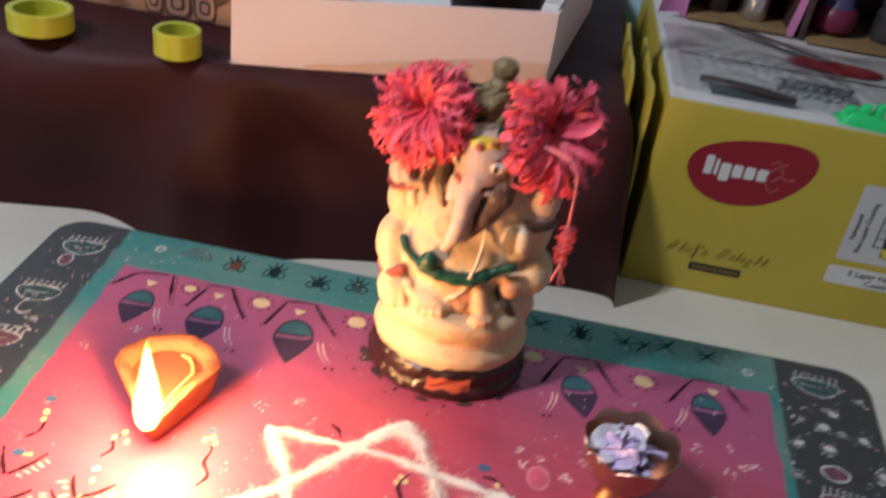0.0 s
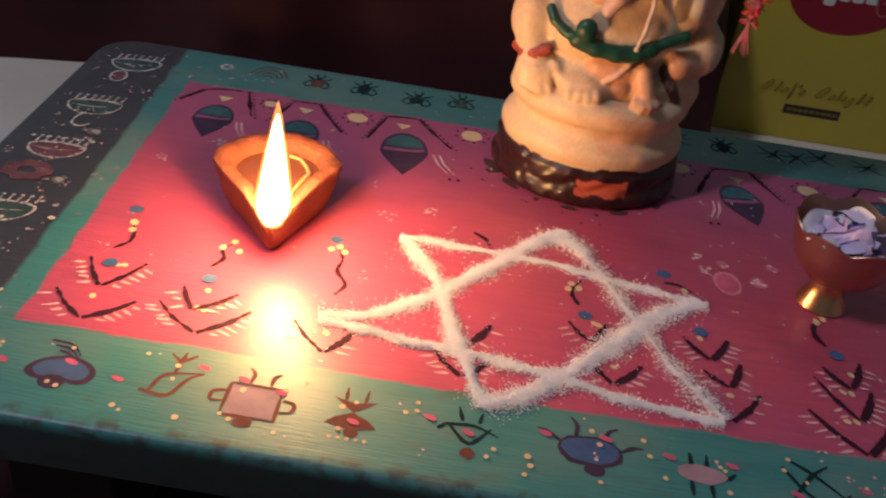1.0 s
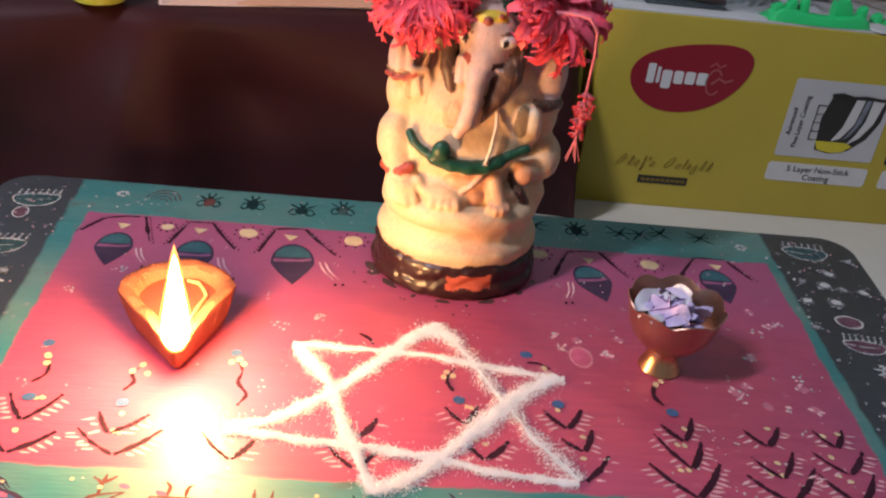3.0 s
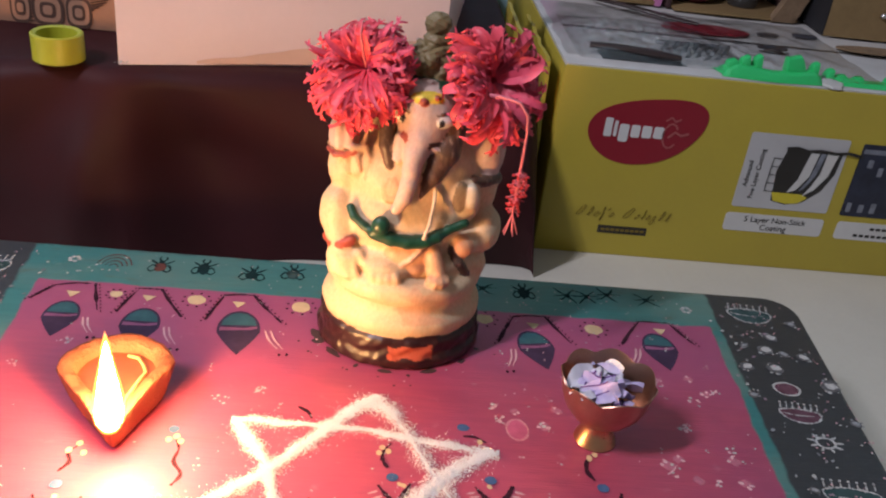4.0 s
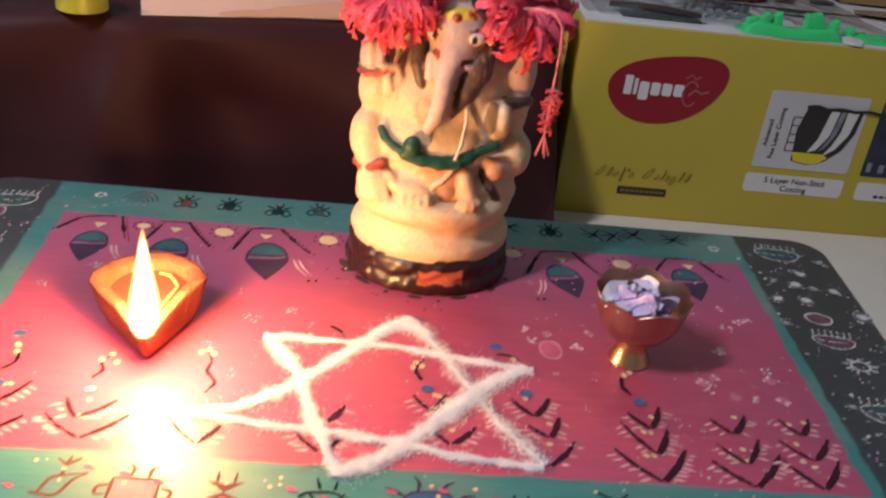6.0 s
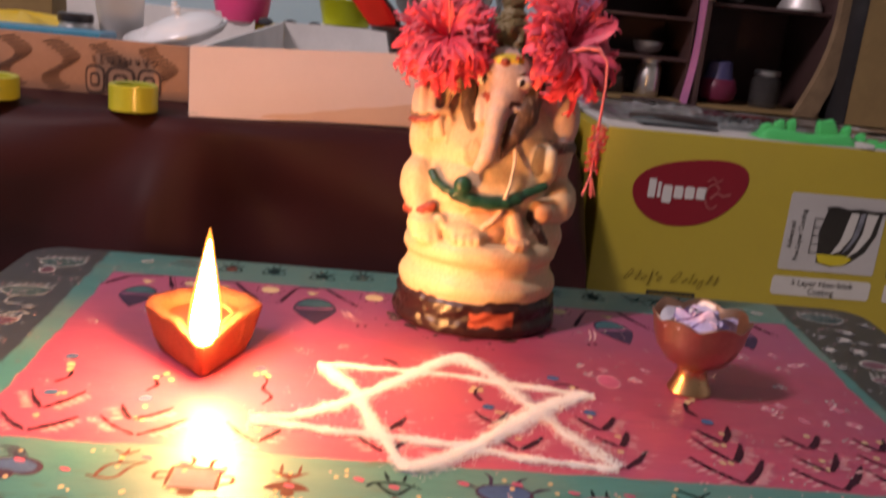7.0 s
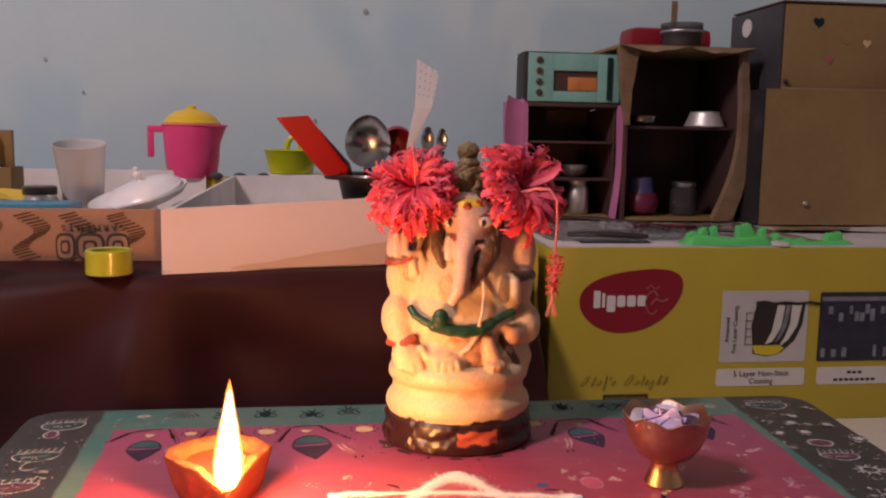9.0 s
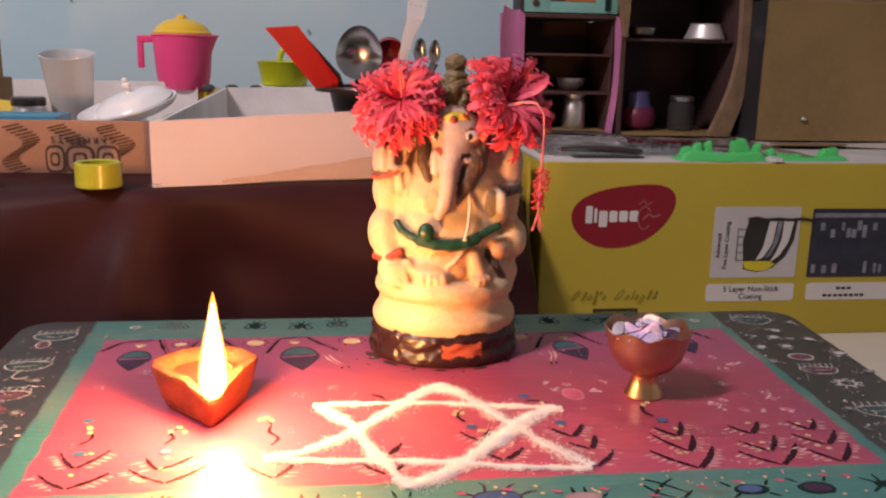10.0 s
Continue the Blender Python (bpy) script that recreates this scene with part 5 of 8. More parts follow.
# crown
egg((0.005, 0.004, 0.1570), (0.0172, 0.0165, 0.0045), (0.025, 0.06, 0.03), 0.002)
egg((0.002, 0.010, 0.1670), (0.0125, 0.0120, 0.0105), GOLD, 0.0015)
for k in range(11):
    a = 2 * math.pi * k / 11
    egg((0.002 + 0.0112 * math.cos(a), 0.010 + 0.0108 * math.sin(a), 0.1640 + 0.0035 * (k % 3)), (0.0038, 0.0038, 0.0042), GOLD, 0.0008)
for k in range(8):
    a = 2 * math.pi * k / 8 + 0.3
    egg((0.002 + 0.0082 * math.cos(a), 0.011 + 0.0080 * math.sin(a), 0.1745), (0.0030, 0.0030, 0.0030), GOLD, 0.0008)
egg((0.003, 0.012, 0.1790), (0.0078, 0.0075, 0.0046), GOLD, 0.0012)
egg((0.003, 0.013, 0.1870), (0.0072, 0.0070, 0.0066), GOLD, 0.0008)


def shape_distance(s, P):
    if s[0] == "egg":
        q = (P - s[1]) / s[2]
        k0 = np.sqrt((q ** 2).sum(1)) + 1e-9
        k1 = np.sqrt(((q / s[2]) ** 2).sum(1)) + 1e-9
        return k0 * (k0 - 1) / k1, s[3], s[4]
    if s[0] == "limb":
        ab = s[2] - s[1]
        t = np.clip(((P - s[1]) @ ab) / (ab @ ab), 0, 1)
        return np.sqrt(((P - s[1] - t[:, None] * ab) ** 2).sum(1)) - (s[3][0] + (s[3][1] - s[3][0]) * t), s[4], s[5]
    z0, z1, (rx, ry), rnd = s[1], s[2], s[3], s[4]
    r = np.sqrt(((P[:, 0] + 0.0030) / rx) ** 2 + (P[:, 1] / ry) ** 2)
    dr = (r - 1) * min(rx, ry) + rnd
    dz = np.abs(P[:, 2] - (z0 + z1) / 2) - (z1 - z0) / 2 + rnd
    return np.minimum(np.maximum(dr, dz), 0) + np.sqrt(np.maximum(dr, 0) ** 2 + np.maximum(dz, 0) ** 2) - rnd, s[5], s[6]


def idol_field(P):
    out = np.full(len(P), 1.0)
    for s in SHAPES:
        d, _, k = shape_distance(s, P)
        h = np.clip(0.5 + 0.5 * (out - d) / k, 0, 1)
        out = out * (1 - h) + d * h - k * h * (1 - h)
    wob = 0.00022 * np.sin(P[:, 0] * 310 + 1) * np.sin(P[:, 1] * 290) * np.sin(P[:, 2] * 330 + 2) + 0.00009 * np.sin(P[:, 0] * 640 + 2 * np.sin(P[:, 2] * 210)) * np.sin(P[:, 2] * 560 + 2 * np.sin(P[:, 0] * 180 + 1))
    rough = (0.0009 * np.sin(P[:, 0] * 330 + 3 * np.sin(P[:, 2] * 260)) * np.sin(P[:, 1] * 290 + 1) + 0.0004 * np.sin(P[:, 0] * 760 + 2 * np.sin(P[:, 1] * 500)) * np.sin(P[:, 2] * 620)) * (P[:, 2] < 0.019)
    rough = rough * 0.55 + 0.0007 * np.sin(P[:, 0] * 900 + 2 * np.sin(P[:, 2] * 700)) * np.sin(P[:, 2] * 1100 + P[:, 1] * 500) * (P[:, 2] > 0.161)
    return out + wob + rough


IDOL = Vector((0.0254, 0.467, 0.0))
vs, fs = surface_net(idol_field, (-0.060, -0.052, -0.004), (0.056, 0.050, 0.198), 0.00092)
best = np.full(len(vs), 1e9)
tint = np.zeros((len(vs), 4))
tint[:, 3] = 1
for i, s in enumerate(SHAPES):
    d, colour, k = shape_distance(s, vs)
    d = d - 0.00012 * (i / len(SHAPES))
    closer = d < best
    best[closer] = d[closer]
    tint[closer, :3] = colour
ragged = 0.0200 + 0.0024 * np.sin(vs[:, 0] * 130 + 0.6) * np.sin(vs[:, 1] * 160 + 1) + 0.0007 * np.sin(vs[:, 0] * 420 + 2 * np.sin(vs[:, 0] * 190))
is_brown = np.abs(tint[:, :3] - np.array(BROWN)).sum(1) < 1e-4
for i in np.nonzero(is_brown)[0]:
    p = vs[i]
    n = noise.noise((p[0] * 420, p[1] * 300, p[2] * 170))
    tint[i, :3] = (0.10, 0.055, 0.036) if n < 0.22 else ((0.15, 0.09, 0.06) if n < 0.5 else (0.36, 0.24, 0.16))
low = vs[:, 2] < ragged
tint[low, :3] = DARKBASE
jag = 0.0006 * np.sin(vs[:, 0] * 500 + 1) + 0.0005 * np.sin(vs[:, 2] * 900 + vs[:, 0] * 300)
patch = (vs[:, 2] > 0.0075 + jag) & (vs[:, 2] < 0.0155 + jag) & (vs[:, 1] < -0.03) & (vs[:, 0] > -0.0094 + jag) & (vs[:, 0] < 0.0160 + jag)
tint[patch, :3] = (0.40, 0.085, 0.045)
worn = (np.abs(vs[:, 0] - 0.008 + 0.004 * np.sin(vs[:, 2] * 400)) < 0.011 + 0.003 * np.sin(vs[:, 2] * 700)) & (vs[:, 2] > 0.029) & (vs[:, 2] < 0.050 + 0.002 * np.sin(vs[:, 0] * 500)) & (vs[:, 1] < -0.02)
tint[worn, :3] = (0.63, 0.40, 0.25)
vs[:, 2] = np.maximum(vs[:, 2], 0.0008)
me = bpy.data.meshes.new("idol")
me.from_pydata((vs + np.array(IDOL)).tolist(), [], fs.tolist())
att = me.color_attributes.new("paint", "FLOAT_COLOR", "POINT")
att.data.foreach_set("color", tint.astype(np.float32).ravel())
me.polygons.foreach_set("use_smooth", [True] * len(me.polygons))
m_idol = material("painted_plaster", CREAM, 0.5, scale=50, fine=420, bump=0.03, coat=0.06)
nt = m_idol.node_tree
at_node = nt.nodes.new("ShaderNodeAttribute")
at_node.attribute_name = "paint"
dirt = nt.nodes.new("ShaderNodeTexNoise")
dirt.inputs["Scale"].default_value, dirt.inputs["Detail"].default_value = 60, 2
ramp = nt.nodes.new("ShaderNodeMapRange")
ramp.inputs["From Min"].default_value, ramp.inputs["From Max"].default_value = 0.35, 0.7
ramp.inputs["To Min"].default_value, ramp.inputs["To Max"].default_value = 0.90, 1.04
hsv = nt.nodes.new("ShaderNodeHueSaturation")
nt.links.new(dirt.outputs["Fac"], ramp.inputs["Value"])
nt.links.new(ramp.outputs[0], hsv.inputs["Value"])
blush = nt.nodes.new("ShaderNodeTexNoise")
blush.inputs["Scale"].default_value, blush.inputs["Detail"].default_value = 42, 5
span = nt.nodes.new("ShaderNodeMapRange")
span.inputs["From Min"].default_value, span.inputs["From Max"].default_value = 0.5, 0.72
span.inputs["To Min"].default_value, span.inputs["To Max"].default_value = 0.0, 0.42
warm = nt.nodes.new("ShaderNodeMix")
warm.data_type, warm.blend_type = "RGBA", "MULTIPLY"
warm.inputs["B"].default_value = (0.98, 0.76, 0.62, 1)
nt.links.new(blush.outputs["Fac"], span.inputs["Value"])
nt.links.new(span.outputs[0], warm.inputs["Factor"])
nt.links.new(at_node.outputs["Color"], warm.inputs["A"])
nt.links.new(warm.outputs["Result"], hsv.inputs["Color"])
nt.links.new(hsv.outputs["Color"], nt.nodes["Principled BSDF"].inputs["Base Color"])
grey = nt.nodes.new("ShaderNodeRGBToBW")
gloss = nt.nodes.new("ShaderNodeMapRange")
gloss.inputs["From Min"].default_value, gloss.inputs["From Max"].default_value = 0.015, 0.20
gloss.inputs["To Min"].default_value, gloss.inputs["To Max"].default_value = 0.36, 0.50
nt.links.new(at_node.outputs["Color"], grey.inputs[0])
nt.links.new(grey.outputs[0], gloss.inputs["Value"])
nt.links.new(gloss.outputs[0], nt.nodes["Principled BSDF"].inputs["Roughness"])
me.materials.append(m_idol)
tagged(new("plaster_idol", me), "cream painted plaster idol with green sash on dark base", "statue")


# ---- hibiscus flowers ----
def blossom(centre, facing, radius, seed, mats, droop=0.3, count=44, wide=1.0, hang=0.0, tall=0.0, blades=5):
    """Frilled hibiscus: five deeply cut, curled-back petals of thin strips."""
    r = random.Random(seed)
    root = thing("hibiscus_flower", centre, "frilly red hibiscus blossom resting on the idol", "flower", "flowers on the idol")
    c = Vector(centre)
    fz = Vector(facing).normalized()
    fx = fz.cross(Vector((0, 0, 1))).normalized()
    fy = fx.cross(fz)
    for p in range(5):
        g = Geo()
        a0 = 2 * math.pi * p / 5 + r.uniform(-0.15, 0.15)
        low = -math.sin(a0)
        for k in range(blades + int(count * (1 + 0.9 * hang * low))):
            broad = k < blades
            a = a0 + r.uniform(-0.62, 0.62) * (0.75 if broad else 1)
            tilt = r.uniform(0.55, 1.15) if broad else r.uniform(0.10, 1.25)
            w = r.uniform(0.0026, 0.0040) if broad else r.uniform(0.0006, 0.0013) * wide
            out = fx * math.cos(a) + fy * math.sin(a)
            ln = radius * (r.uniform(0.80, 1.0) if broad else r.uniform(0.85, 1.4)) * (1 - hang * out.z + tall * abs(out.z))
            d = (out * math.sin(tilt + 0.35) + fz * math.cos(tilt)).normalized()
            pos = c + out * r.uniform(0.001, 0.006) + fz * (-0.002 if broad else r.uniform(-0.003, 0.004))
            side = d.cross(fz)
            side = side.normalized() if side.length > 0.01 else fx
            curl = r.uniform(0.10, 0.30) if broad else r.uniform(0.20, 0.62)
            twist = r.uniform(-0.25, 0.25)
            hook = r.choice((-1, 1)) * r.uniform(0.1, 0.75)
            steps = 9
            rowa, rowb, rowc = [], [], []
            fr = []
            for q in range(steps + 1):
                f = q / steps
                ww = w * (0.45 + 1.3 * math.sin(math.pi * min(1, f * 0.9 + 0.06)))
                nrm = side.cross(d)
                rowa.append(pos + side * ww)
                rowb.append(pos - nrm * ww * 0.35)
                rowc.append(pos - side * ww)
                if q in (4, 6, 8):
                    fr.append((pos.copy(), d.copy(), side.copy(), ww))
                pos = pos + d * ln / steps
                d = (Matrix.Rotation(-curl * (0.2 + 1.5 * f * f), 3, side) @ d).normalized()
                d = (Matrix.Rotation(hook * f * f, 3, fz) @ d).normalized()
                d = (d + Vector((0, 0, -droop * 0.12 * f))).normalized()
                side = (Matrix.Rotation(twist * 0.3, 3, d) @ side).normalized()
            g.sheet([rowa, rowb, rowc], 1 if broad else 0)
            for pos, d, side, ww in fr:
                for s in (-1, 1):
                    if r.random() < 0.5:
                        continue
                    e = (d * 0.8 + side * s * 0.9).normalized()
                    l2 = radius * r.uniform(0.16, 0.30)
                    A, B = [], []
                    pp = pos + side * s * ww * 0.7
                    for q in range(5):
                        f = q / 4
                        sw = 0.00075 * (1 - 0.5 * f)
                        sd = e.cross(fz)
                        sd = sd.normalized() if sd.length > 0.01 else side
                        A.append(pp + sd * sw)
                        B.append(pp - sd * sw)
                        pp = pp + e * l2 / 4
                        e = (Matrix.Rotation(-0.35, 3, sd) @ e + side * s * 0.1).normalized()
                    g.sheet([A, B], 0)
        part("petal", g, [mats[p % len(mats)], m_red_pink], root)
    part("flower_core", Geo().ball(c - fz * 0.004, radius * 0.12, 10), m_anther, root)
    return root


left_flower = blossom((-0.0075, 0.4665, 0.1635), (-0.25, -0.85, 0.38), 0.0240, 3, [m_red, m_red, m_red_pink], 0.65, 74, 1.0, 0.20)
part("stamen", Geo().tube([(-0.0080, 0.4600, 0.1660), (-0.0100, 0.4470, 0.1790), (-0.0115, 0.4440, 0.1880), (-0.0110, 0.4460, 0.1940)], [0.0008, 0.0007, 0.0006, 0.0004], 6), m_stamen, left_flower, "pale pink stamen")
right_flower = blossom((0.0580, 0.4605, 0.1650), (0.30, -0.85, 0.30), 0.0220, 11, [m_red_pink, m_red, m_red_pink], 0.45, 34, 1.75, 0.05, 0.25, 8)
g = Geo()
arc = [(0.055, 0.446, 0.162), (0.063, 0.432, 0.1660), (0.070, 0.426, 0.1660), (0.0745, 0.425, 0.1600), (0.0760, 0.428, 0.1480), (0.0765, 0.432, 0.1330), (0.0770, 0.436, 0.1180), (0.0775, 0.441, 0.0980)]
g.tube(arc, [0.0011, 0.0010, 0.0009, 0.0008, 0.0008, 0.0008, 0.0009, 0.0007], 8)
stamen = part("stamen", g, m_stamen, right_flower, "long pale pink hanging stamen")
g, g2 = Geo(), Geo()
r = random.Random(5)
for i in range(110):
    f = r.random()
    p = Vector((0.0767 + 0.0008 * f, 0.431 + 0.0095 * f, 0.127 - 0.027 * f))
    a = r.uniform(0, 2 * math.pi)
    q = p + Vector((math.cos(a), math.sin(a), -0.35)) * r.uniform(0.0030, 0.0066) * (1 - 0.35 * f)
    g.tube([p, (p + q) / 2 + Vector((0, 0, 0.0006)), q], 0.00025, 4)
    g2.ball(q, r.uniform(0.0005, 0.0009), 6)
part("filament", g, m_stamen, stamen)
part("anther", g2, m_anther, stamen, "tiny red anthers")
g = Geo()
for k in range(5):
    a = 2 * math.pi * k / 5
    g.tube([(0.0775, 0.441, 0.0980), (0.0777 + 0.0018 * math.cos(a), 0.4415 + 0.0018 * math.sin(a), 0.0915), (0.0778 + 0.0042 * math.cos(a), 0.442 + 0.003 * math.sin(a), 0.0845)], [0.0004, 0.00035, 0.0003], 5)
part("style_tip", g, m_stamen, stamen)

# ---- clay lamp ----
lamp = thing("clay_lamp", (-0.1215, 0.377, 0.0), "lit terracotta oil lamp with a pinched spout", "oil lamp")
C = (-0.1215, 0.3770, 0.0)
SPOUT = radians(281)


def fan(a, r, z):
    """Round at the back, with two soft corners and straight sides running to a pinched spout."""
    d = abs((a - SPOUT + math.pi) % (2 * math.pi) - math.pi)
    side = 1 / max(0.05, math.cos(d) / 1.66 + math.sin(d) / 1.0) if d < 1.75 else 9.0
    back = 1.0 + 0.035 * math.exp(-((a - radians(196)) / 0.16) ** 2)
    if d < 1.15:
        k = min(side, 1.50 + 0.5 * (side - 1.50)) if side > 1.50 else side
    elif side < 3:
        k = -0.02 * math.log(math.exp(-side / 0.02) + math.exp(-back / 0.02))
    else:
        k = back
    tip = math.exp(-(d / 0.35) ** 2)
    up = min(1.0, z / 0.015)
    return k + 0.008 * math.sin(3 * a + 1) + 0.003 * math.sin(11 * a) + 0.002 * math.sin(17 * a + 1) + 0.002 * math.sin(29 * a), (-0.0040 * tip + 0.0006 * math.sin(4 * a + 2) + 0.0003 * math.sin(9 * a) + 0.00015 * math.sin(23 * a)) * up


g = Geo().lathe([(0.0198, 0.0003), (0.0212, 0.0015), (0.0240, 0.0080), (0.0262, 0.0155), (0.0278, 0.0215), (0.0285, 0.0238), (0.0282, 0.0252), (0.0268, 0.0259), (0.0238, 0.0256), (0.0212, 0.0246), (0.0200, 0.0226), (0.0180, 0.0160), (0.0120, 0.0120), (0.0000001, 0.0110)], 120, C, fan)
part("bowl", g, m_clay, lamp, "rough orange terracotta bowl")
g = Geo().lathe([(0.0000001, 0.0196), (0.0110, 0.0196), (0.0196, 0.0197)], 64, C, lambda a, r, z: (fan(a, r, z)[0] * 0.985, 0))
part("oil", g, m_oil, lamp, "warm orange oil filling the lamp", False)
g = Geo().tube([(-0.1200, 0.3930, 0.0203), (-0.1140, 0.3910, 0.0206), (-0.1100, 0.3850, 0.0204), (-0.1075, 0.3790, 0.0206), (-0.1095, 0.3720, 0.0204), (-0.1115, 0.3600, 0.0204), (-0.1120, 0.3480, 0.0215), (-0.1120, 0.3400, 0.0240), (-0.1120, 0.3340, 0.0252)], [0.0007, 0.0010, 0.0009, 0.0010, 0.0009, 0.0010, 0.0011, 0.0011, 0.0008], 8)
part("wick", g, m_wick, lamp, "twisted cotton wick")
FL = (-0.1122, 0.3335, -0.0045)
g = Geo().lathe([(0.0000001, 0.0272), (0.0034, 0.0280), (0.0056, 0.0320), (0.0062, 0.0370), (0.0055, 0.0440), (0.0042, 0.0530), (0.0027, 0.0630), (0.0012, 0.0720), (0.0000001, 0.0765)], 20, FL)
g.v = [(x + 0.03 * (z - 0.025), y, z) for x, y, z in g.v]
fire = part("flame", g, m_flame, lamp, "bright yellow-white flame")
g2 = Geo().lathe([(0.0000001, 0.0262), (0.0044, 0.0272), (0.0068, 0.0325), (0.0076, 0.0385), (0.0068, 0.0465), (0.0052, 0.0560), (0.0032, 0.0660), (0.0017, 0.0755), (0.0000001, 0.0820)], 20, FL)
g2.v = [(x + 0.03 * (z - 0.025), y, z) for x, y, z in g2.v]
part("flame_edge", g2, m_veil, fire, "thin orange outer flame")

# ---- copper cup with petals ----
cup = thing("copper_bowl", (0.1295, 0.3733, 0.0), "small footed copper bowl with scalloped rim, holding petals", "bowl")
CB = (0.1295, 0.3733, 0.0)


def scallop(a, r, z):
    f = max(0.0, min(1.0, (z - 0.025) / 0.016))
    lobe = abs(math.sin(3.5 * a + 0.4))
    return 1 + 0.035 * f * (lobe - 0.5), 0.0036 * f * f * (lobe - 0.7)


g = Geo().lathe([(0.0037, 0.0140), (0.0090, 0.0145), (0.0153, 0.0180), (0.0202, 0.0245), (0.0226, 0.0312), (0.0238, 0.0385), (0.0250, 0.0420), (0.0245, 0.0424), (0.0231, 0.0386), (0.0217, 0.0314), (0.0192, 0.0256), (0.0144, 0.0196), (0.0074, 0.0160), (0.0000001, 0.0156)], 84, CB, scallop)
part("bowl", g, m_copper, cup, "polished copper bowl with scalloped rim")
g = Geo().lathe([(0.0000001, 0.0002), (0.0108, 0.0002), (0.0114, 0.0012), (0.0106, 0.0032), (0.0086, 0.0075), (0.0076, 0.0108), (0.0080, 0.0136), (0.0092, 0.0146)], 40, CB)
part("foot", g, m_brass, cup, "shiny copper-gold foot")
r = random.Random(21)
petals = thing("flower_petals", (0.1295, 0.3733, 0.03), "white and lilac flower petals lying in the bowl", "petals")
for k in range(13):
    g = Geo()
    a = k * 2.4
    d = 0.0138 * math.sqrt((k + 0.5) / 13)
    ox, oy, oz = CB[0] - 0.002 + d * math.cos(a), CB[1] - 0.002 + d * math.sin(a), 0.0375 + r.uniform(-0.001, 0.0042)
    turn = Euler((r.uniform(-0.7, 0.7), r.uniform(-0.7, 0.7), r.uniform(0, 6))).to_matrix()
    rows = []
    ln, wd = r.uniform(0.0082, 0.0108), r.uniform(0.0060, 0.0080)
    for i in range(9):
        f = i / 8
        w = wd * math.sin(math.pi * (0.12 + 0.80 * f)) ** 0.7
        rows.append([Vector((ox, oy, oz)) + turn @ Vector((w * (j / 3 - 1), ln * (2 * f - 1), 0.0022 * math.cos((j / 3 - 1) * 3 + k) + 0.0014 * math.sin(7 * f + j * 0.8))) for j in range(7)])
    g.sheet(rows)
    pt = part("petal", g, (m_petal_white, m_lilac, m_lilac)[k % 3], petals)
    if k % 3 == 1:
        g = Geo()
        for q in (2, 4):
            g.tube([rows[i][q] + Vector((0, 0, 0.0003)) for i in range(0, 7, 2)], 0.0004, 4)
        part("vein", g, m_purple, pt)

# ---- mustard carton ----
FY = 0.768
carton = thing("mustard_carton", (0.43, 0.98, FLOOR), "large mustard-yellow cookware carton, worn, with dark red oval", "cardboard box")
BX0, BX1, BY1 = 0.162, 0.700, 1.215
part("front_panel", Geo().box((BX0, FY, FLOOR), (BX1, FY + 0.004, TOP - 0.001), 0.0018), m_yellow_card, carton, "mustard printed front panel")
part("side_panel", Geo().box((BX0, FY + 0.005, FLOOR), (BX0 + 0.004, BY1, TOP - 0.004), 0.001), m_yellow_card, carton)
part("side_panel", Geo().box((BX1 - 0.004, FY + 0.005, FLOOR), (BX1, BY1, TOP - 0.004), 0.001), m_yellow_card, carton)
part("back_panel", Geo().box((BX0 + 0.005, BY1 - 0.004, FLOOR), (BX1 - 0.005, BY1, TOP - 0.004), 0.001), m_yellow_card, carton)
part("top_panel", Geo().box((BX0 + 0.001, FY + 0.0045, TOP - 0.0035), (BX1 - 0.001, BY1 - 0.005, TOP), 0.0008), m_card_white, carton, "pale carton top with a crumpled edge")
# opened side flaps
for k, (x, lean, y0, y1, h) in enumerate(((0.151, 0.006, 0.772, 0.93, -0.001), (0.138, 0.012, 0.785, 0.95, 0.006))):
    g = Geo()
    rows = []
    for j in range(9):
        f = j / 8
        z = FLOOR + 0.001 + (TOP + h - FLOOR) * f
        rows.append([(x - lean * f + 0.0025 * noise.noise((y * 25, z * 25, k)), y, z + (0.003 * noise.noise((y * 60, 0, k)) if j == 8 else 0)) for y in [y0 + (y1 - y0) * i / 14 for i in range(15)]])
    back = [[(p[0] + 0.0035, p[1], p[2]) for p in row] for row in rows]
    g.sheet(rows).sheet([row[::-1] for row in back])
    for A, B in ((rows[-1], back[-1]), ([r0[0] for r0 in rows], [r0[0] for r0 in back]), ([r0[-1] for r0 in rows], [r0[-1] for r0 in back])):
        g.sheet([A, B])
    part("flap", g, m_yellow_card, carton, "bent open mustard carton flap")


def on_front(name, pts, mat, lift=0.0008, label=""):
    g = Geo()
    n = len(pts)
    ring = [(x, FY - lift, z) for x, z in pts] + [(x, FY - 0.00005, z) for x, z in pts]
    g.add(ring, [tuple(range(n))] + [(i, (i + 1) % n, (i + 1) % n + n, i + n) for i in range(n)])
    return part(name, g, mat, carton, label, False)


def rounded(x0, z0, x1, z1, r):
    pts = []
    for cx, cz, a0 in ((x1 - r, z1 - r, 0), (x0 + r, z1 - r, 90), (x0 + r, z0 + r, 180), (x1 - r, z0 + r, 270)):
        pts += [(cx + r * math.cos(radians(a0 + 18 * k)), cz + r * math.sin(radians(a0 + 18 * k))) for k in range(6)]
    return pts


def oval(a):
    x = 0.2475 + 0.0550 * math.copysign(abs(math.cos(a)) ** 0.92, math.cos(a))
    z = 0.031 + 0.032 * math.sin(a) + 0.0080 * math.cos(a) + 0.0085 * math.cos(a) ** 2
    return x, z


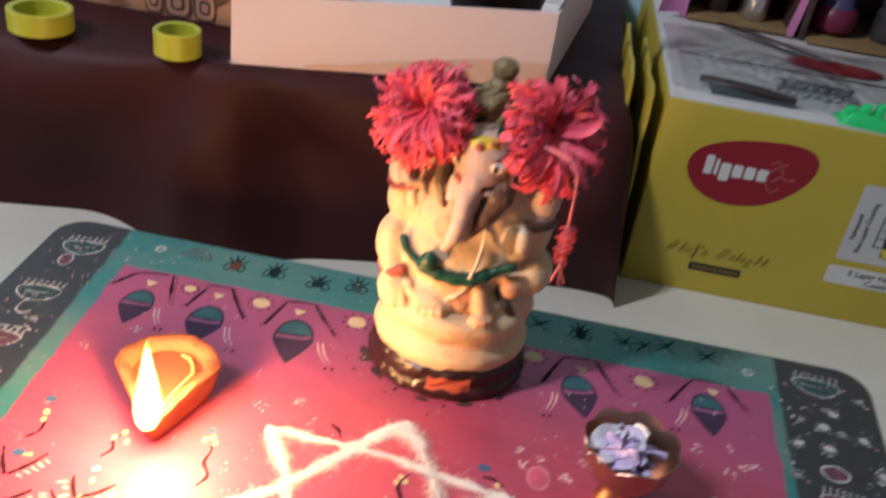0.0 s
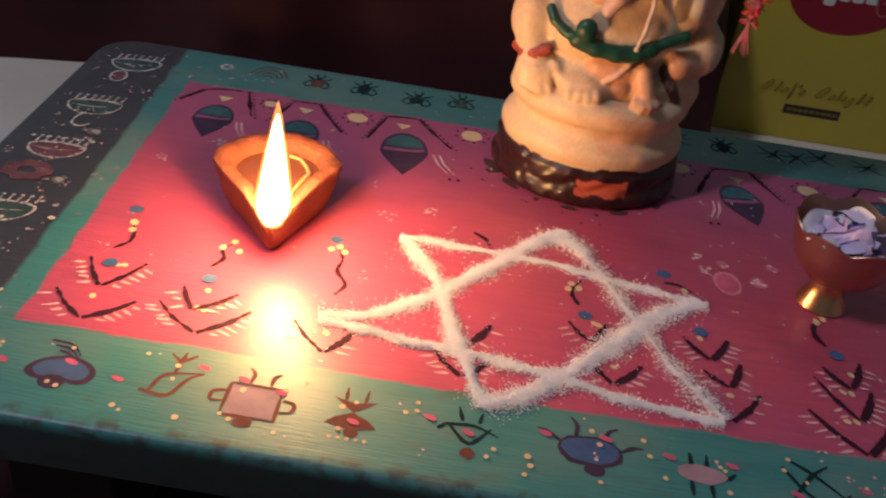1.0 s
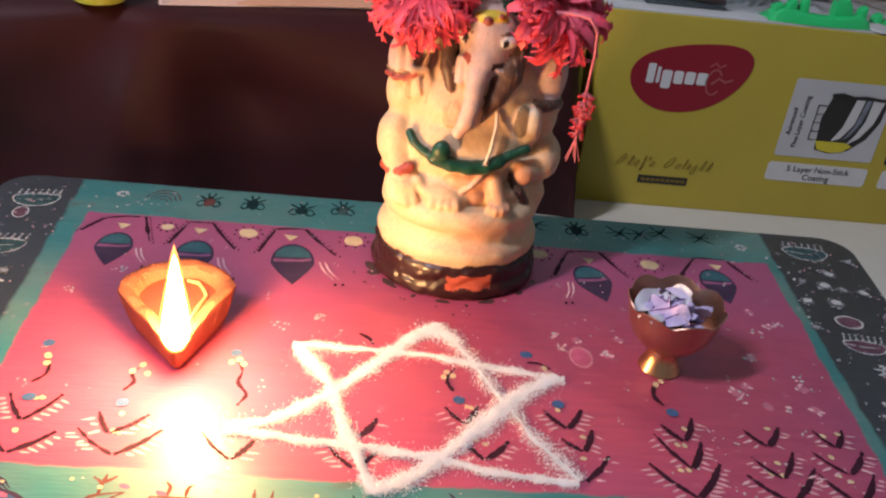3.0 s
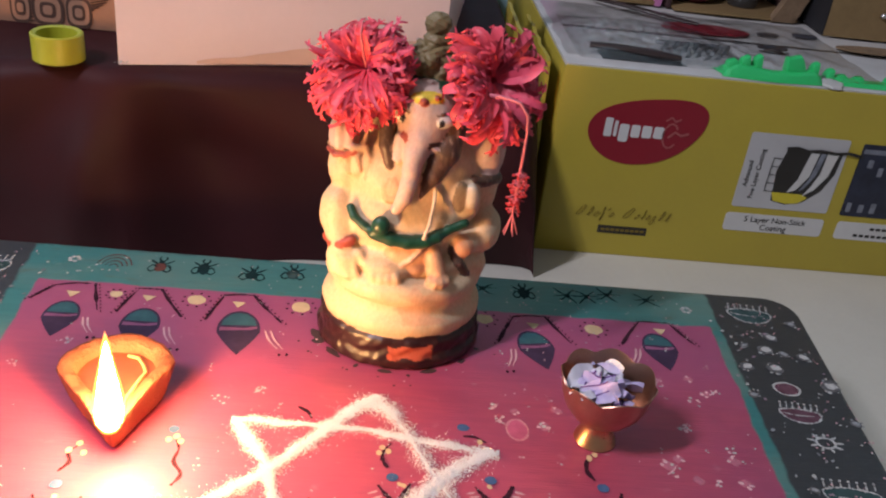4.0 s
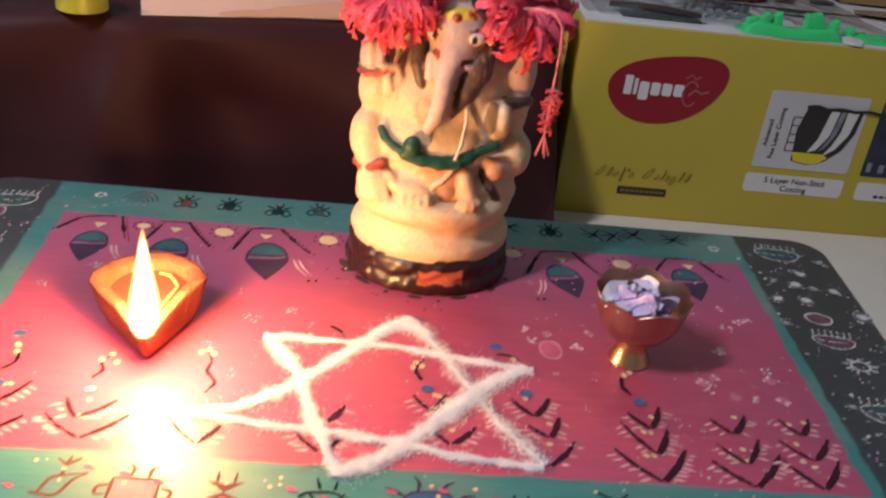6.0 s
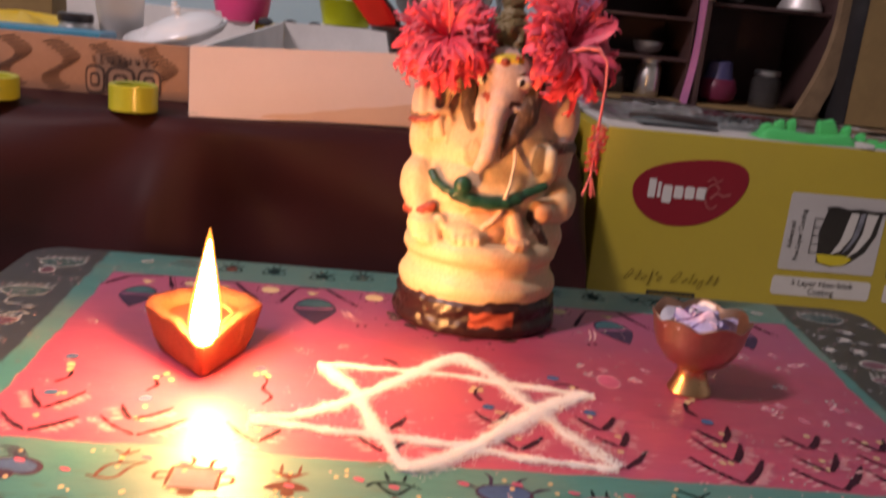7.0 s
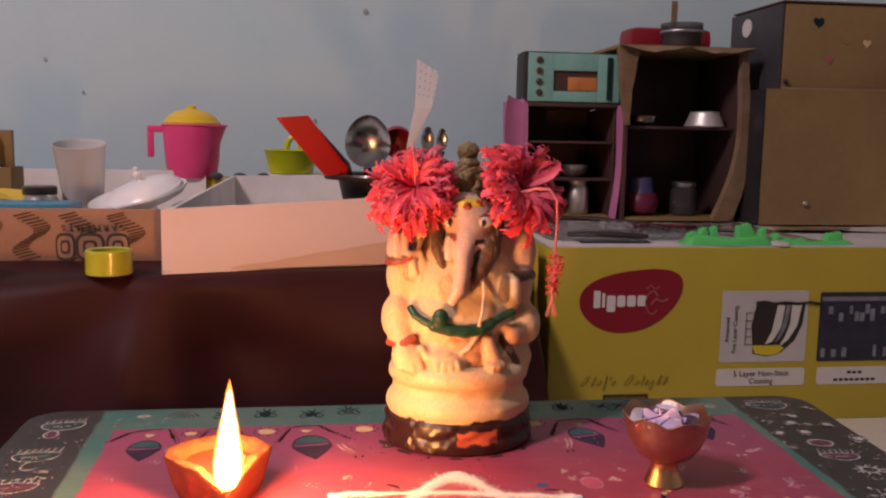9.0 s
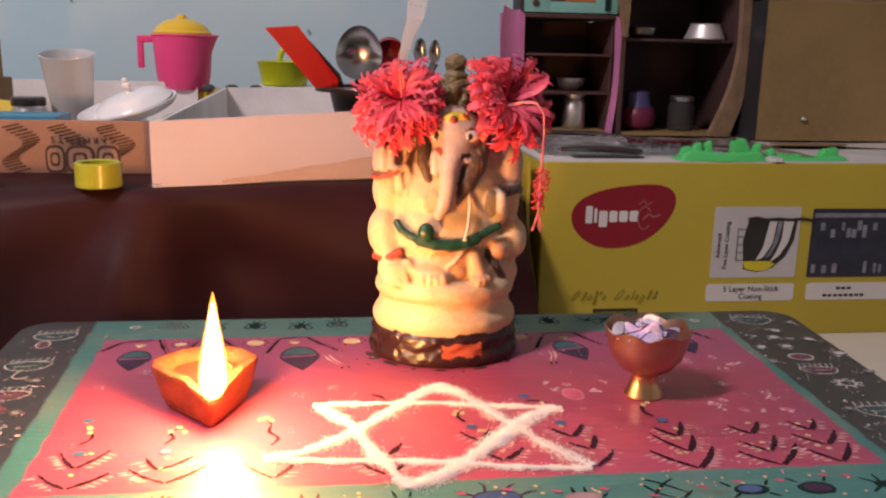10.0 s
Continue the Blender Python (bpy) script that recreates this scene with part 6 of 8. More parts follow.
on_front("oval_emblem", [oval(2 * math.pi * k / 48) for k in range(48)], m_logo, 0.0006, "dark red printed oval")
# plain white bars in the oval
on_front("emblem_bar", rounded(0.2075, 0.0245, 0.2145, 0.0425, 0.001), m_print_white, 0.0012)
on_front("emblem_bar", rounded(0.2165, 0.0250, 0.2195, 0.0400, 0.001), m_print_white, 0.0012)
for k, (x0, x1, z0) in enumerate(((0.2215, 0.2305, 0.0205), (0.2325, 0.2410, 0.0255), (0.2430, 0.2520, 0.0258), (0.2540, 0.2635, 0.0262))):
    on_front("emblem_bar", rounded(x0, z0, x1, 0.0375, 0.002), m_print_white, 0.0012)


def front_line(name, pts, w, mat, lift=0.0012):
    pts = [Vector(p) for p in pts]
    L, R = [], []
    for i, p in enumerate(pts):
        d = (pts[min(i + 1, len(pts) - 1)] - pts[max(0, i - 1)]).normalized()
        s = Vector((-d.y, d.x)) * w / 2
        L.append((p.x + s.x, FY - lift, p.y + s.y))
        R.append((p.x - s.x, FY - lift, p.y - s.y))
    return part(name, Geo().sheet([L, R]), mat, carton, "", False)


front_line("emblem_curl", [(0.270 + 0.007 * math.cos(a), 0.030 + 0.012 * math.sin(a)) for a in [0.6 + 0.5 * k for k in range(11)]], 0.0016, m_print_rose)
front_line("emblem_curl", [(0.268, 0.028), (0.274, 0.034), (0.280, 0.031), (0.287, 0.0335)], 0.0022, m_print_rose)
front_line("emblem_curl", [(0.263, 0.044), (0.268, 0.048), (0.272, 0.044), (0.277, 0.047)], 0.0016, m_print_rose)
# thin script-like line and dark strip under it
x = 0.1940
for w, h, low in ((0.0115, 0.0105, 0.0), (0.0070, 0.0095, 0.0), (0.0062, 0.0048, 0.0), (0.0058, 0.0105, 0.0050), (0.0030, 0.0090, -0.0065), (0.0058, 0.0046, 0.0), (0.0060, 0.0, 0.0), (0.0130, 0.0110, 0.0), (0.0062, 0.0048, 0.0),
                  (0.0050, 0.0105, 0.0), (0.0045, 0.0050, 0.0), (0.0068, 0.0048, 0.0050), (0.0070, 0.0105, 0.0), (0.0062, 0.0090, 0.0)):
    if h:
        front_line("script_line", [(x + w * (0.50 - 0.46 * math.cos(q)) + 0.30 * (h * (0.5 + 0.5 * math.sin(q + 0.7)) - low * 0.5), -0.0575 - low + (h + low) * (0.5 - 0.5 * math.cos(1.15 * q + 0.4))) for q in [0.32 * k for k in range(19)]], 0.0008, m_print_olive)
    x += w * 1.02
on_front("dark_strip", rounded(0.2215, -0.0755, 0.2700, -0.0675, 0.0004), m_print_dark, 0.0006)
for k in range(9):
    on_front("strip_bar", rounded(0.2245 + 0.0049 * k, -0.0728, 0.2283 + 0.0049 * k, -0.0702, 0.0002), m_print_olive, 0.0010)
# picture panel: layered coating picture
on_front("picture_label", rounded(0.3465, -0.0350, 0.4425, 0.0415, 0.0025), m_print_grey, 0.0006, "grey printed picture label of a coated pan")
pan_edge = [(0.3830, -0.0260), (0.3980, -0.0290), (0.4150, -0.0245), (0.4290, -0.0120), (0.4370, 0.0060), (0.4390, 0.0280)]
on_front("pan_picture", pan_edge + [(0.3850, 0.0285), (0.3800, 0.0050)], m_print_dark, 0.0010)
on_front("pan_layer", [(0.3815, -0.0170), (0.4110, -0.0170), (0.4180, -0.0200), (0.4100, -0.0265), (0.3980, -0.0280), (0.3850, -0.0255)], m_print_yellow, 0.0014, "bright yellow layer in the printed picture")
on_front("pan_layer", [(0.4080, 0.0260), (0.4160, 0.0260), (0.4130, 0.0020), (0.4040, -0.0130), (0.3960, -0.0160), (0.4030, -0.0020)], m_print_pale, 0.0014)
on_front("pan_layer", [(0.4240, 0.0265), (0.4350, 0.0265), (0.4310, 0.0040), (0.4220, -0.0110), (0.4120, -0.0185), (0.4180, -0.0080), (0.4230, 0.0060)], m_print_pale, 0.0014)
on_front("pan_layer", [(0.4180, 0.0262), (0.4225, 0.0262), (0.4190, 0.0040), (0.4120, -0.0100), (0.4070, -0.0140), (0.4140, 0.0000)], m_print_steel, 0.0016)
for k in range(5):
    front_line("pointer_line", [(0.3735, 0.0180 - 0.0085 * k), (0.3830, 0.0180 - 0.0085 * k)], 0.0008, m_print_dark, 0.0016)
front_line("pointer_line", [(0.3735, 0.0185), (0.3735, -0.0165)], 0.0008, m_print_dark, 0.0016)
front_line("torn_edge", [(0.3830, 0.0285), (0.3930, 0.0300), (0.4040, 0.0275), (0.4160, 0.0290), (0.4300, 0.0275), (0.4440, 0.0290), (0.4580, 0.0265)], 0.0030, m_print_dark, 0.0019)
letters("Advanced", 0.0068, Matrix.Translation((0.3535, FY - 0.0009, 0.000)) @ pose(0, 0, 0, 90, -90, 0), m_print_dark, "side_caption", carton)
letters("Five Layer Coating", 0.0068, Matrix.Translation((0.3620, FY - 0.0009, 0.000)) @ pose(0, 0, 0, 90, -90, 0), m_print_dark, "side_caption", carton)
on_front("caption_label", rounded(0.3440, -0.0610, 0.4435, -0.0420, 0.0035), m_print_pale, 0.0006, "pale rounded caption label")
letters("5 Layer Non-Stick", 0.0085, Matrix.Translation((0.3940, FY - 0.0009, -0.0478)) @ pose(0, 0, 0, 90, 0, 0), m_print_dark, "caption", carton)
letters("Coating", 0.0085, Matrix.Translation((0.3940, FY - 0.0009, -0.0560)) @ pose(0, 0, 0, 90, 0, 0), m_print_dark, "caption", carton)
on_front("picture_label", rounded(0.4560, -0.0355, 0.5560, 0.0395, 0.0015), m_print_navy, 0.0006, "dark blue printed picture label")
r = random.Random(9)
for k in range(16):
    x, z = 0.460 + 0.0060 * k, r.choice((0.012, 0.020, -0.006, -0.027))
    on_front("picture_bar", rounded(x, z - 0.004, x + r.uniform(0.003, 0.0055), z + r.uniform(0.004, 0.010), 0.0006), m_print_steel, 0.0010)
on_front("picture_bar", rounded(0.458, 0.0300, 0.554, 0.0345, 0.0010), m_print_steel, 0.0010)
on_front("caption_label", rounded(0.4575, -0.0610, 0.5575, -0.0420, 0.0035), m_print_pale, 0.0006, "pale rounded caption label")
for z, w in ((-0.0480, 0.020), (-0.0560, 0.050)):
    for k in range(int(w / 0.006)):
        on_front("caption_bar", rounded(0.502 - w / 2 + 0.0062 * k, z - 0.0014, 0.5065 - w / 2 + 0.0062 * k, z + 0.0014, 0.0004), m_print_dark, 0.0009)

# ---- on the carton: printed sheet, clear package, green toys ----
g = Geo()
rows = []
for j in range(20):
    y = 0.90 + 0.30 * j / 19
    rows.append([(x, y, TOP + 0.0022 + 0.0016 * noise.noise((x * 14, y * 14, 5))) for x in [0.178 + 0.50 * i / 30 for i in range(31)]])
g.sheet(rows)
solo("printed_sheet", g, m_paper, "pale grey printed sheet lying on the carton", "paper sheet")
for k, (x, y, rx, ry, mt) in enumerate(((0.335, 0.925, 0.048, 0.020, m_logo), (0.52, 0.905, 0.05, 0.014, m_brown_edge), (0.405, 0.93, 0.012, 0.006, m_grey_box), (0.45, 0.94, 0.014, 0.007, m_grey_box), (0.39, 0.875, 0.016, 0.008, m_grey_box))):
    g = Geo().lathe([(1, 0), (1, 0.0012), (0.0000001, 0.0012)], 28)
    g.v = [(x + p[0] * rx, y + p[1] * ry, TOP + 0.0045 + p[2]) for p in g.v]
    solo("paper_cutout" if k != 1 else "cork_mat", g, mt, ("dark red printed paper oval on the sheet", "speckled brown cork mat on the sheet", "small dark printed scrap", "small dark printed scrap", "small dark printed scrap")[k], "paper" if k != 1 else "mat")

pack = thing("clear_package", (0.27, 0.85, TOP), "crumpled clear plastic package with a black tool inside", "plastic package")
g = Geo()
rows = []
for j in range(34):
    f = j / 33
    y = 0.782 + 0.150 * f
    row = []
    for i in range(46):
        u = i / 45
        x = 0.176 + 0.165 * u
        e = min(1, 5 * min(u, 1 - u)) * min(1, 5 * min(f, 1 - f))
        ridge = 0.0045 * abs(math.sin(x * 260)) if 0.34 < f < 0.62 and 0.08 < u < 0.58 else 0
        row.append((x, y, TOP + 0.0035 + e * (0.008 + 0.004 * noise.noise((x * 26, y * 26, 2)) + 0.0025 * noise.noise((x * 70, y * 70, 4)) + ridge)))
    rows.append(row)
g.sheet(rows)
film = part("film", g, m_film, pack, "glossy crumpled clear film", False)
film.visible_shadow = False
g = Geo()
rows = []
for j in range(30):
    f = j / 29
    row = []
    for i in range(64):
        u = i / 63
        x = 0.166 + 0.300 * u + 0.012 * noise.noise((f * 4, 0, 8))
        y = 0.786 + 0.200 * f + 0.020 * noise.noise((u * 4, 0, 5))
        e = min(1, 6 * min(u, 1 - u)) * min(1, 6 * min(f, 1 - f))
        crease = abs(noise.noise((x * 34 + y * 20, y * 9, 3))) + 0.6 * abs(noise.noise((x * 60 - y * 40, y * 25, 6)))
        row.append((x, y, TOP + 0.0040 + e * (0.001 + 0.006 * crease * (0.4 + 0.6 * abs(noise.noise((x * 9, y * 9, 1)))))))
    rows.append(row)
wrap = part("wrap", Geo().sheet(rows), m_film, pack, "loose crumpled clear wrap", False)
wrap.visible_shadow = False
part("card_insert", Geo().box((0.200, 0.794, TOP + 0.0005), (0.275, 0.818, TOP + 0.002), 0.0003), m_black, pack, "dark tray under the film")
g = Geo().tube([(0.190, 0.812, TOP + 0.0075), (0.215, 0.806, TOP + 0.0085), (0.245, 0.799, TOP + 0.0085), (0.272, 0.794, TOP + 0.0075)], [0.0045, 0.006, 0.006, 0.004], 10, 0, 0.6)
part("black_grip", g, m_pan, pack, "black plastic grip")
g = Geo()
for k in range(7):
    g.tube([(0.262 + 0.010 * k, 0.822 + 0.004 * (k % 2), TOP + 0.006), (0.270 + 0.010 * k, 0.838, TOP + 0.010), (0.264 + 0.010 * k, 0.852, TOP + 0.006)], 0.0025, 6)
part("patterned_insert", g, m_spoon, pack)
g = Geo().tube([(0.228, 1.005, TOP + 0.008), (0.262, 0.975, TOP + 0.010), (0.300, 0.950, TOP + 0.008), (0.330, 0.935, TOP + 0.007)], [0.003, 0.0042, 0.0042, 0.003], 10, 0, 0.6)
solo("black_utensil", g, m_pan, "slim black plastic utensil lying on the sheet", "utensil")


def green_toy(x0, x1, y, rise, lumps):
    """Moulded plastic toy: a low bowed skirt with uneven, slanted lumps along it."""
    w = x1 - x0
    root = thing("green_plastic_toy", ((x0 + x1) / 2, y, TOP), "bright green moulded plastic toy piece on the carton", "toy", "green toys")
    rows = []
    for k in range(9):
        f = k / 8
        row = []
        for i in range(25):
            u = i / 24
            end = min(1.0, 9 * min(u, 1 - u)) ** 0.5
            dome = math.sin(math.pi * min(1.0, 0.08 + f)) ** 0.6 if 0 < k < 8 else 0.0
            row.append((x0 + w * (u + 0.02 * math.sin(5 * f)), y - 0.004 * math.sin(math.pi * u) + 0.026 * f, TOP + 0.0003 + rise * end * dome * (1 + 0.18 * math.sin(7 * u + 1))))
        rows.append(row)
    part("skirt", Geo().sheet(rows), m_green, root)
    for u, wide, h, slant in lumps:
        g = Geo().box((-wide / 2, -0.007, 0), (wide / 2, 0.007, h), min(0.0035, wide * 0.3))
        g.v = [(x0 + u * w + p[0] * (1 - 0.35 * p[2] / h) + slant * p[2], y + 0.012 + p[1] * (1 - 0.3 * p[2] / h), TOP + 0.6 * rise + p[2] * (1 + 0.12 * math.sin(300 * p[0]))) for p in g.v]
        part("lump", g, m_green, root)


green_toy(0.307, 0.403, 0.776, 0.0095, ((0.12, 0.013, 0.008, -0.2), (0.22, 0.011, 0.012, 0.1), (0.35, 0.009, 0.0135, 0.0), (0.74, 0.022, 0.0160, -0.25), (0.91, 0.008, 0.0120, 0.1)))
green_toy(0.409, 0.500, 0.784, 0.0045, ((0.06, 0.008, 0.0085, 0.1), (0.20, 0.012, 0.0035, 0.0), (0.38, 0.010, 0.0030, 0.3), (0.78, 0.022, 0.0100, 0.35)))
solo("leaf_scrap", Geo().lathe([(0.016, 0), (0.015, 0.002), (0.0000001, 0.004)], 14, (0.412, 0.786, TOP + 0.0005), lambda a, r, z: (1 + 0.25 * math.sin(3 * a), 0)), m_paper, "pale green-grey scrap between the toys", "scrap")

# ---- toy shelf of pink card ----
SY = 1.02
SB = TOP + 0.0045
shelf = thing("pink_toy_shelf", (0.24, SY + 0.06, SB), "small homemade toy shelf with pink outside and dark inside", "toy shelf")
SX0, SX1, ST = 0.188, 0.310, 0.2395


def panel(parent, name, lo, hi, mat, bev=0.0008, label=""):
    return part(name, Geo().box(lo, hi, bev), mat, parent, label)


g = Geo()
g.add([(SX0, SY, SB), (SX0 + 0.005, SY, SB), (SX0 + 0.003, SY, ST), (SX0 - 0.004, SY - 0.002, ST + 0.006), (SX0, SY + 0.13, SB), (SX0 + 0.005, SY + 0.13, SB), (SX0 + 0.003, SY + 0.13, ST), (SX0 - 0.004, SY + 0.13, ST + 0.006)],
      [(0, 1, 2, 3), (7, 6, 5, 4), (0, 3, 7, 4), (1, 5, 6, 2), (3, 2, 6, 7), (0, 4, 5, 1)])
part("side_wall", g, m_magenta_card, shelf, "pink card side", False)
# outward curled left flap
g = Geo()
g.sheet([[(SX0 - 0.0265 * f + 0.003 * math.sin(k * 0.8) * f, SY - 0.012 * f + 0.003 * math.sin(3 * f), SB + 0.004 + (ST - SB - 0.004 + 0.010 * f) * k / 8) for f in (0, 0.25, 0.5, 0.75, 1)] for k in range(9)])
part("flap", g, m_magenta_card, shelf, "pink card flap")
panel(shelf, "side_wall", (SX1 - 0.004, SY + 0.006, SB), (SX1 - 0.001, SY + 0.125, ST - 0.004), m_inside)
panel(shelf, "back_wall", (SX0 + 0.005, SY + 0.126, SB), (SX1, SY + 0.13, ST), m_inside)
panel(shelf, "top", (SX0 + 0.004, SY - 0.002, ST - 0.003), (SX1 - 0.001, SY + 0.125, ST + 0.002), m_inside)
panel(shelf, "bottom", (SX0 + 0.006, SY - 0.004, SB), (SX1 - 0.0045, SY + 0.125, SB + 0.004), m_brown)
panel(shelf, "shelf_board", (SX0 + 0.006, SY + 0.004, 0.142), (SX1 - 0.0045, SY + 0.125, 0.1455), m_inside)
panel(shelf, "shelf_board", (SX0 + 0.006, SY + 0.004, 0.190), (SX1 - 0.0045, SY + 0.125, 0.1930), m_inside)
g = Geo()
pts = []
for k in range(13):
    f = k / 12
    z = SB + (ST - SB) * f
    x = SX1 - 0.004 * (1 - f) + 0.004 * f + 0.003 * math.sin(f * 4)
    w = 0.007 - 0.002 * math.sin(f * 3)
    pts.append([(x - w / 2, SY - 0.006, z), (x + w / 2, SY - 0.006, z), (x + w / 2, SY + 0.004, z), (x - w / 2, SY + 0.004, z), (x - w / 2, SY - 0.006, z)])
g.sheet(pts)
part("edge_strip", g, m_magenta_card, shelf, "bright pink card edge strip")
# jars on the pink shelf
def jar(x, y, z, r, h, mat, lidmat, label, group=""):
    root = thing("toy_jar", (x, y, z), label, "jar", group)
    part("jar_body", Geo().lathe([(r * 0.9, 0.0002), (r, h * 0.08), (r, h * 0.72), (r * 0.8, h * 0.82), (r * 0.8, h * 0.86)], 28, (x, y, z)), mat, root)
    part("lid", Geo().lathe([(r * 0.86, h * 0.86), (r * 0.88, h * 0.88), (r * 0.88, h * 0.98), (r * 0.80, h), (0.0000001, h)], 28, (x, y, z)), lidmat, root)
    return root


jar(0.268, SY + 0.03, SB + 0.0045, 0.0155, 0.047, m_steel, m_spoon, "small dull steel toy jar", "toy jars")
jar(0.228, SY + 0.04, SB + 0.0045, 0.014, 0.028, m_pan, m_pan, "small dark toy jar", "toy jars")
g = Geo().lathe([(0.008, 0.0), (0.016, 0.006), (0.019, 0.016), (0.0185, 0.016), (0.015, 0.007), (0.0000001, 0.002)], 28, (0.262, SY + 0.03, 0.1458))
solo("toy_bowl", g, m_spoon, "small shiny steel toy bowl on the shelf", "bowl")

# toy oven on the pink shelf
oven = thing("toy_oven", (0.24, SY + 0.04, ST), "turquoise painted cardboard toy oven with orange window", "toy oven")
OX0, OX1, OZ0, OZ1 = 0.190, 0.312, ST + 0.0025, ST + 0.064
part("case", Geo().box((OX0 - 0.005, SY + 0.004, OZ0), (OX1, SY + 0.05, OZ1 + 0.002), 0.002), m_black, oven, "black card case")
fw = [(OX0, OZ0 + 0.001), (OX1 - 0.002, OZ0), (OX1 - 0.002, OZ1), (OX0 - 0.002, OZ1 + 0.002)]
wx0, wx1, wz0, wz1 = 0.223, 0.281, OZ0 + 0.014, OZ0 + 0.040
g = Geo()
g.box((OX0, SY, OZ0 + 0.001), (wx0, SY + 0.0035, OZ1), 0.0005).box((wx1, SY, OZ0 + 0.001), (OX1 - 0.002, SY + 0.0035, OZ1), 0.0005)
g.box((wx0, SY, OZ0 + 0.001), (wx1, SY + 0.0035, wz0), 0.0003).box((wx0, SY, wz1), (wx1, SY + 0.0035, OZ1), 0.0003)
part("front", g, m_oven, oven, "turquoise front")
part("window", Geo().box((wx0 - 0.002, SY + 0.003, wz0 - 0.002), (wx1 + 0.002, SY + 0.0038, wz1 + 0.002)), m_inside, oven, "dark window")
part("window_glow_card", Geo().box((wx0 + 0.019, SY + 0.0012, wz0 + 0.001), (wx1 - 0.001, SY + 0.0022, wz1 - 0.008), 0.0002), m_window_card, oven, "orange card behind the window")
for k in range(4):
    part("dial", Geo().lathe([(0.0042, 0), (0.0042, 0.002), (0.003, 0.003), (0.0000001, 0.003)], 14, (0.204, SY, OZ0 + 0.012 + 0.0135 * k), None, 0, Matrix.Rotation(radians(90), 3, "X")), m_inside, oven, "dark dial")
part("door_bar", Geo().box((OX1 - 0.019, SY - 0.003, OZ0 + 0.004), (OX1 - 0.013, SY + 0.001, OZ1 - 0.004), 0.001), m_green_line, oven)

# ---- tall cardboard cupboard ----
KY = 1.00
cab = thing("cardboard_cupboard", (0.39, KY + 0.07, SB), "tall homemade cardboard cupboard, open, dark inside, torn edges", "toy cupboard")
KX0, KX1, KT = 0.318, 0.482, 0.315
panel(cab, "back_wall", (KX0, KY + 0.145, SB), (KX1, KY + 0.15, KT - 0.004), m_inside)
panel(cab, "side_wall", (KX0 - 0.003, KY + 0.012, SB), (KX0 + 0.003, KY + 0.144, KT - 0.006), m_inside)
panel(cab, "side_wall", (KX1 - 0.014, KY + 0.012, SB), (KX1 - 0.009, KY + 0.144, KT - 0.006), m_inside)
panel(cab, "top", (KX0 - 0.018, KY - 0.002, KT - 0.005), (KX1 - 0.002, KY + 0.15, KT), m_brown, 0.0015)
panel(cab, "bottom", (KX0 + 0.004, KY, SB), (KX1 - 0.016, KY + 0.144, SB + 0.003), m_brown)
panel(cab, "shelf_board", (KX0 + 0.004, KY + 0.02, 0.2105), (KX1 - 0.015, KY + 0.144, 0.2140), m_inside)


def torn_strip(parent, xa, xb, wa, wb, z0, z1, y, bow, seed, mat):
    """Curved torn cardboard edge seen at the opening."""
    rows = []
    for k in range(22):
        f = k / 21
        z = z0 + (z1 - z0) * f
        x = xa + (xb - xa) * f + bow * math.sin(math.pi * f * 1.35)
        w = wa + (wb - wa) * f + 0.003 * noise.noise((z * 60, seed, 0))
        rows.append([(x, y, z), (x + w, y + 0.002, z), (x + w, y + 0.012, z), (x, y + 0.012, z), (x, y, z)])
    part("torn_edge", Geo().sheet(rows), mat, parent, "torn curved cardboard edge")


torn_strip(cab, 0.3145, 0.2985, 0.0040, 0.0280, 0.215, KT - 0.002, KY - 0.004, -0.002, 1, m_brown_edge)
torn_strip(cab, 0.4340, 0.4760, 0.0280, 0.0080, SB, KT - 0.006, KY - 0.004, 0.013, 2, m_brown_edge)
g = Geo().sheet([[(KX0 - 0.018 + 0.178 * i / 16, KY - 0.003 - 0.005 * k, KT - 0.001 + 0.003 * noise.noise((i * 0.7, 0, 2)) - 0.004 * k * abs(math.sin(i * 0.4))) for i in range(17)] for k in range(3)])
part("torn_top", g, m_brown_edge, cab, "torn cardboard top edge")
# steel dish on the cupboard shelf
g = Geo().lathe([(0.0000001, 0.0002), (0.0255, 0.0004), (0.0265, 0.0018), (0.0255, 0.0035), (0.0190, 0.0185), (0.0196, 0.0200), (0.0180, 0.0205), (0.0000001, 0.0200)], 48, (0.4365, KY + 0.042, 0.2142))
solo("steel_dish", g, m_dish, "shiny upturned steel dish on the cupboard shelf", "dish")
g = Geo().lathe([(0.010, 0.0002), (0.016, 0.005), (0.018, 0.014), (0.0175, 0.014), (0.015, 0.006), (0.0000001, 0.002)], 28, (0.357, KY + 0.06, 0.2142))
solo("toy_bowl", g, m_spoon, "small dark steel toy bowl in the cupboard", "bowl")
pot = thing("toy_pot", (0.355, KY + 0.05, SB + 0.003), "dark maroon toy pot with a blue lid", "pot")
part("pot_body", Geo().lathe([(0.014, 0.0002), (0.022, 0.006), (0.025, 0.018), (0.022, 0.028), (0.020, 0.030)], 30, (0.355, KY + 0.05, SB + 0.0032)), material("maroon_plastic", (0.16, 0.015, 0.05), 0.4), pot)
part("lid", Geo().lathe([(0.019, 0.030), (0.017, 0.034), (0.015, 0.050), (0.0000001, 0.052)], 30, (0.355, KY + 0.05, SB + 0.0032)), material("dim_blue_plastic", (0.06, 0.06, 0.16), 0.4), pot, "dull blue lid")
jar(0.416, KY + 0.05, SB + 0.0032, 0.018, 0.045, m_glass_jar, m_spoon, "clear toy jar with a grey lid", "toy jars")
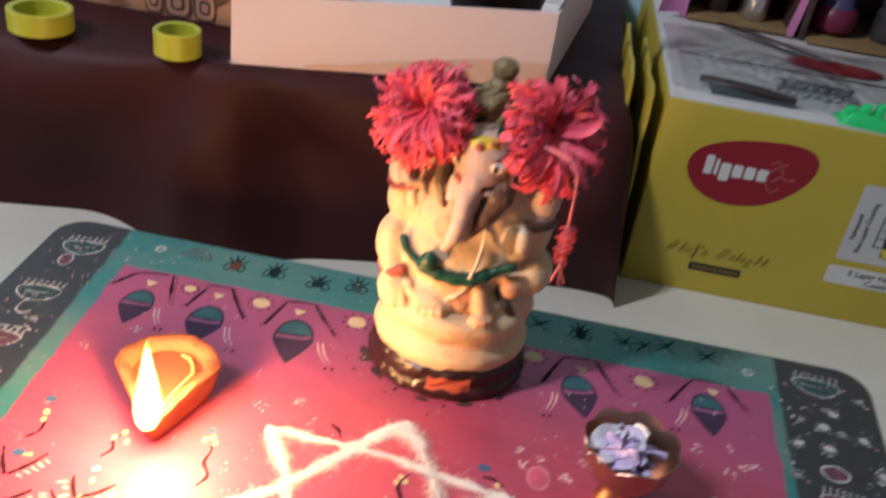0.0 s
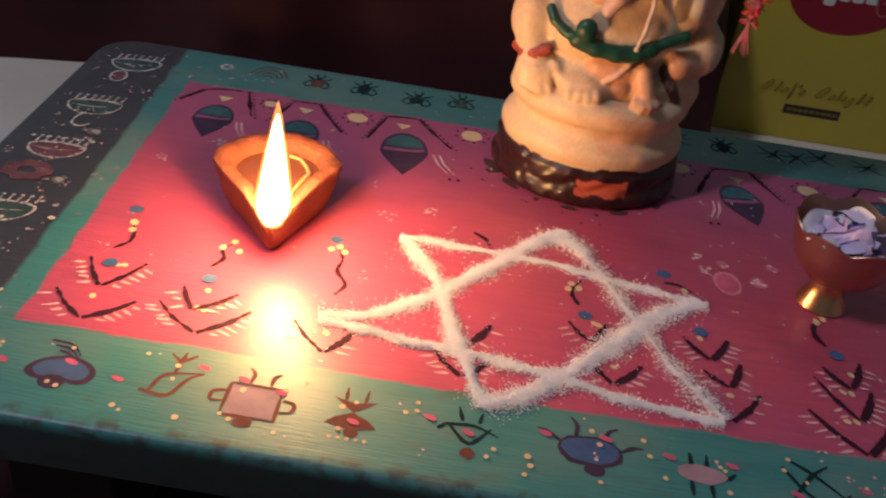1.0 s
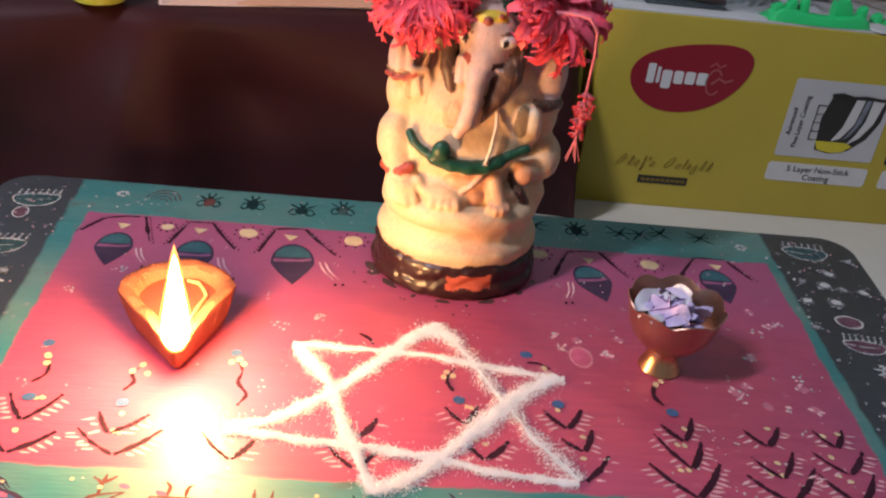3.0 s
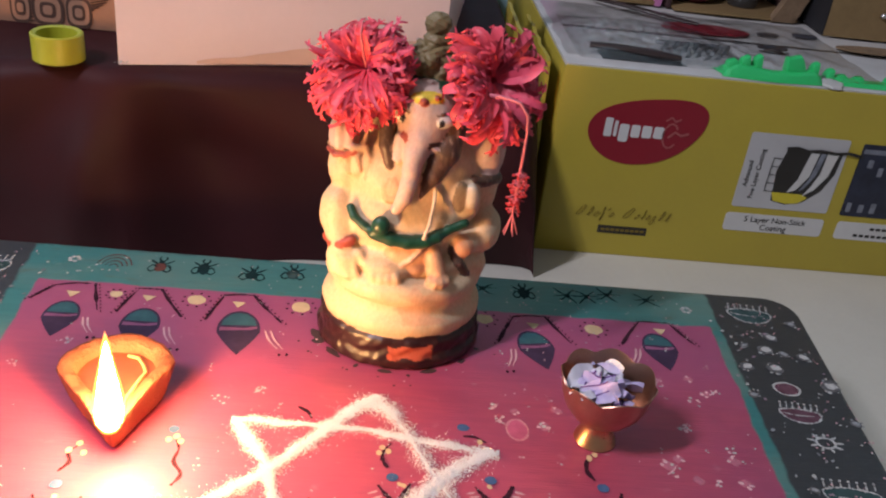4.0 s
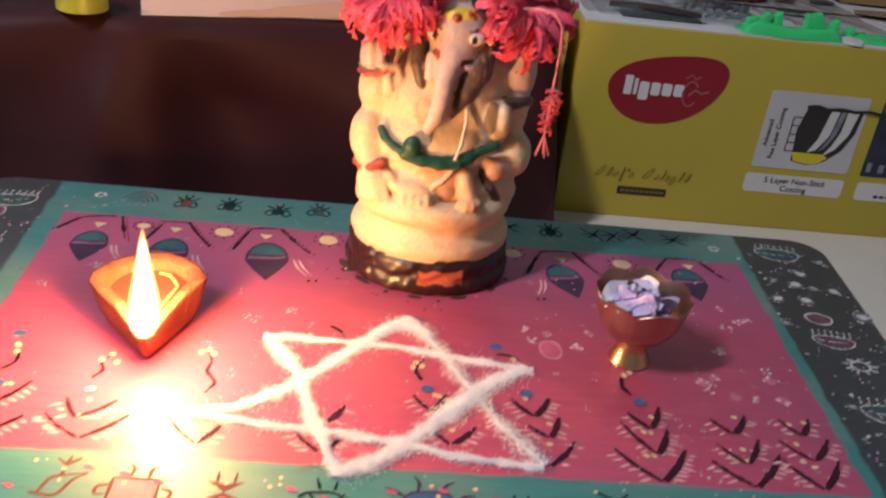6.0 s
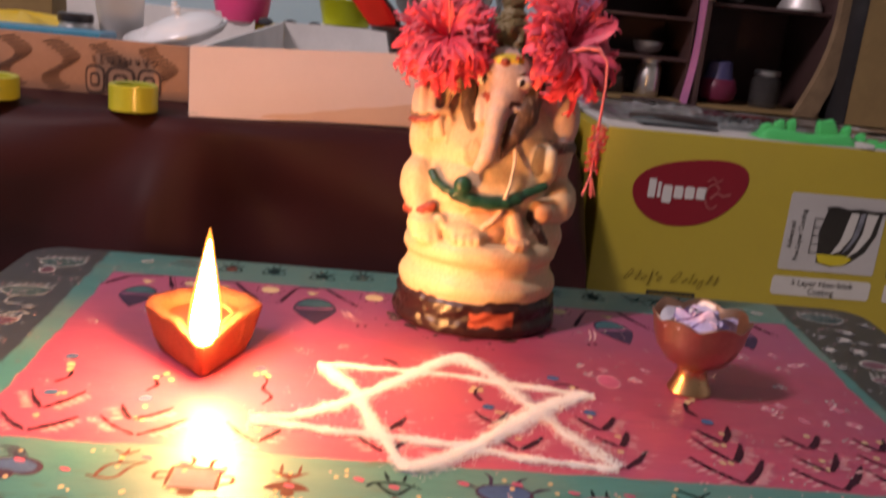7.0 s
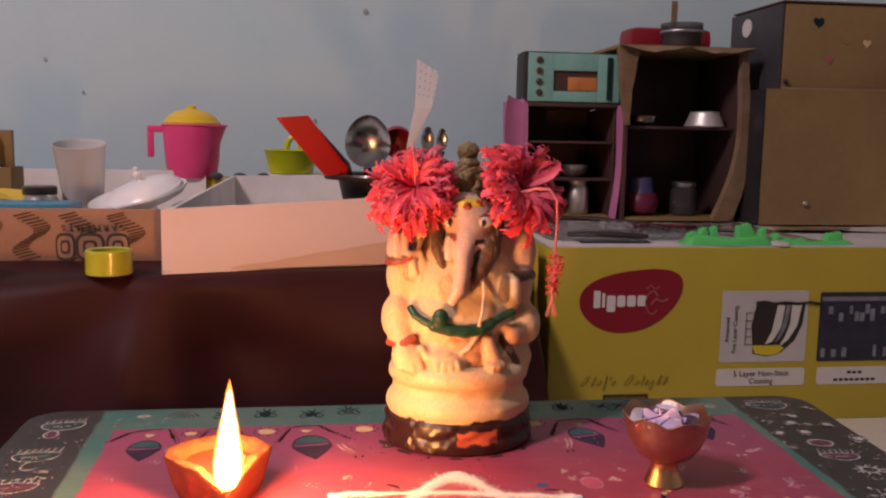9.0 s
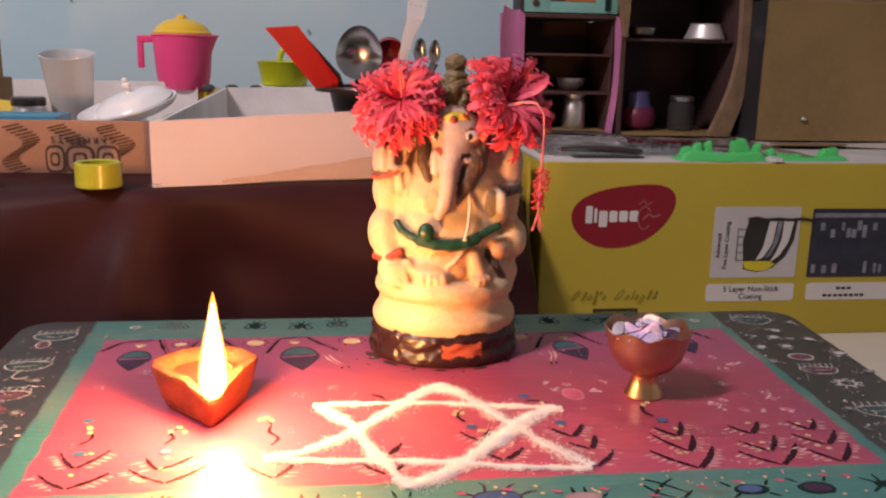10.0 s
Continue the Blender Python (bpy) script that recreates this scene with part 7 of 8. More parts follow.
# on top of the cupboard
tub = thing("clear_tub", (0.400, KY + 0.04, KT), "short clear plastic tub with a wooden stick in it", "tub")
part("tub_body", Geo().lathe([(0.024, 0.0004), (0.026, 0.003), (0.026, 0.016), (0.0275, 0.018), (0.0275, 0.033), (0.0265, 0.033), (0.0262, 0.018), (0.0245, 0.016), (0.0245, 0.004), (0.0000001, 0.003)], 40, (0.400, KY + 0.045, KT)), m_glass_jar, tub)
part("stick", Geo().box((0.3845, KY + 0.043, KT + 0.004), (0.3925, KY + 0.046, KT + 0.062), 0.001), m_brown_edge, tub, "flat wooden stick")
part("rim_band", Geo().lathe([(0.0277, 0.0205), (0.0282, 0.0215), (0.0282, 0.0225), (0.0277, 0.0235)], 40, (0.400, KY + 0.045, KT)), m_spoon, tub)
g = Geo().box((0.344, KY + 0.085, KT + 0.0003), (0.462, KY + 0.14, KT + 0.034), 0.012)
solo("maroon_case", g, m_logo, "low rounded maroon case on the cupboard", "case")

# ---- slate box and stacked brown cartons ----
low = thing("brown_carton", (0.60, 1.04, SB), "large plain brown cardboard carton, scuffed and creased", "cardboard box", "brown cartons")
LY = 0.955
g = Geo()
rows = []
for k in range(15):
    f = k / 14
    z = SB + (0.262 - SB) * f
    rows.append([(0.477 + 0.26 * i / 20, LY + 0.006 * math.sin(f * math.pi) * math.sin(i / 20 * math.pi) + 0.0014 * noise.noise((i * 0.5, f * 6, 2)), z) for i in range(21)])
g.sheet(rows)
part("front_panel", g, m_brown, low, "bowed brown front panel")
part("body", Geo().box((0.481, LY + 0.009, SB), (0.737, LY + 0.16, 0.262), 0.002), m_brown, low)
# shadow on this side is put in as a black panel
part("side_panel", Geo().box((0.4775, LY + 0.004, SB), (0.4805, LY + 0.16, 0.2615), 0.0008), m_black, low, "carton side with its shadow coloured black")
g = Geo().add([(0.640, LY - 0.002, 0.215), (0.700, LY - 0.014, 0.232), (0.700, LY - 0.010, 0.250), (0.655, LY - 0.002, 0.228)], [(0, 1, 2, 3)])
part("torn_flap", g, m_brown_edge, low, "torn folded flap", False)
up_c = thing("brown_carton", (0.60, 1.04, 0.2625), "smaller brown cardboard carton stacked on top, stickers on it", "cardboard box", "brown cartons")
part("body", Geo().box((0.502, LY + 0.012, 0.2632), (0.737, LY + 0.152, 0.3685), 0.003), m_brown, up_c)
part("side_panel", Geo().box((0.4975, LY + 0.0125, 0.2632), (0.5015, LY + 0.152, 0.3675), 0.001), m_grey_box, up_c, "dark slate side of the carton")
part("top_edge", Geo().box((0.4985, LY + 0.010, 0.3690), (0.737, LY + 0.150, 0.3715), 0.001), m_card_dark, up_c, "dark worn top edge")
g = Geo().lathe([(0.0000001, 0), (1, 0.0), (1, 1), (0.0000001, 1)], 22, (0, 0, 0), None, 0, Matrix.Rotation(radians(-90), 3, "Y"))
g.v = [(0.4974 + p[0] * 0.0012, 1.058 + p[1] * 0.013, 0.347 + p[2] * 0.012) for p in g.v]
part("sticker", g, m_print_white, up_c, "white oval sticker")
g = Geo().sheet([[(0.499 + 0.238 * i / 14, LY + 0.010 - 0.004 * k, 0.2650 - 0.002 * k + 0.0015 * noise.noise((i, 0, 4))) for i in range(15)] for k in range(3)])
part("torn_edge", g, m_brown_edge, up_c, "ragged lower edge")


def heart(x, z, s, mat, label):
    pts = []
    for k in range(20):
        a = 2 * math.pi * k / 20
        pts.append((x + s * 0.062 * 16 * math.sin(a) ** 3, LY + 0.0108, z + s * 0.062 * (13 * math.cos(a) - 5 * math.cos(2 * a) - 2 * math.cos(3 * a) - math.cos(4 * a))))
    solo("heart_sticker", Geo().add(pts, [tuple(range(20))]), mat, label, "sticker", False, "", "heart stickers")


heart(0.546, 0.3460, 0.0075, m_green_line, "small dark green heart sticker on the carton")
heart(0.585, 0.3230, 0.0035, m_brown_edge, "small tan heart sticker on the carton")
heart(0.613, 0.3215, 0.0060, m_cream_dot, "small pale heart sticker on the carton")
heart(0.563, 0.3010, 0.0065, m_print_rose, "small dull pink heart sticker on the carton")
solo("pin", Geo().ball((0.538, LY - 0.001, 0.120), (0.004, 0.003, 0.003), 10), m_steel, "small shiny stud on the carton", "stud")
solo("pin", Geo().ball((0.506, LY + 0.009, 0.272), (0.003, 0.003, 0.003), 10), m_black, "small dark stud on the carton", "stud")

# ---- white card tray with utensils ----
tray = thing("card_tray", (-0.08, 0.80, BENCH), "open white cardboard tray holding kitchen utensils", "tray")
TA = math.atan2(0.071, 0.258)
TM = Matrix.Translation((-0.208, 0.705, 0)) @ Matrix.Rotation(TA, 4, "Z")
TW, TD, TZ0, TZ1 = 0.272, 0.17, BENCH + 0.0005, 0.1285


def tray_wall(a, b, z0, z1, zr=None, t=0.0032):
    """Upright card from a to b in the tray's plan."""
    a, b = Vector(a), Vector(b)
    d = (b - a).normalized()
    s = Vector((-d.y, d.x)) * t
    g = Geo()
    rows = []
    for k in range(7):
        f = k / 6
        rows.append([(a.lerp(b, i / 12).x, a.lerp(b, i / 12).y, z0 + ((z1 + ((zr or z1) - z1) * i / 12) - z0) * f) for i in range(13)])
    rows = [[Vector(p) + Vector((0, 0.0012 * noise.noise((p[0] * 18, p[2] * 25, 1)), 0)) for p in row] for row in rows]
    back = [[p + Vector((s.x, s.y, 0)) for p in row] for row in rows]
    g.sheet(rows).sheet([row[::-1] for row in back]).sheet([rows[-1], back[-1]]).sheet([[r0[0] for r0 in rows], [r0[0] for r0 in back]]).sheet([[r0[-1] for r0 in rows], [r0[-1] for r0 in back]])
    g.v = [tuple(TM @ Vector(p)) for p in g.v]
    return g


def inner(x, y):
    p = TM.inverted() @ Vector((x, y, 0))
    return (p.x, p.y)


part("front_wall", tray_wall((0, 0), (TW, 0), TZ0, TZ1, TZ1 + 0.011), m_pink_card, tray, "plain white card front wall")
part("back_wall", tray_wall(inner(-0.178, 1.050), inner(0.092, 1.060), TZ0, 0.1425, 0.1450), m_grey_card, tray)
part("side_wall", tray_wall(inner(-0.2030, 0.7105), inner(-0.178, 1.049), TZ0, TZ1 - 0.002, 0.1420), m_grey_card, tray, "grey inside of the card side")
part("side_wall", tray_wall(inner(0.0545, 0.7810), inner(0.0915, 1.0585), TZ0, TZ1 + 0.009, 0.1445), m_pink_card, tray)
g = Geo().add([(-0.201, 0.712, TZ0 + 0.002), (0.050, 0.780, TZ0 + 0.002), (0.087, 1.055, TZ0 + 0.002), (-0.176, 1.047, TZ0 + 0.002), (-0.201, 0.712, TZ0), (0.050, 0.780, TZ0), (0.087, 1.055, TZ0), (-0.176, 1.047, TZ0)],
              [(0, 1, 2, 3), (7, 6, 5, 4), (0, 4, 5, 1), (1, 5, 6, 2), (2, 6, 7, 3), (3, 7, 4, 0)])
part("tray_bottom", g, m_grey_card, tray, "", False)
# painted shade: tan band rising along the lower front wall
g = Geo()
lo = [TM @ Vector((0.060 + 0.21 * i / 30, -0.0016, TZ0 + 0.002)) for i in range(31)]
hi = [TM @ Vector((0.060 + 0.21 * i / 30, -0.0016, TZ0 + 0.004 + 0.020 * min(1, i / 22) + 0.0015 * noise.noise((i * 0.3, 0, 0)))) for i in range(31)]
g.sheet([lo, hi])
part("shade_band", g, m_card_shade, tray, "tan shade painted along the lower edge")

g = Geo()
flake = random.Random(4)
for k in range(5):
    c = Vector((-0.2085 + 0.0022 * k, 0.7015 + 0.0008 * k, BENCH + 0.0022))
    g.add([c + Vector((flake.uniform(-0.0022, 0.0022), flake.uniform(-0.002, 0.001), flake.uniform(0.0, 0.003))) for _ in range(4)], [(0, 1, 2), (0, 2, 3), (0, 3, 1), (1, 3, 2)])
tagged(part("torn_corner", g, m_card_white, tray, "frayed white paper at the corner", False), kind="stuff")

# folded cloths in the tray
for k, (u, v, rx, ry, mt, lab) in enumerate(((0.070, 0.055, 0.050, 0.038, m_teal_paint, "folded dark green cloth in the tray"), (0.165, 0.060, 0.050, 0.040, m_print_navy, "folded navy cloth in the tray"), (0.232, 0.045, 0.026, 0.030, m_logo, "folded dark red cloth in the tray"))):
    g = Geo().lathe([(0.9, 0.0), (1.0, 0.3), (0.92, 0.75), (0.6, 0.96), (0.0000001, 1.0)], 28, (0, 0, 0), lambda a, r, z: (1 + 0.10 * math.sin(4 * a + z * 3), 0.06 * math.sin(6 * a)))
    g.v = [tuple(TM @ Vector((u + p[0] * rx, v + p[1] * ry, TZ0 + 0.0035 + p[2] * 0.036))) for p in g.v]
    solo("folded_cloth", g, mt, lab, "cloth", True, "", "cloths in the tray")
# dark pan standing in the tray
pan = thing("dark_pan", (0.0, 0.80, 0.1), "dark brown plastic pan with a flat rim in the tray", "pan")
g = Geo().lathe([(0.028, TZ0 + 0.0035), (0.042, 0.125), (0.048, 0.151), (0.062, 0.1515), (0.063, 0.155), (0.062, 0.157), (0.046, 0.1565), (0.039, 0.127), (0.026, TZ0 + 0.006), (0.0000001, TZ0 + 0.006)], 48, (-0.004, 0.826, 0))
part("pan_body", g, m_pan, pan)
# red spatula
sp = thing("red_spatula", (-0.06, 0.79, 0.16), "flat red plastic spatula leaning out of the pan", "spatula")
g = Geo()
face = [(-0.1115, 0.768, 0.2115), (-0.0810, 0.768, 0.2140), (-0.0430, 0.786, 0.1640), (-0.0440, 0.792, 0.1570), (-0.0660, 0.790, 0.1560)]
g.add(face + [(x, y + 0.003, z) for x, y, z in face], [(0, 1, 2, 3, 4), (9, 8, 7, 6, 5)] + [(i, i + 5, (i + 1) % 5 + 5, (i + 1) % 5) for i in range(5)])
part("blade", g, m_spatula, sp, "flat red blade", False)
part("grip", Geo().tube([(-0.052, 0.7925, 0.1615), (-0.036, 0.802, 0.150), (-0.018, 0.815, 0.120)], 0.004, 10), m_spatula, sp)
g = Geo().tube([(-0.072, 0.782, 0.200), (-0.058, 0.790, 0.183), (-0.044, 0.796, 0.168), (-0.034, 0.802, 0.14)], [0.003, 0.005, 0.005, 0.003], 10, 0, 0.5)
solo("dark_spatula", g, m_grey_box, "dark grey utensil behind the red spatula", "utensil")


def spoon(c, rx, rz, tilt, mat, label, tail, group=""):
    """A ladle-like spoon with its hollow to the viewer."""
    root = thing("steel_spoon", c, label, "spoon", group)
    rows = []
    T = Matrix.Translation(c) @ Matrix.Rotation(radians(tilt), 4, "X")
    for j in range(28):
        v = -math.cos(math.pi * j / 27)
        row = []
        for i in range(24):
            u = -1 + 2 * i / 23
            k = math.sqrt(max(0, 1 - v * v)) * (1 - 0.10 * v)
            d = 0.30 * rx * (1 - u * u) * (1 - v * v)
            row.append(T @ Vector((u * k * rx, d, v * rz)))
        rows.append(row)
    back = [[p + Vector((0, 0.0012, 0)) for p in row] for row in rows]
    part("bowl", Geo().sheet(rows).sheet([q[::-1] for q in back]), mat, root, "worn steel spoon bowl")
    end = T @ Vector((0, 0, -rz))
    part("stem", Geo().tube([end, end.lerp(Vector(tail), 0.5) + Vector((0, 0.004, 0)), tail], [0.0042, 0.003, 0.0028], 8, 0, 0.5), mat, root)


spoon((-0.0230, 0.790, 0.190), 0.0225, 0.0265, 12, m_polish, "large worn steel spoon standing in the pan", (-0.016, 0.805, 0.110), "steel spoons")
spoon((0.0395, 0.815, 0.1935), 0.0068, 0.0125, 8, m_polish, "small steel spoon standing in the pan", (0.022, 0.81, 0.115), "steel spoons")
spoon((0.0545, 0.815, 0.1930), 0.0058, 0.0115, 8, m_polish, "small steel spoon standing in the pan", (0.026, 0.81, 0.115), "steel spoons")
g = Geo().lathe([(0.008, 0.0), (0.015, 0.005), (0.0175, 0.015), (0.0168, 0.015), (0.0140, 0.006), (0.0000001, 0.002)], 30, (0, 0, 0), None, 0, Matrix.Rotation(radians(120), 3, "X"))
g.v = [(p[0] + 0.010, p[1] + 0.845, p[2] + 0.196) for p in g.v]
g.tube([(0.010, 0.846, 0.186), (0.006, 0.838, 0.15), (0.0, 0.825, 0.115)], 0.0030, 8)
solo("brown_ladle", g, m_logo, "dark reddish-brown ladle behind the spoon", "ladle")
# perforated turner
tn = thing("perforated_turner", (0.02, 0.80, 0.18), "pale plastic turner with small holes, bent neck", "turner")
g = Geo()
ax0, ax1 = Vector((0.0235, 0.792, 0.224)), Vector((0.0275, 0.815, 0.2735))
bx0, bx1 = Vector((0.0400, 0.792, 0.224)), Vector((0.0500, 0.810, 0.2605))
nu, nv = 8, 12
V = {}
for j in range(nv + 1):
    for i in range(nu + 1):
        f, u = j / nv, i / nu
        V[i, j] = ax0.lerp(ax1, f).lerp(bx0.lerp(bx1, f), u)
for j in range(nv):
    for i in range(nu):
        q = [V[i, j], V[i + 1, j], V[i + 1, j + 1], V[i, j + 1]]
        if i % 2 == 1 and j % 2 == 1 and 0 < i < nu - 0 and 1 < j < nv:
            c = (q[0] + q[1] + q[2] + q[3]) / 4
            inner = [c.lerp(p, 0.62) for p in q]
            g.add(q + inner, [(k, (k + 1) % 4, (k + 1) % 4 + 4, k + 4) for k in range(4)])
        else:
            g.add(q, [(0, 1, 2, 3)])
part("blade", g, m_turner, tn, "flat blade with rows of holes", False)
g = Geo().sheet([[(0.0235, 0.792, 0.224), (0.0320, 0.7915, 0.224), (0.0400, 0.792, 0.224)], [(0.0185, 0.7865, 0.205), (0.0250, 0.7860, 0.205), (0.0300, 0.7865, 0.205)], [(0.0150, 0.786, 0.183), (0.0190, 0.7855, 0.183), (0.0225, 0.786, 0.183)], [(0.0130, 0.796, 0.120), (0.0165, 0.7955, 0.120), (0.0195, 0.796, 0.120)]])
part("neck", g, m_turner, tn)

# ---- printed brown carton with cup, plates and jug ----
bc = thing("printed_carton", (-0.34, 0.84, BENCH), "open brown printed carton holding plastic kitchen things", "cardboard box")
CX0, CX1, CY0, CY1, CZ1 = -0.56, -0.2175, 0.790, 1.08, 0.1215
part("front_wall", Geo().box((CX0, CY0, BENCH + 0.0005), (CX1, CY0 + 0.004, CZ1), 0.001), m_orange_card, bc, "brown printed front wall")
part("side_wall", Geo().box((CX0, CY0 + 0.0045, BENCH + 0.0005), (CX0 + 0.004, CY1 - 0.0045, CZ1), 0.001), m_orange_card, bc)
part("side_wall", Geo().box((CX1 - 0.004, CY0 + 0.0045, BENCH + 0.0005), (CX1, CY1 - 0.0045, CZ1), 0.001), m_grey_card, bc)
part("back_wall", Geo().box((CX0, CY1 - 0.004, BENCH + 0.0005), (CX1, CY1, 0.147), 0.001), m_grey_card, bc)
part("carton_bottom", Geo().box((CX0 + 0.005, CY0 + 0.005, BENCH + 0.0005), (CX1 - 0.005, CY1 - 0.005, BENCH + 0.003)), m_grey_card, bc)


def on_carton(name, g, mat, label=""):
    return part(name, g, mat, bc, label, False)


for x0 in (-0.540, -0.490, -0.440, -0.395, -0.352, -0.309, -0.264):
    g = Geo()
    for k in range(18):
        z = BENCH + 0.0010 + 0.0025 * k
        x = x0 + 0.010 * math.sin(k * 0.42 + x0 * 9)
        g.add([(x, CY0 - 0.0006, z), (x + 0.016, CY0 - 0.0006, z + 0.004), (x + 0.016, CY0 - 0.0006, z + 0.0052), (x, CY0 - 0.0006, z + 0.0012)], [(0, 1, 2, 3)])
    tagged(on_carton("hatched_band", g, m_card_dark, "dark hatched printed band"), kind="stuff")
letters("G A R M E N T S", 0.0085, Matrix.Translation((-0.286, CY0 - 0.0009, 0.1035)) @ pose(0, 0, 0, 90, 180, 0), m_card_dark, "printed_word", bc)
# large outlined emblem as plain rounded shapes
for k, (cx, w) in enumerate(((-0.313, 0.018), (-0.290, 0.027), (-0.264, 0.022))):
    for s, mt, lift in ((1.0, m_card_dark, 0.0007), (0.80, m_orange_card, 0.0010), (0.50, m_card_dark, 0.0013), (0.30, m_orange_card, 0.0016)):
        pts = [(cx + w / 2 * s * math.copysign(abs(math.cos(a)) ** 0.6, math.cos(a)), CY0 - lift, 0.0845 + 0.0135 * s * math.copysign(abs(math.sin(a)) ** 0.6, math.sin(a))) for a in [2 * math.pi * q / 28 for q in range(28)]]
        on_carton("emblem_shape", Geo().add(pts, [tuple(range(28))]), mt)
part("torn_corner", Geo().tube([(CX1 - 0.002, CY0 - 0.001, BENCH + 0.001), (CX1 - 0.0035, CY0 - 0.002, 0.090), (CX1 - 0.001, CY0 - 0.001, 0.108), (CX1 - 0.003, CY0 - 0.001, 0.121)], 0.0022, 6), m_card_dark, bc)

# frosted cup
cupt = Geo().lathe([(0.0185, 0.0), (0.0195, 0.001), (0.0265, 0.077), (0.0278, 0.0795), (0.0268, 0.0800), (0.0255, 0.077), (0.0185, 0.003), (0.0000001, 0.002)], 44)
T = Matrix.Translation((-0.3260, 0.914, 0.1035)) @ Matrix.Rotation(radians(11), 4, "X")
cupt.v = [tuple(T @ Vector(p)) for p in cupt.v]
solo("plastic_cup", cupt, m_cup, "frosted translucent plastic cup leaning in the carton", "cup")
solo("cup_stand", Geo().box((-0.352, 0.875, BENCH + 0.0035), (-0.300, 0.925, 0.0990), 0.003), m_orange_card, "small brown box under the cup", "small box")
# white plate with a domed lid on it, on a small tub
T = Matrix.Translation((-0.2560, 0.862, 0.1210)) @ Euler((radians(10), radians(-13), 0)).to_matrix().to_4x4()
g = Geo().lathe([(0.0000001, 0.0), (0.034, 0.0), (0.0455, 0.0045), (0.0510, 0.0105), (0.0505, 0.0125), (0.0490, 0.0125), (0.044, 0.0065), (0.034, 0.0025), (0.0000001, 0.0022)], 56)
g.v = [tuple(T @ Vector(p)) for p in g.v]
solo("plastic_plate", g, m_plate, "glossy white plastic plate leaning in the carton", "plate")
T = T @ Matrix.Translation((0.004, 0.010, 0.0085)) @ Euler((radians(2), radians(-3), 0)).to_matrix().to_4x4()
pl = thing("domed_cover", tuple(T.translation), "white domed plastic dish cover with a small knob", "dish cover")
g = Geo().lathe([(0.0400, 0.0), (0.0412, 0.0015), (0.0395, 0.0040), (0.0350, 0.0065), (0.0330, 0.0090), (0.0220, 0.0118), (0.0090, 0.0135), (0.0000001, 0.0138)], 48)
g.v = [tuple(T @ Vector(p)) for p in g.v]
part("dome", g, m_plate, pl)
g = Geo().lathe([(0.0050, 0.0130), (0.0030, 0.0150), (0.0028, 0.0185), (0.0048, 0.0200), (0.0048, 0.0225), (0.0030, 0.0240), (0.0028, 0.0280), (0.0000001, 0.0295)], 20)
g.v = [tuple(T @ Vector(p)) for p in g.v]
part("knob", g, m_plate, pl)
solo("plate_prop", Geo().box((-0.272, 0.845, BENCH + 0.0035), (-0.242, 0.885, 0.1165), 0.004), m_plate, "white plastic tub under the plate", "tub")
# blue and yellow flat things, dark cap
solo("blue_board", Geo().box((-0.478, 0.80, BENCH + 0.0035), (-0.312, 0.85, 0.1250), 0.002), m_blue, "flat blue plastic box standing in the carton", "box")
solo("yellow_cloth", Geo().lathe([(0.05, 0.0), (0.055, 0.010), (0.03, 0.017), (0.0000001, 0.020)], 24, (-0.430, 0.915, 0.112), lambda a, r, z: (1 + 0.2 * math.sin(3 * a), 0.002 * math.sin(5 * a))), m_lid, "folded yellow cloth in the carton", "cloth")
solo("yellow_cloth_stand", Geo().box((-0.47, 0.88, BENCH + 0.0035), (-0.385, 0.94, 0.1118), 0.003), m_brown, "small brown box under the cloth", "small box")
jar(-0.362, 0.880, BENCH + 0.0037, 0.0195, 0.064, m_steel, m_pan, "short steel tin with a dark brown lid")
# wooden comb-like rack at the far left
rk = thing("small_wooden_rack", (-0.47, 1.0, BENCH), "small brown slatted rack by the wall", "rack")
part("rack_base", Geo().box((-0.52, 0.985, BENCH + 0.003), (-0.425, 1.03, 0.152), 0.002), m_brown, rk)
for k in range(4):
    part("slat", Geo().box((-0.515 + 0.022 * k, 0.984, 0.1525), (-0.505 + 0.022 * k, 0.992, 0.188), 0.001), m_grey_card, rk)
part("rail", Geo().box((-0.52, 0.9935, 0.1525), (-0.425, 1.0, 0.195), 0.001), m_brown, rk)

# magenta jug with yellow lid on a stand
jug = thing("magenta_jug", (-0.24, 1.10, 0.135), "bright magenta plastic jug with a yellow lid", "jug")
JX, JY, JZ = -0.2375, 1.10, 0.137


def spout(a, r, z):
    d = (a + math.pi) % (2 * math.pi) - math.pi
    f = max(0, (z - 0.05) / 0.018)
    return 1 + 0.22 * math.exp(-(d / 0.35) ** 2) * min(1, f), 0


g = Geo().lathe([(0.0290, 0.0), (0.0305, 0.002), (0.0340, 0.020), (0.0358, 0.045), (0.0368, 0.0660), (0.0382, 0.0675), (0.0370, 0.069), (0.0350, 0.056), (0.0290, 0.004), (0.0000001, 0.003)], 48, (JX, JY, JZ), spout)
part("jug_body", g, m_jug, jug, "magenta plastic jug body")
g = Geo().box((JX - 0.0560, JY - 0.005, JZ + 0.058), (JX - 0.0345, JY + 0.005, JZ + 0.067), 0.002).box((JX - 0.0560, JY - 0.005, JZ + 0.026), (JX - 0.0485, JY + 0.005, JZ + 0.0585), 0.002)
part("jug_handle", g, m_jug, jug)
g = Geo().lathe([(0.0368, 0.069), (0.0372, 0.0708), (0.0350, 0.0735), (0.0335, 0.0740), (0.0310, 0.0785), (0.0210, 0.0850), (0.0110, 0.0880), (0.0062, 0.0890), (0.0058, 0.0925), (0.0000001, 0.0940)], 48, (JX, JY, JZ))
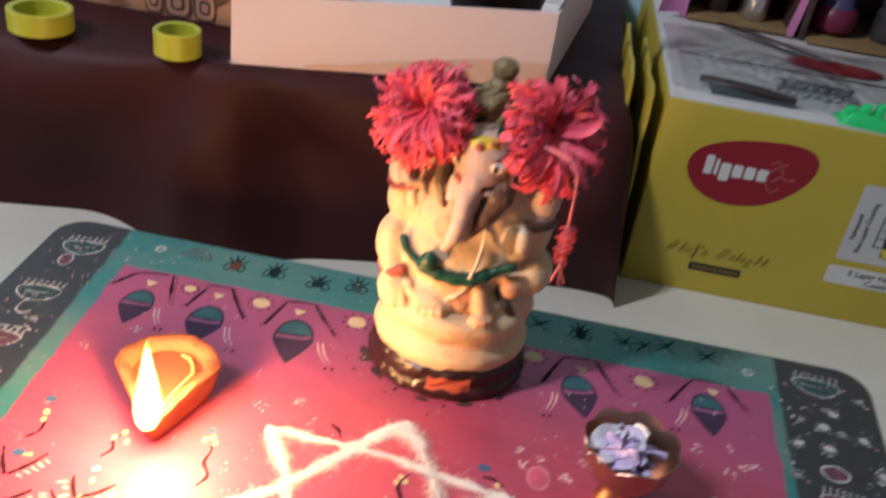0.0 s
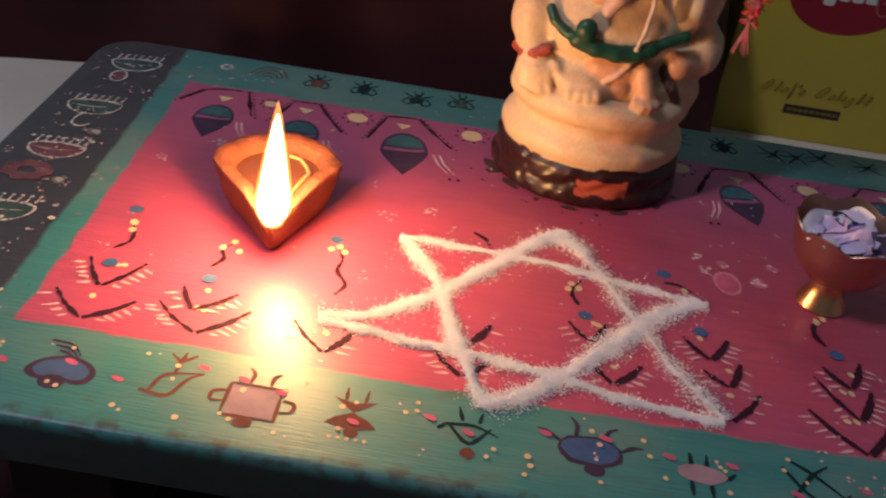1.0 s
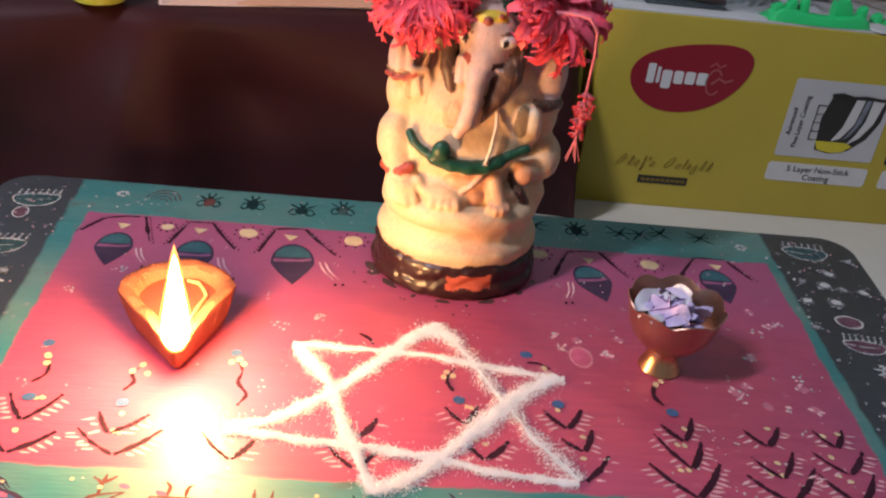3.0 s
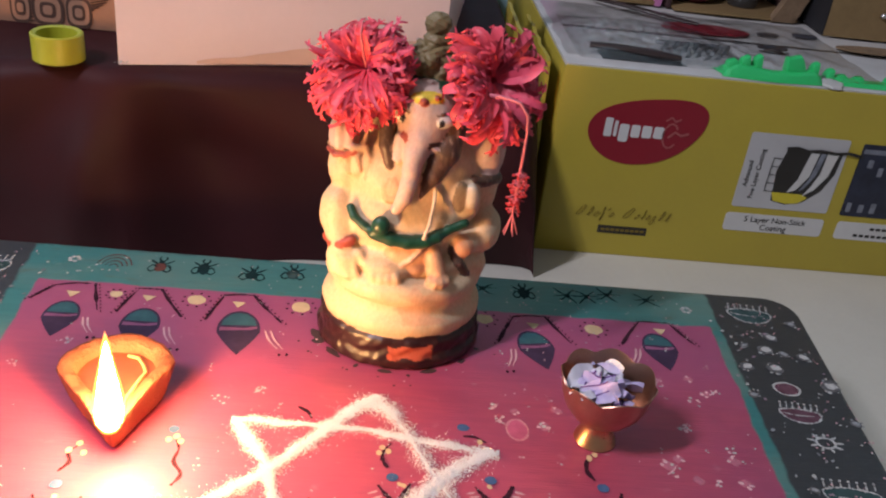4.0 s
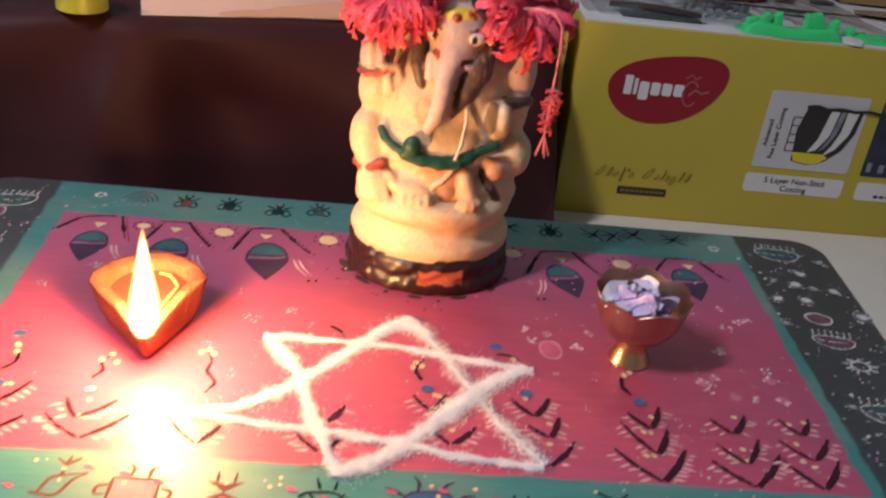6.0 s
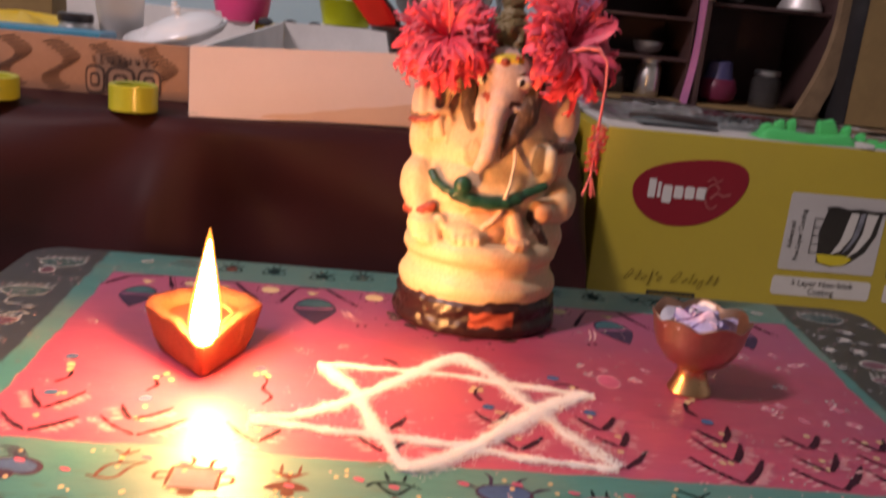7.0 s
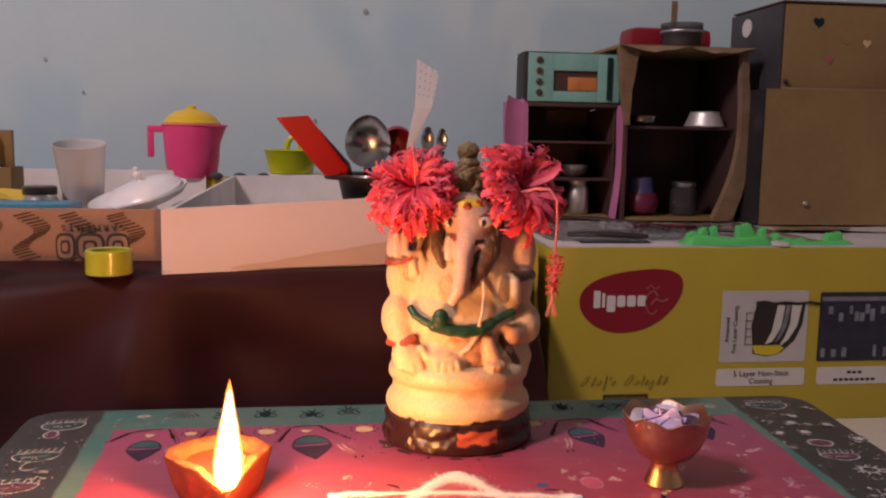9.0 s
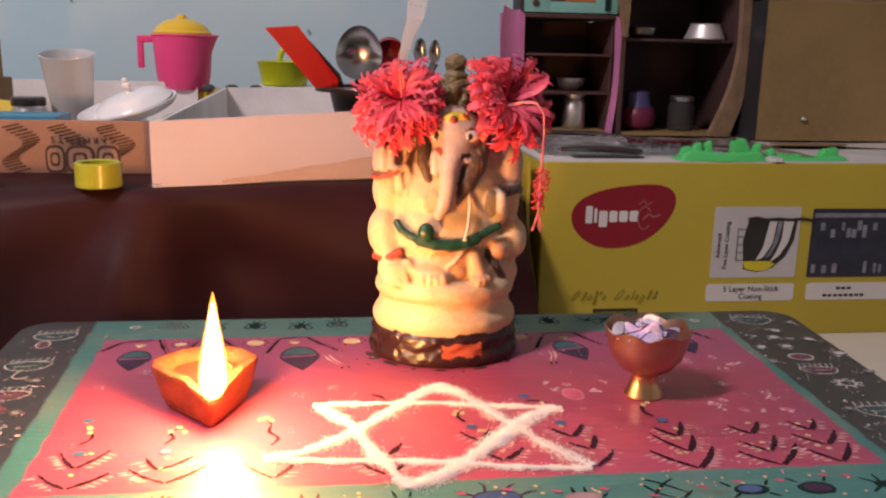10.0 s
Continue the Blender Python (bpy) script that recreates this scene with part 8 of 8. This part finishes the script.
part("lid", g, m_lid, jug, "domed yellow lid")
solo("orange_tub", Geo().box((-0.275, 1.085, BENCH + 0.0035), (-0.180, 1.165, JZ - 0.0005), 0.006), m_lid, "orange-yellow plastic box under the jug", "box")
# patterned strip of paper along the wall side
for k in range(10):
    solo("patterned_paper_spot", Geo().ball((-0.415 + 0.030 * k, 1.0795, 0.140), (0.009, 0.0012, 0.005), 12), m_grey_box, "dark printed oval on the grey carton side", "print")
# lime basket
lb = thing("lime_basket", (-0.12, 1.12, 0.13), "lime green plastic toy basket with a handle", "basket")
part("basket_body", Geo().lathe([(0.028, 0.0), (0.030, 0.001), (0.036, 0.030), (0.038, 0.032), (0.036, 0.033), (0.028, 0.003), (0.0000001, 0.002)], 36, (-0.112, 1.15, 0.1415)), m_lime, lb)
g = Geo().tube([(-0.108 + 0.010 * math.cos(a), 1.15, 0.172 + 0.020 * math.sin(a)) for a in [math.pi * k / 10 for k in range(11)]], 0.004, 8)
part("basket_handle", g, m_lime, lb)
solo("basket_stand", Geo().box((-0.150, 1.12, BENCH + 0.001), (-0.070, 1.19, 0.1410), 0.003), m_grey_card, "grey box under the basket", "small box")

# lime rings standing on the cloth
def lime_ring(x, y, r, h):
    g = Geo().lathe([(r * 0.92, 0.0), (r, 0.001), (r, h), (r * 0.93, h + 0.001), (r * 0.78, h), (r * 0.74, 0.004), (r * 0.74, 0.002), (0.0000001, 0.0015)], 40, (x, y, BENCH + 0.002))
    solo("plastic_ring", g, m_lime_cap, "round lime-yellow plastic ring on the black cloth", "ring", True, "", "lime rings")


lime_ring(-0.252, 0.700, 0.0195, 0.021)
lime_ring(-0.372, 0.700, 0.0265, 0.018)

# ---- ceiling tube lamp fitting ----
fit = thing("tube_light", (-1.25, -0.32, 1.76), "white tube light fitting high on the room's side", "lamp")
part("housing", Geo().box((-1.30, -0.59, 1.765), (-1.20, -0.05, 1.79), 0.004), m_plate, fit)
part("cord", Geo().tube([(-1.25, -0.32, 1.79), (-1.25, -0.32, 2.3)], 0.006, 8), m_plate, fit)
